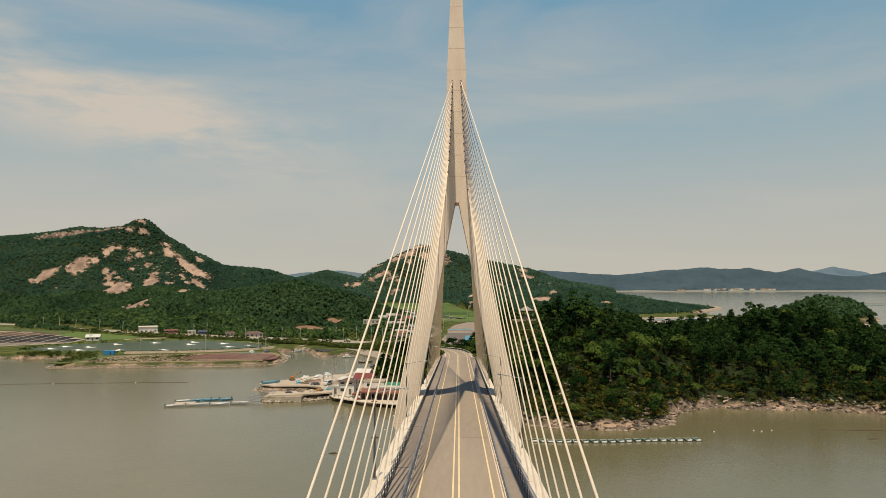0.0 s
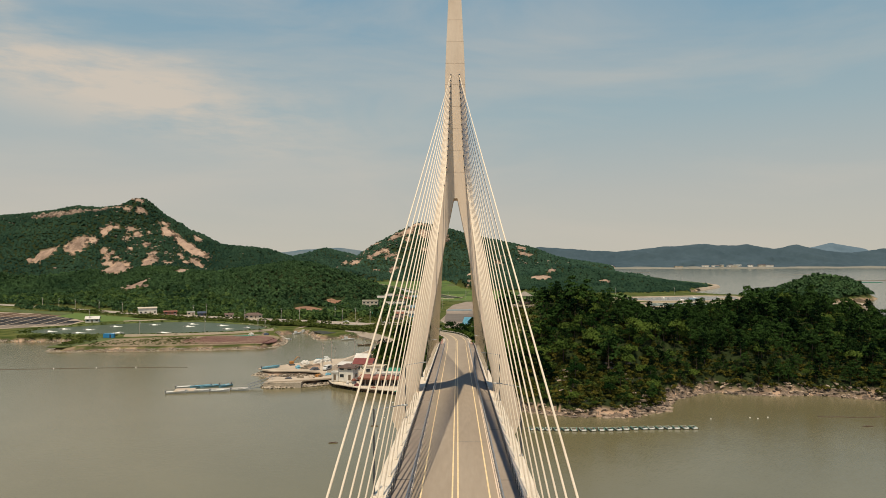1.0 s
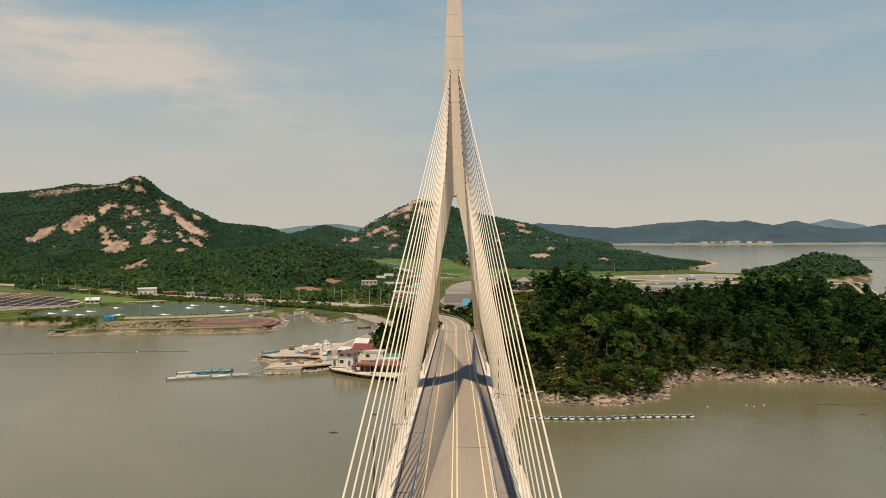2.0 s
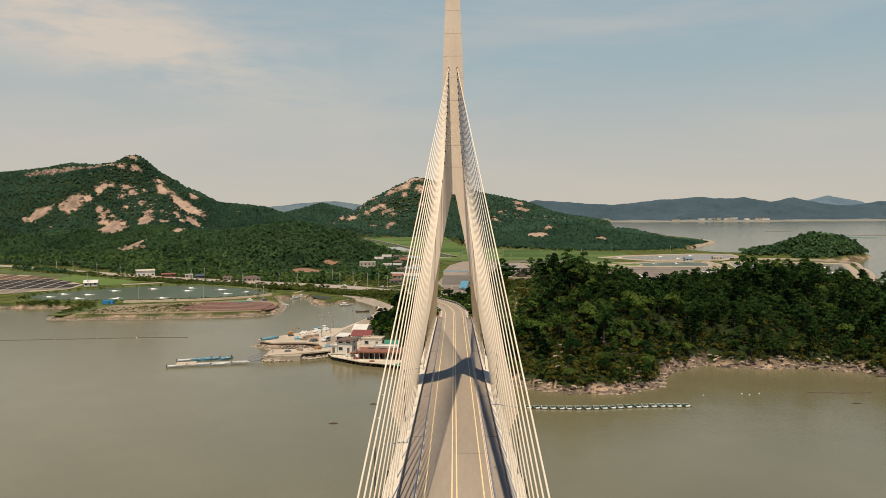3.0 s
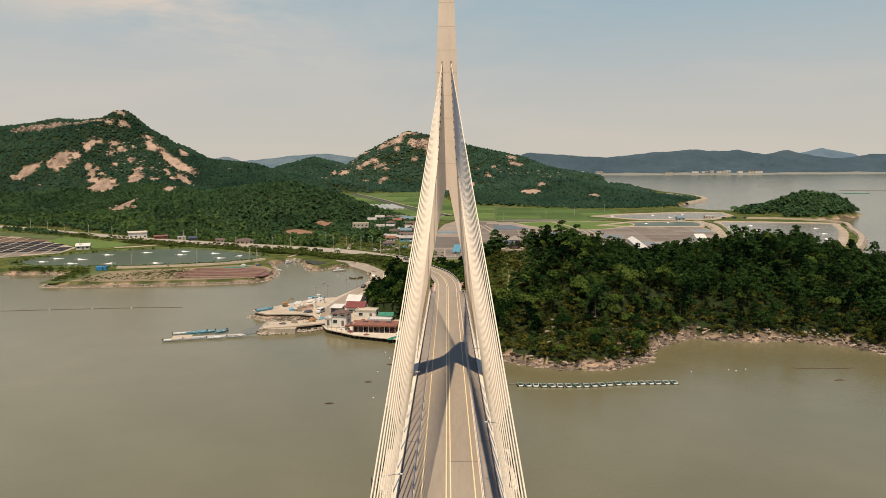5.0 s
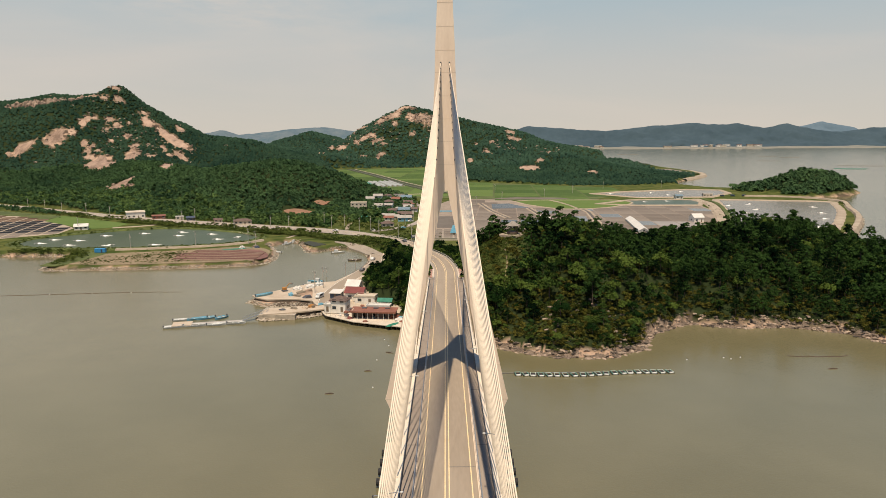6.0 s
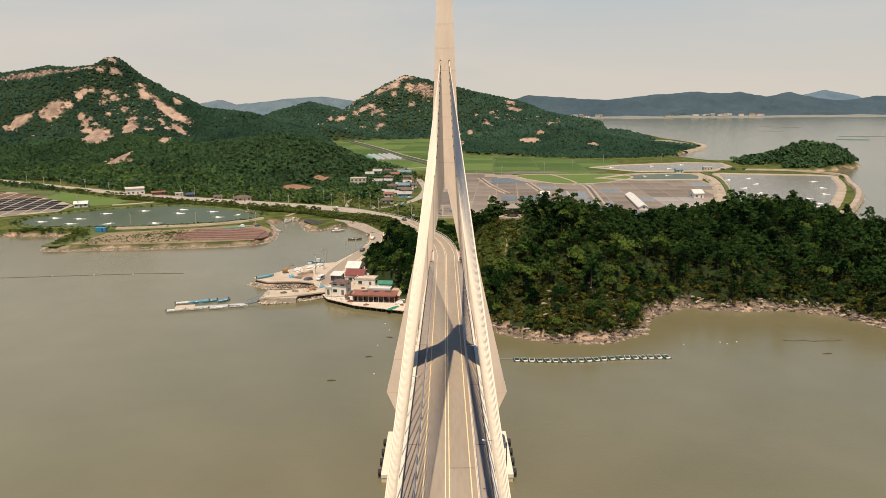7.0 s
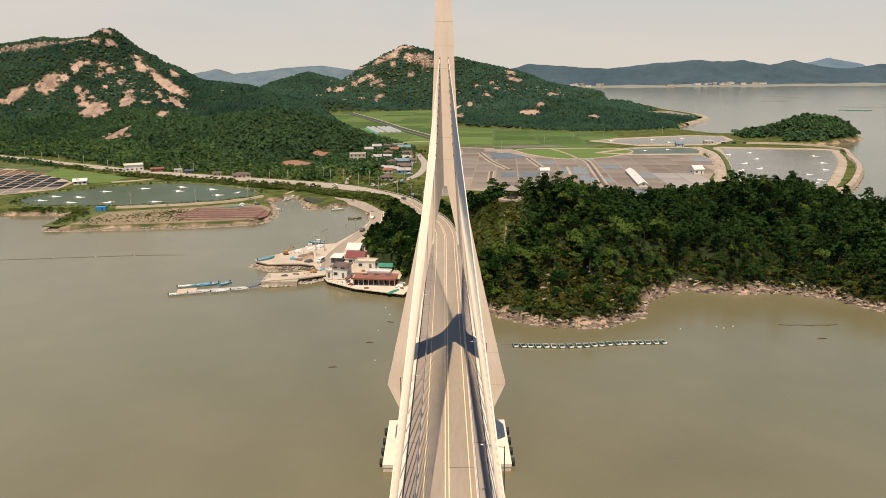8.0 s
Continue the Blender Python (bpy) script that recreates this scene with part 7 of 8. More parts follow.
def car(m, body, label, van=False, category="car"):
    ob = thing("van" if van else category, label, "van" if van else category, m, "parked vehicles")
    bm = bmesh.new()
    if van:
        prism(bm, [(-2.3, 0.35), (2.3, 0.35), (2.3, 1.0), (1.75, 1.25), (1.25, 1.95), (-2.3, 1.95)], -0.85, 0.85, "y")
    else:
        prism(bm, [(-2.2, 0.35), (2.2, 0.35), (2.2, 0.85), (1.1, 0.98), (0.5, 1.48), (-1.2, 1.48), (-1.7, 0.98), (-2.2, 0.92)], -0.85, 0.85, "y")
    bmesh.ops.bevel(bm, geom=list(bm.edges), offset=0.06, segments=1, affect="EDGES")
    part("body", bm, body, ob)
    for s in (-0.86, 0.86):
        bm = bmesh.new()
        box(bm, -1.1, 1.0 if van else 0.4, s - 0.02, s + 0.02, 1.02, 1.7 if van else 1.36)
        part("side_window", bm, GLASS, ob)
        for x in (-1.4, 1.4):
            wheel = part("wheel", rod(bmesh.new(), (x, s - 0.1, 0.32), (x, s + 0.1, 0.32), 0.33, sides=12), RUBBER, ob)
            part("rim", rod(bmesh.new(), (x, s - 0.12, 0.32), (x, s + 0.12, 0.32), 0.18, sides=8), STEEL, wheel)
    bm = bmesh.new()
    box(bm, (1.5 if van else 0.75), (1.58 if van else 0.85), -0.7, 0.7, 1.3 if van else 1.0, 1.75 if van else 1.4)
    part("windscreen", bm, GLASS, ob)
    return ob


car(pose(-53.2, 186.5, QZ, 0, 0, -110), BOAT_WHITE, "white van parked on the quay", True)
car(pose(-42.2, 243, -21.15, 0, 0, 78), DARK_STEEL, "dark grey pickup parked on the quay lane", False, "pickup")
car(pose(-40, 272, -21.0, 0, 0, 80), BOAT_WHITE, "white car parked on the quay lane")
car(pose(-24.5, 302, -15.9, 0, 0, 115), DARK_STEEL, "dark car on the curving road")
car(pose(-77.5, 377.5, -19.8, 0, 0, 155), BOAT_WHITE, "white car on the shore road")
car(pose(-31, 392.5, -20.3, 0, 0, 40), BLUE_PAINT, "blue car on the village lane")
for x, y, t in ((-36, 455, 0), (-28, 440, 30), (-52, 388, 20), (306, 650, 10), (318, 651, 5), (330, 650, 0)):
    car(pose(x, y, FLAT_Z + 0.15 if x < 0 else FLAT_Z + 0.1, 0, 0, t), NAVY if x > 300 else BOAT_WHITE, "dark truck parked by the pond" if x > 300 else "white car parked in the village", x > 300)

# ---- rafts and floats on the water ----
def tube(bm, line, r, sides=5):
    rings = [[bm.verts.new((p[0], p[1] + r * math.cos(a), p[2] + r * math.sin(a))) for a in np.arange(sides) * 2 * math.pi / sides] for p in line]
    for a, c in zip(rings[:-1], rings[1:]):
        for k in range(sides):
            bm.faces.new((a[k], a[(k + 1) % sides], c[(k + 1) % sides], c[k]))
    return bm


FRAME_PAINT = material("pale_green_frame", (0.10, 0.24, 0.18), (0.42, 0.48, 0.40), 0.7, 0.8, vary=0.9)
first = None
raft_line = spline([(21, 100.6, 0), (30, 99.8, 0), (40, 99.8, 0), (52, 101.6, 0), (66, 102.2, 0)], 2.15)
for i, p in enumerate(raft_line):
    m = pose(p[0], p[1], WATER + 0.1, 0, 0, 3 + 9 * math.sin(i * 2.1))
    if first is None:
        first = thing("floating_frame", "floating wooden oyster frame on white and green floats", "raft", m, "row of floating frames")
        for s in (-1, 1):
            bm = bmesh.new()
            box(bm, -0.8, 0.8, s * 1.15 - 0.09, s * 1.15 + 0.09, 0.12, 0.34)
            part("long_beam", bm, FRAME_PAINT, first)
            bm = bmesh.new()
            box(bm, s * 0.75 - 0.09, s * 0.75 + 0.09, -1.2, 1.2, 0.16, 0.38)
            part("cross_beam", bm, FRAME_PAINT, first)
        for s in (-1, 1):
            bm = bmesh.new()
            rod(bm, (-0.6, s * 1.15, 0.12), (0.6, s * 1.15, 0.14), 0.27 if s < 0 else 0.2, sides=8)
            part("float", bm, BOAT_WHITE if s < 0 else NET, first)
        bm = bmesh.new()
        box(bm, -1.02, 1.02, -1.35, 1.35, -0.08, 0.08)
        part("net", bm, RUBBER, first, "dark hanging net")
    else:
        copy_thing(first, m)
part_line = thing("mooring_rope", "dark rope tying the floating frames to the pier", "rope")
part("rope", rod(bmesh.new(), (15, 101.5, WATER + 0.05), (66, 102.8, WATER + 0.05), 0.16, sides=5), DARK_STEEL, part_line)
first = None
for x, y, k in ((75, 113, 0), (87.2, 114.7, 0), (92.6, 115, 0), (-20.6, 90.6, 1), (-21.8, 113.7, 0), (-21.3, 135, 0), (-19.3, 128.2, 0), (-143, 208, 0), (-160, 206.5, 0), (-178, 204.5, 0), (89, 113.5, 1), (-75, 200, 0)):
    m = pose(x, y, WATER + 0.05)
    if first is None:
        first = thing("buoy", "small white buoy floating on the sea", "buoy", m, "buoys")
        bm = bmesh.new()
        bmesh.ops.create_icosphere(bm, subdivisions=2, radius=0.24)
        part("ball", bm, BOAT_WHITE, first, smooth=True)
        part("ring", rod(bmesh.new(), (0, 0, 0.3), (0, 0, 0.5), 0.07, sides=6), DARK_STEEL, first)
    else:
        copy_thing(first, m)
for pts, r in (([(-260, 196, 0), (-201, 202, 0), (-143, 208, 0), (-120, 208.5, 0)], 0.12), ([(108, 116, 0), (120, 115.4, 0), (127, 116, 0)], 0.17)):
    bm = bmesh.new()
    line = spline(pts, 3)
    tube(bm, [(p[0], p[1] + 0.3 * math.sin(p[0]), WATER + 0.02) for p in line], r)
    tagged(part("float_line", bm, BARK), "dark line of floats on the sea surface", "float line")
for x, y, ln, t in ((-32, 86.2, 2.4, 8), (-23.5, 103.9, 2.2, 4), (115.5, 104.3, 3, 5), (-18.5, 121, 2.5, -20)):
    bm = bmesh.new()
    rod(bm, (-ln / 2, 0, 0), (0, 0.1, 0.08), 0.14, 0.2, 7)
    rod(bm, (0, 0.1, 0.08), (ln / 2, -0.1, 0.02), 0.2, 0.08, 7)
    rod(bm, (0.2, 0, 0.05), (0.6, 0.5, 0.25), 0.06, 0.03, 5)
    ob = tagged(part("driftwood", bm, BARK), "dark driftwood log floating on the sea", "driftwood", "driftwood")
    ob.matrix_basis = pose(x, y, WATER + 0.05, 0, 0, t)
for x0, y0, x1, y1, w in ((845, 1735, 905, 1715, 5), (1010, 2085, 1062, 2070, 6), (1030, 1985, 1085, 1970, 6), (800, 1293, 860, 1275, 8), (805, 1275, 850, 1262, 8), (880, 1420, 1000, 1385, 7), (640, 2420, 720, 2400, 6)):
    bm = bmesh.new()
    m = pose((x0 + x1) / 2, (y0 + y1) / 2, WATER, 0, 0, math.degrees(math.atan2(y1 - y0, x1 - x0)))
    ln = math.hypot(x1 - x0, y1 - y0)
    for i in range(int(ln / 6)):
        box(bm, -ln / 2 + i * 6, -ln / 2 + i * 6 + 5.2, -w / 2, w / 2, 0, 0.5)
    ob = tagged(part("seaweed_raft", bm, GREEN_SHEET if y0 < 1300 else NET), "far dark seaweed farm rafts on the bay", "raft", "seaweed rafts", "stuff")
    ob.matrix_basis = m

# ---- the spit, village and salt works ----
box_m = pose(-205, 302.5, FLAT_Z + 0.1, 0, 0, 6)
cont = thing("container", "bright blue container hut on the spit", "container", box_m)
bm = bmesh.new()
box(bm, -3, 3, -1.2, 1.2, 0.1, 2.5, bevel=0.05)
for i in range(14):
    box(bm, -2.85 + i * 0.42, -2.65 + i * 0.42, -1.26, -1.18, 0.3, 2.3)
part("body", bm, material("container_blue", (0.03, 0.20, 0.42), (0.06, 0.30, 0.55), 0.5, 0.5), cont)
bm = bmesh.new()
box(bm, 0.6, 1.5, -1.3, -1.24, 0.15, 2.1)
part("door", bm, NAVY, cont)
GREY_ROOF = material("weathered_roof", (0.27, 0.245, 0.215), (0.42, 0.385, 0.34), 0.3, 0.7, 0.1, 8)
VILLAGE = [(-77, 503, 17, 9, 6.2, 4, CREAM, CREAM, "flat", 2, "large cream flat-roofed village house"), (-70, 530, 9, 7, 3.2, 10, GREY_ROOF, PLASTER, "gable", 1, "white village house with a pale grey roof"), (-60, 506, 10, 7, 3.0, -8, GREY_ROOF, PLASTER, "gable", 1, "white village house with a pale roof"),
           (-52, 524, 10, 7, 3.0, 15, BROWN_ROOF, CREAM, "hip", 1, "cream village house with a brown roof"), (-46, 574, 13, 8, 4.5, 0, GREY_ROOF, PLASTER, "flat", 1, "white village store with a flat roof"), (-38, 560, 12, 8, 3.5, 0, BLUE_ROOF, PLASTER, "gable", 1, "white village house with a blue roof"),
           (-36, 494, 12, 8, 3.2, -6, BLUE_ROOF, PLASTER, "gable", 1, "white village house with a blue roof"), (-33, 474, 11, 7, 3.0, 5, BROWN_ROOF, CREAM, "gable", 1, "cream village house with a brown roof"), (-46, 490, 9, 7, 3.0, -6, BROWN_ROOF, PLASTER, "hip", 1, "white village house with a brown roof"),
           (-33, 446, 13, 7, 3.2, 4, GREY_ROOF, BLUE_PAINT, "gable", 1, "pale blue village house with a white roof"), (-46, 462, 9, 6, 3.0, 0, GREY_ROOF, PLASTER, "gable", 1, "white village house with a pale roof"), (-44, 412, 11, 8, 2.8, 12, BROWN_ROOF, CREAM, "hip", 1, "cream hut with a brown thatched roof"),
           (-64, 545, 10, 7, 3.0, 0, GREY_ROOF, PLASTER, "gable", 1, "white village house with a pale roof"), (-35, 530, 10, 7, 3.0, 8, BROWN_ROOF, CREAM, "gable", 1, "cream village house with a brown roof"), (-47, 545, 9, 7, 3.0, -5, RUST_ROOF, CREAM, "gable", 1, "cream village house with a rusty roof"),
           (-34, 512, 9, 7, 2.8, 0, GREY_ROOF, PLASTER, "gable", 1, "white village house with a pale roof"), (-56, 556, 10, 6, 3.0, 5, BROWN_ROOF, PLASTER, "hip", 1, "white village house with a brown roof"), (-66, 455, 6, 4, 2.4, 0, GREEN_SHEET, GREEN_SHEET, "gable", 1, "hut covered with green sheets")]
for x, y, w, d, h, t, roof, wall, style, st, label in VILLAGE:
    house(x, y, float(height(np.array([x]), np.array([y]))[0]) + 0.1, w * 0.82, d * 0.82, h * 0.92, t, roof, wall, style, label, "house" if "hut" not in label else "hut", "village houses", st)
for k in (0, 1, 2, 4, 5, 6, 8, 9, 10, 12, 13, 14):
    x, y = -30 - 9.5 * (k % 4) - 3 * math.sin(k * 2.3), 452 + 22 * (k // 4) + 7 * math.sin(k * 1.7)
    VILLAGE_MORE = (BROWN_ROOF, GREY_ROOF, RUST_ROOF, BROWN_ROOF, GREY_ROOF)[k % 5]
    house(x, y, float(height(np.array([x]), np.array([y]))[0]) + 0.1, 5.5 + (k % 3), 4.6, 2.4, 20 * math.sin(k * 3.1), VILLAGE_MORE, CREAM if k % 2 else PLASTER, "gable" if k % 3 else "hip", ("brown", "pale", "rusty", "brown", "pale")[k % 5] + "-roofed small house in the village", "house", "small village houses")
ROADSIDE = [(-261, 470, 14, 9, 4.8, 30, CREAM, PLASTER, "shed", "pale roadside warehouse with a sloping roof", "warehouse"), (-238, 462, 10, 5, 2.4, 26, RUST_ROOF, RUST_ROOF, "shed", "rusty red roadside shed", "shed"), (-218, 455, 6, 4, 2.4, 26, PALE_ROOF, CREAM, "flat", "small pale roadside hut", "hut"),
            (-207, 450, 6, 4, 2.2, 24, NAVY, NAVY, "gable", "dark blue roadside shed", "shed"), (-157, 424, 13, 6, 2.6, 20, BROWN_ROOF, CREAM, "hip", "roadside hut with a brown roof", "hut"), (-180, 436, 6, 4, 2.0, 24, BROWN_ROOF, CREAM, "gable", "small brown-roofed roadside hut", "hut"),
            (-271, 404, 9, 6, 2.6, 20, PALE_ROOF, PLASTER, "gable", "white salt store beside the pans", "store")]
for x, y, w, d, h, t, roof, wall, style, label, cat in ROADSIDE:
    house(x, y, float(height(np.array([x]), np.array([y]))[0]) + 0.1, w, d, h, t, roof, wall, style, label, cat)
house(142.5, 407, FLAT_Z + 0.15, 70, 6.4, 1.7, 82.5, PALE_ROOF, PLASTER, "gable", "very long low white salt store", "salt store")
house(77.5, 431, FLAT_Z + 0.15, 7, 6, 4.0, 0, PALE_ROOF, PLASTER, "gable", "white salt store with a pale gable roof", "salt store")
house(197, 434, FLAT_Z + 0.15, 8, 9, 3.6, 8, PALE_ROOF, PLASTER, "gable", "white salt store with a pale gable roof", "salt store")
house(250, 628, FLAT_Z + 0.15, 8, 5, 2.8, 8, BLUE_ROOF, PLASTER, "gable", "small shed with a blue roof by the pond", "shed")
house(290, 652, FLAT_Z + 0.15, 10, 5, 3.0, 0, PALE_ROOF, CREAM, "flat", "small pale shed by the pond", "shed")

# pavilion on the headland
pz = float(height(np.array([28.0]), np.array([189.0]))[0]) + 0.9
pav = thing("pavilion", "hexagonal wooden lookout pavilion with a grey tiled roof", "pavilion", pose(28, 189, pz))
six = [(math.cos(a), math.sin(a)) for a in np.arange(6) * math.pi / 3]
part("base", prism(bmesh.new(), [(2.3 * a, 2.3 * b) for a, b in six], -0.9, 0.35), BROWN_ROOF, pav, "weathered timber base")
for a, b in six:
    part("post", rod(bmesh.new(), (2.0 * a, 2.0 * b, 0.45), (2.0 * a, 2.0 * b, 2.9), 0.13), BROWN_ROOF, pav)
for i in range(6):
    a, b = six[i], six[(i + 1) % 6]
    part("railing", rod(bmesh.new(), (2.0 * a[0], 2.0 * a[1], 1.2), (2.0 * b[0], 2.0 * b[1], 1.2), 0.07), BROWN_ROOF, pav)
bm = bmesh.new()
tiers = [[bm.verts.new((r * a, r * b, z)) for a, b in six] for r, z in ((3.2, 2.75), (3.3, 2.95), (1.7, 3.75), (0.5, 4.6))]
bm.faces.new(tiers[0][::-1])
for p, q in zip(tiers[:-1], tiers[1:]):
    for i in range(6):
        bm.faces.new((p[i], p[(i + 1) % 6], q[(i + 1) % 6], q[i]))
bm.faces.new(tiers[-1])
part("roof", bm, material("grey_tiles", (0.20, 0.17, 0.14), (0.33, 0.29, 0.245), 0.8, 0.85, 0.3), pav, "grey-brown tiled roof")
part("finial", rod(bmesh.new(), (0, 0, 4.5), (0, 0, 5.1), 0.16, 0.05), BROWN_ROOF, pav)
tagged(part("clearing", prism(bmesh.new(), [(28 + 5.5 * math.cos(a) + 0.8 * math.sin(3 * a), 189 + 4.5 * math.sin(a)) for a in np.linspace(0, 6.1, 18)], pz - 2.5, pz - 0.75), EARTH), "pale bare ground round the pavilion", "ground", kind="structure")

# ---- utility poles ----
POLE_GREY = material("pole_concrete", (0.34, 0.30, 0.25), (0.50, 0.46, 0.40), 0.6, 0.85)
POLES = [(-398, 545), (-373, 530), (-347, 512), (-318, 499), (-284, 473), (-272, 401), (-207, 432), (-203, 449), (-155, 397), (-128, 396), (-114, 393), (-94, 425), (-85, 405), (-76, 410), (-60, 372), (-55, 396), (-126, 333), (-118, 321), (-156, 323), (-191, 311)]
POLES += [(-30, 330), (-44, 348), (-20, 300), (-12, 272), (-31, 420), (-26, 447), (-25, 500), (-14, 535), (30, 560), (60, 620), (110, 655), (150, 700), (200, 760), (-49, 232), (-55, 205), (-48, 260), (-57, 196), (-60, 240), (280, 780), (-10, 640), (-60, 660), (10, 690), (60, 720)]
first = None
for k, (x, y) in enumerate(POLES):
    z = float(height(np.array([float(x)]), np.array([float(y)]))[0])
    m = pose(x, y, z, 0, 0, 25 + 40 * math.sin(k))
    if first is None:
        first = thing("utility_pole", "slim grey concrete utility pole with a crossarm", "utility pole", m, "utility poles")
        part("pole", rod(bmesh.new(), (0, 0, -0.5), (0, 0, 10), 0.19, 0.12), POLE_GREY, first)
        bm = bmesh.new()
        box(bm, -0.9, 0.9, -0.06, 0.06, 9.2, 9.34)
        part("crossarm", bm, DARK_STEEL, first)
        for s in (-0.8, 0, 0.8):
            part("insulator", rod(bmesh.new(), (s, 0, 9.34), (s, 0, 9.6), 0.06, sides=6), WHITE, first)
        part("transformer", rod(bmesh.new(), (0.35, 0, 7.4), (0.35, 0, 8.3), 0.25), POLE_GREY, first)
    else:
        copy_thing(first, m)

# ---- the far shore ----
xs = np.linspace(560, 2800, 64)
bm = bmesh.new()
strip = []
for t, z in ((0, -2.0), (0.03, 1.8), (0.5, 5.0), (1.0, 11.0)):
    strip.append([bm.verts.new((float(x), 3420 + 330 * t + (1 - t) * (35 * math.sin(x * 0.011) + 20 * math.sin(x * 0.037)), WATER + z * (1 + 0.2 * math.sin(x * 0.02)))) for x in xs])
for p, q in zip(strip[:-1], strip[1:]):
    for i in range(len(xs) - 1):
        bm.faces.new((p[i], p[i + 1], q[i + 1], q[i]))
# soil and greenery, muted with distance haze put into the colour
tagged(part("far_shore", bm, material("hazed_shore_soil", (0.10, 0.125, 0.10), (0.31, 0.27, 0.22), 0.011, 0.95, 0, 7, stretch=(0.6, 2.5, 1))), "pale strip of land along the far shore", "ground", kind="structure")
rnd = random.Random(3)
for i in range(24):
    x = rnd.choice((700, 740, 790, 1180, 1400, 1480, 1530, 1600, 1700, 1500, 1560)) + rnd.uniform(-60, 60)
    y = rnd.uniform(3500, 3680)
    w, h = rnd.uniform(14, 46), rnd.uniform(5, 10)
    ob = thing("far_building", "pale block of buildings on the far shore", "building", pose(x, y, WATER + 3 + (y - 3430) * 0.03, 0, 0, rnd.uniform(-8, 8)), "buildings on the far shore")
    bm = bmesh.new()
    box(bm, -w / 2, w / 2, -8, 8, -1, h)
    part("wall", bm, PLASTER if i % 3 else CREAM, ob)
    bm = bmesh.new()
    box(bm, -w / 2 - 0.5, w / 2 + 0.5, -8.5, 8.5, h, h + 1.2)
    part("roof", bm, PALE_ROOF if i % 2 else RUST_ROOF, ob)
    for k in range(max(2, int(w / 7))):
        bm = bmesh.new()
        xx = -w / 2 + (k + 0.5) * w / max(2, int(w / 7))
        box(bm, xx - 1.4, xx + 1.4, -8.15, -7.9, h * 0.35, h * 0.7)
        part("window", bm, GLASS, ob)
# bare red earth cut into the hill foot
for x, y, a, b in ((-128, 487, 12, 8), (-112, 515, 7, 5)):
    z = height(np.array([x], float), np.array([y], float))[0]
    bm = bmesh.new()
    ring = [bm.verts.new((x + a * math.cos(t) * (1 + 0.15 * math.sin(3 * t)), y + b * math.sin(t), float(height(np.array([x + a * math.cos(t)]), np.array([y + b * math.sin(t)]))[0]) + 0.6)) for t in np.linspace(0, 6.0, 16)]
    mid_v = bm.verts.new((x, y, float(z) + 1.2))
    for i in range(16):
        bm.faces.new((ring[i], ring[(i + 1) % 16], mid_v))
    tagged(part("earth_cut", bm, material("red_earth", (0.15, 0.085, 0.05), (0.30, 0.165, 0.10), 0.16, 0.95, 0.3, 9)), "bare red earth cut in the hillside", "ground", kind="structure")


# ---- behind the bridge end: a low wall, the near salt works, a sign ----
bm = bmesh.new()
box(bm, -9, 14, 343, 343.4, FLAT_Z - 0.4, FLAT_Z + 1.5)
box(bm, -9.1, 14.1, 342.9, 343.5, FLAT_Z + 1.5, FLAT_Z + 1.75)
tagged(part("wall_salt_works", bm, CREAM), "long low cream wall in front of the salt works", "wall", kind="structure")
bm = bmesh.new()
box(bm, -9, 13, 347, 398, FLAT_Z - 0.4, FLAT_Z + 0.18)
tagged(part("pan_bed", bm, OLD_CONCRETE), "pale concrete bed of the small salt pans", "salt pan", kind="structure")
bm = bmesh.new()
box(bm, -3.1, 3.1, -4.4, 4.4, 0.0, 0.06)
pan_ob = tagged(part("small_salt_pan", bm, PAN), "small grey concrete-edged salt pan", "salt pan", "small salt pans", "structure")
pan_ob.matrix_basis = pose(-5.5, 352.5, FLAT_Z + 0.16)
for i in range(3):
    for j in range(5):
        if i + j and not (i == 2 and 2 <= j <= 3):
            copy_thing(pan_ob, pose(-5.5 + 7.2 * i, 352.5 + 10.0 * j, FLAT_Z + 0.16))
TARP = material("blue_tarpaulin", (0.05, 0.18, 0.26), (0.11, 0.29, 0.38), 0.6, 0.6, 0.3, 7)
house(7.6, 375, FLAT_Z + 0.15, 4.4, 15, 1.4, -14, TARP, CREAM, "gable", "long low salt store under blue tarpaulin", "salt store")
bm = bmesh.new()
box(bm, -10, 14, 507, 518, FLAT_Z - 0.4, FLAT_Z + 0.5)
tagged(part("brine_tank", bm, EARTH), "raised earth-walled brine tank", "tank", kind="structure")
bm = bmesh.new()
box(bm, -9, 13, 508, 517, FLAT_Z + 0.3, FLAT_Z + 0.53)
tagged(part("brine_cover", bm, TARP), "bright blue sheet over the brine tank", "tarpaulin")
bm = bmesh.new()
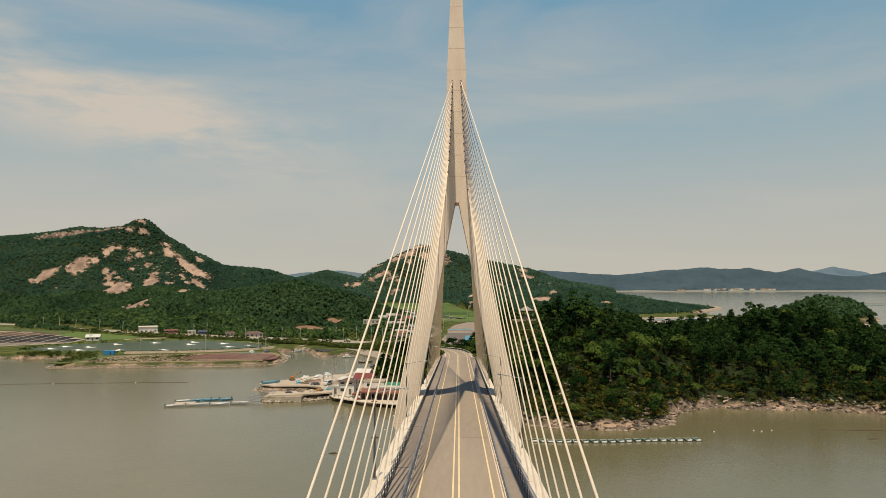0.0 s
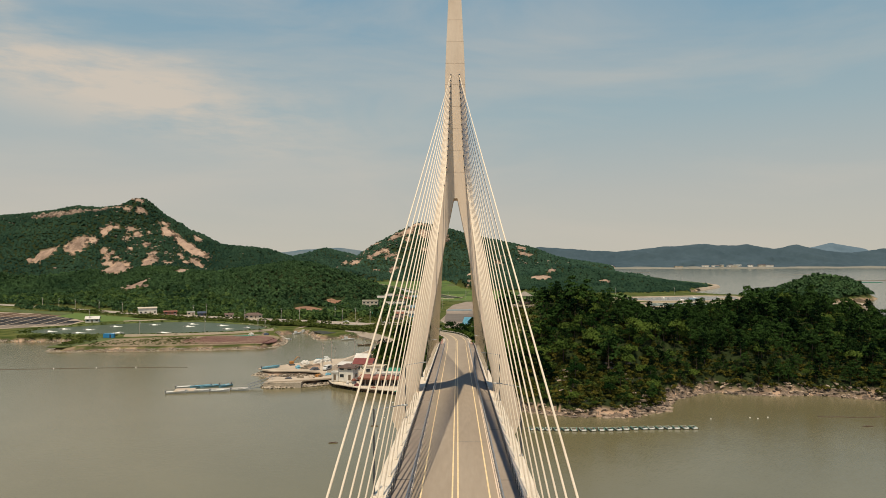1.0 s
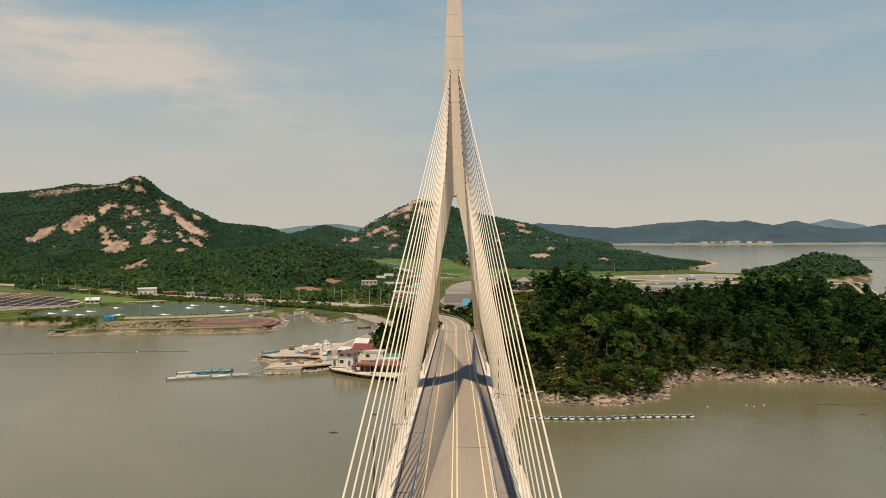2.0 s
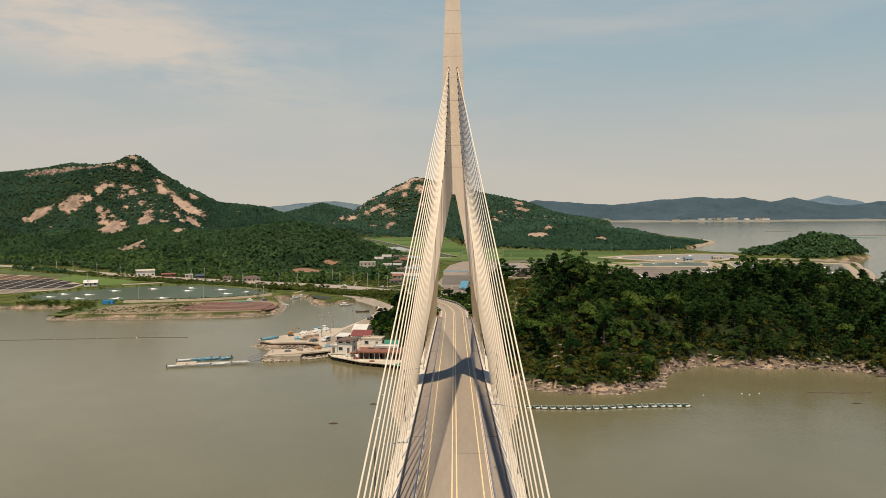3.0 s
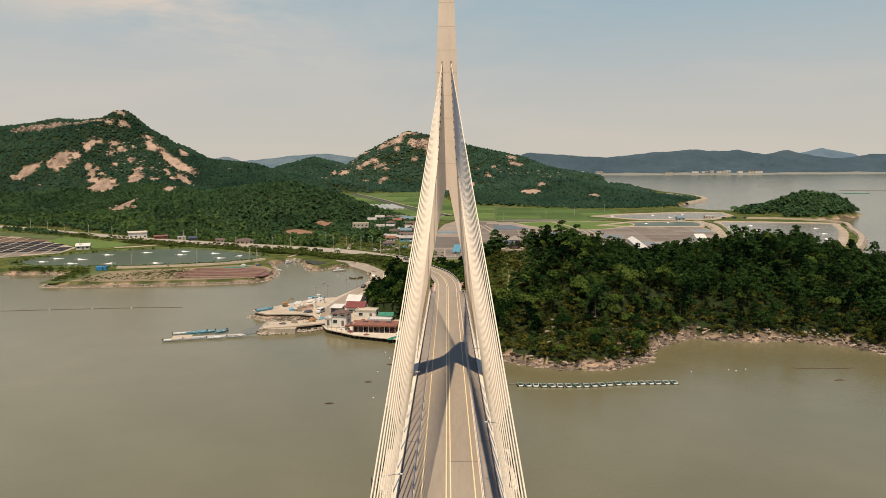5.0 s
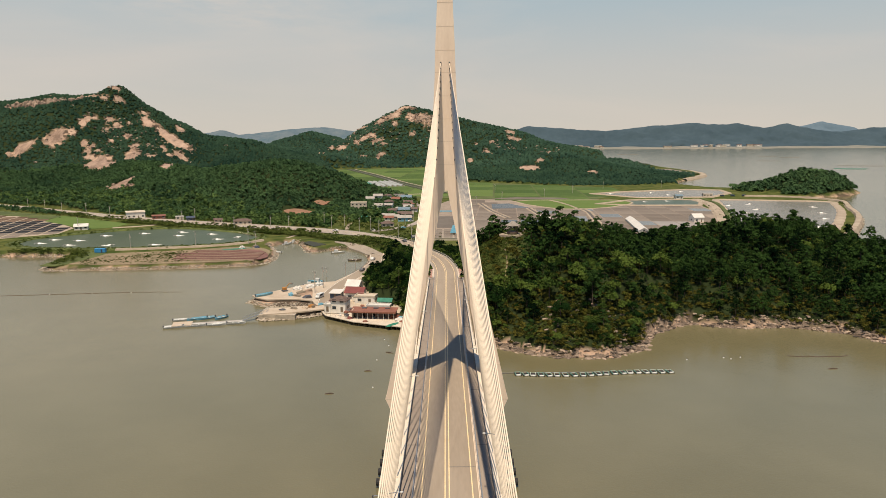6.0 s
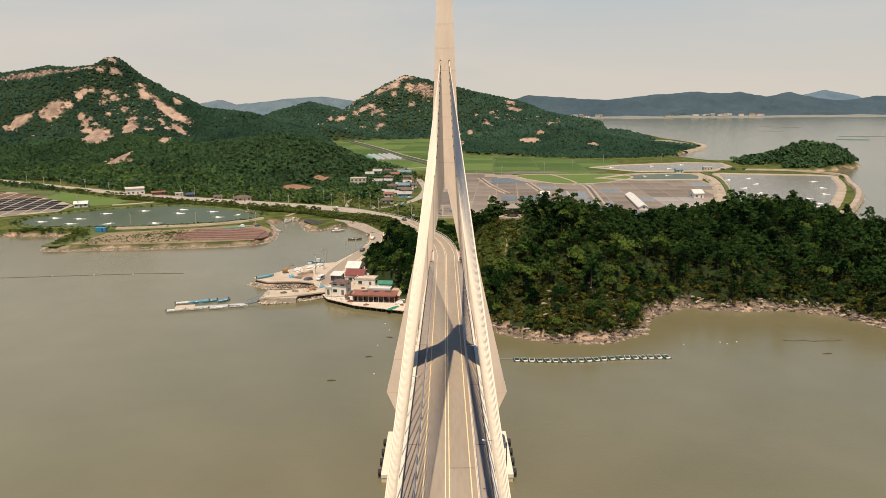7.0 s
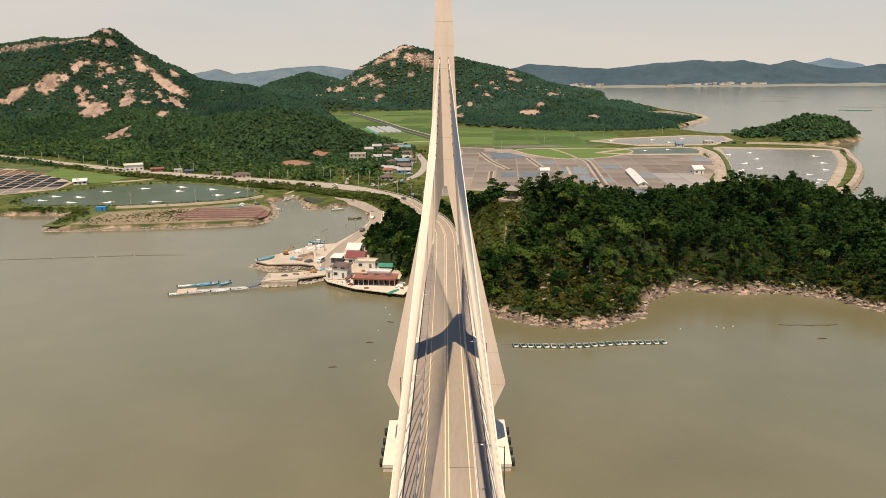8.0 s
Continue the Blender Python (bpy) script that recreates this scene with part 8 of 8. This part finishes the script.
box(bm, -9.5, 13, 404, 476, FLAT_Z - 0.4, FLAT_Z + 0.17)
tagged(part("drying_ground", bm, material("dark_drying_ground", (0.105, 0.088, 0.07), (0.165, 0.14, 0.115), 0.05, 0.9, 0.1, 12)), "wide grey drying ground of the salt works", "salt pan", kind="structure")
# light trodden path up to the pavilion
py = np.arange(159.0, 184.5, 1.5)
px = 22 + 0.08 * (py - 150) + 0.5 * np.sin(py * 0.45)
pzs = height(px, py) + 0.16
tagged(part("path", ribbon(bmesh.new(), list(zip(px, py, pzs)), 0.3), SOIL), "pale trodden footpath up to the pavilion", "path", kind="structure")
sign_z = float(height(np.array([-18.5]), np.array([290.0]))[0])
sign = thing("road_sign", "blue road sign on a grey pole beside the road", "road sign", pose(-18.5, 290, sign_z, 0, 0, 8))
part("pole", rod(bmesh.new(), (0, 0, -0.3), (0, 0, 5.6), 0.11, 0.09), STEEL, sign)
bm = bmesh.new()
box(bm, -1.3, 1.3, -0.14, -0.08, 3.9, 5.5, bevel=0.02)
panel = part("panel", bm, NAVY, sign, "dark blue sign panel")
for zz, ww in ((5.0, 0.9), (4.6, 0.7), (4.2, 0.8)):
    bm = bmesh.new()
    box(bm, -ww, ww, -0.17, -0.145, zz, zz + 0.18)
    part("bar", bm, WHITE, panel, "white bar of writing")

# nets drying by the cove, and trodden earth tracks by the shore road
sheet("net_ground", [(-91.5, 336), (-89, 342.5), (-75.5, 329), (-81.5, 319.5)], material("drying_net", (0.018, 0.022, 0.016), (0.06, 0.062, 0.045), 0.5, 0.95, 0.4, 9), FLAT_Z + 0.2, "dark fishing net spread to dry by the cove", "net")
for pts, half in (([(-107, 356), (-104, 368), (-100, 380)], 1.3), ([(-72, 396), (-74, 412), (-75.5, 441), (-80, 468), (-80, 490)], 1.4)):
    line = spline([(*p, 0) for p in pts], 3.0)
    zs = height(line[:, 0], line[:, 1]) + 0.12
    tagged(part("track", ribbon(bmesh.new(), list(zip(line[:, 0], line[:, 1], zs)), half), EARTH), "pale trodden earth track by the shore road", "track", kind="structure")
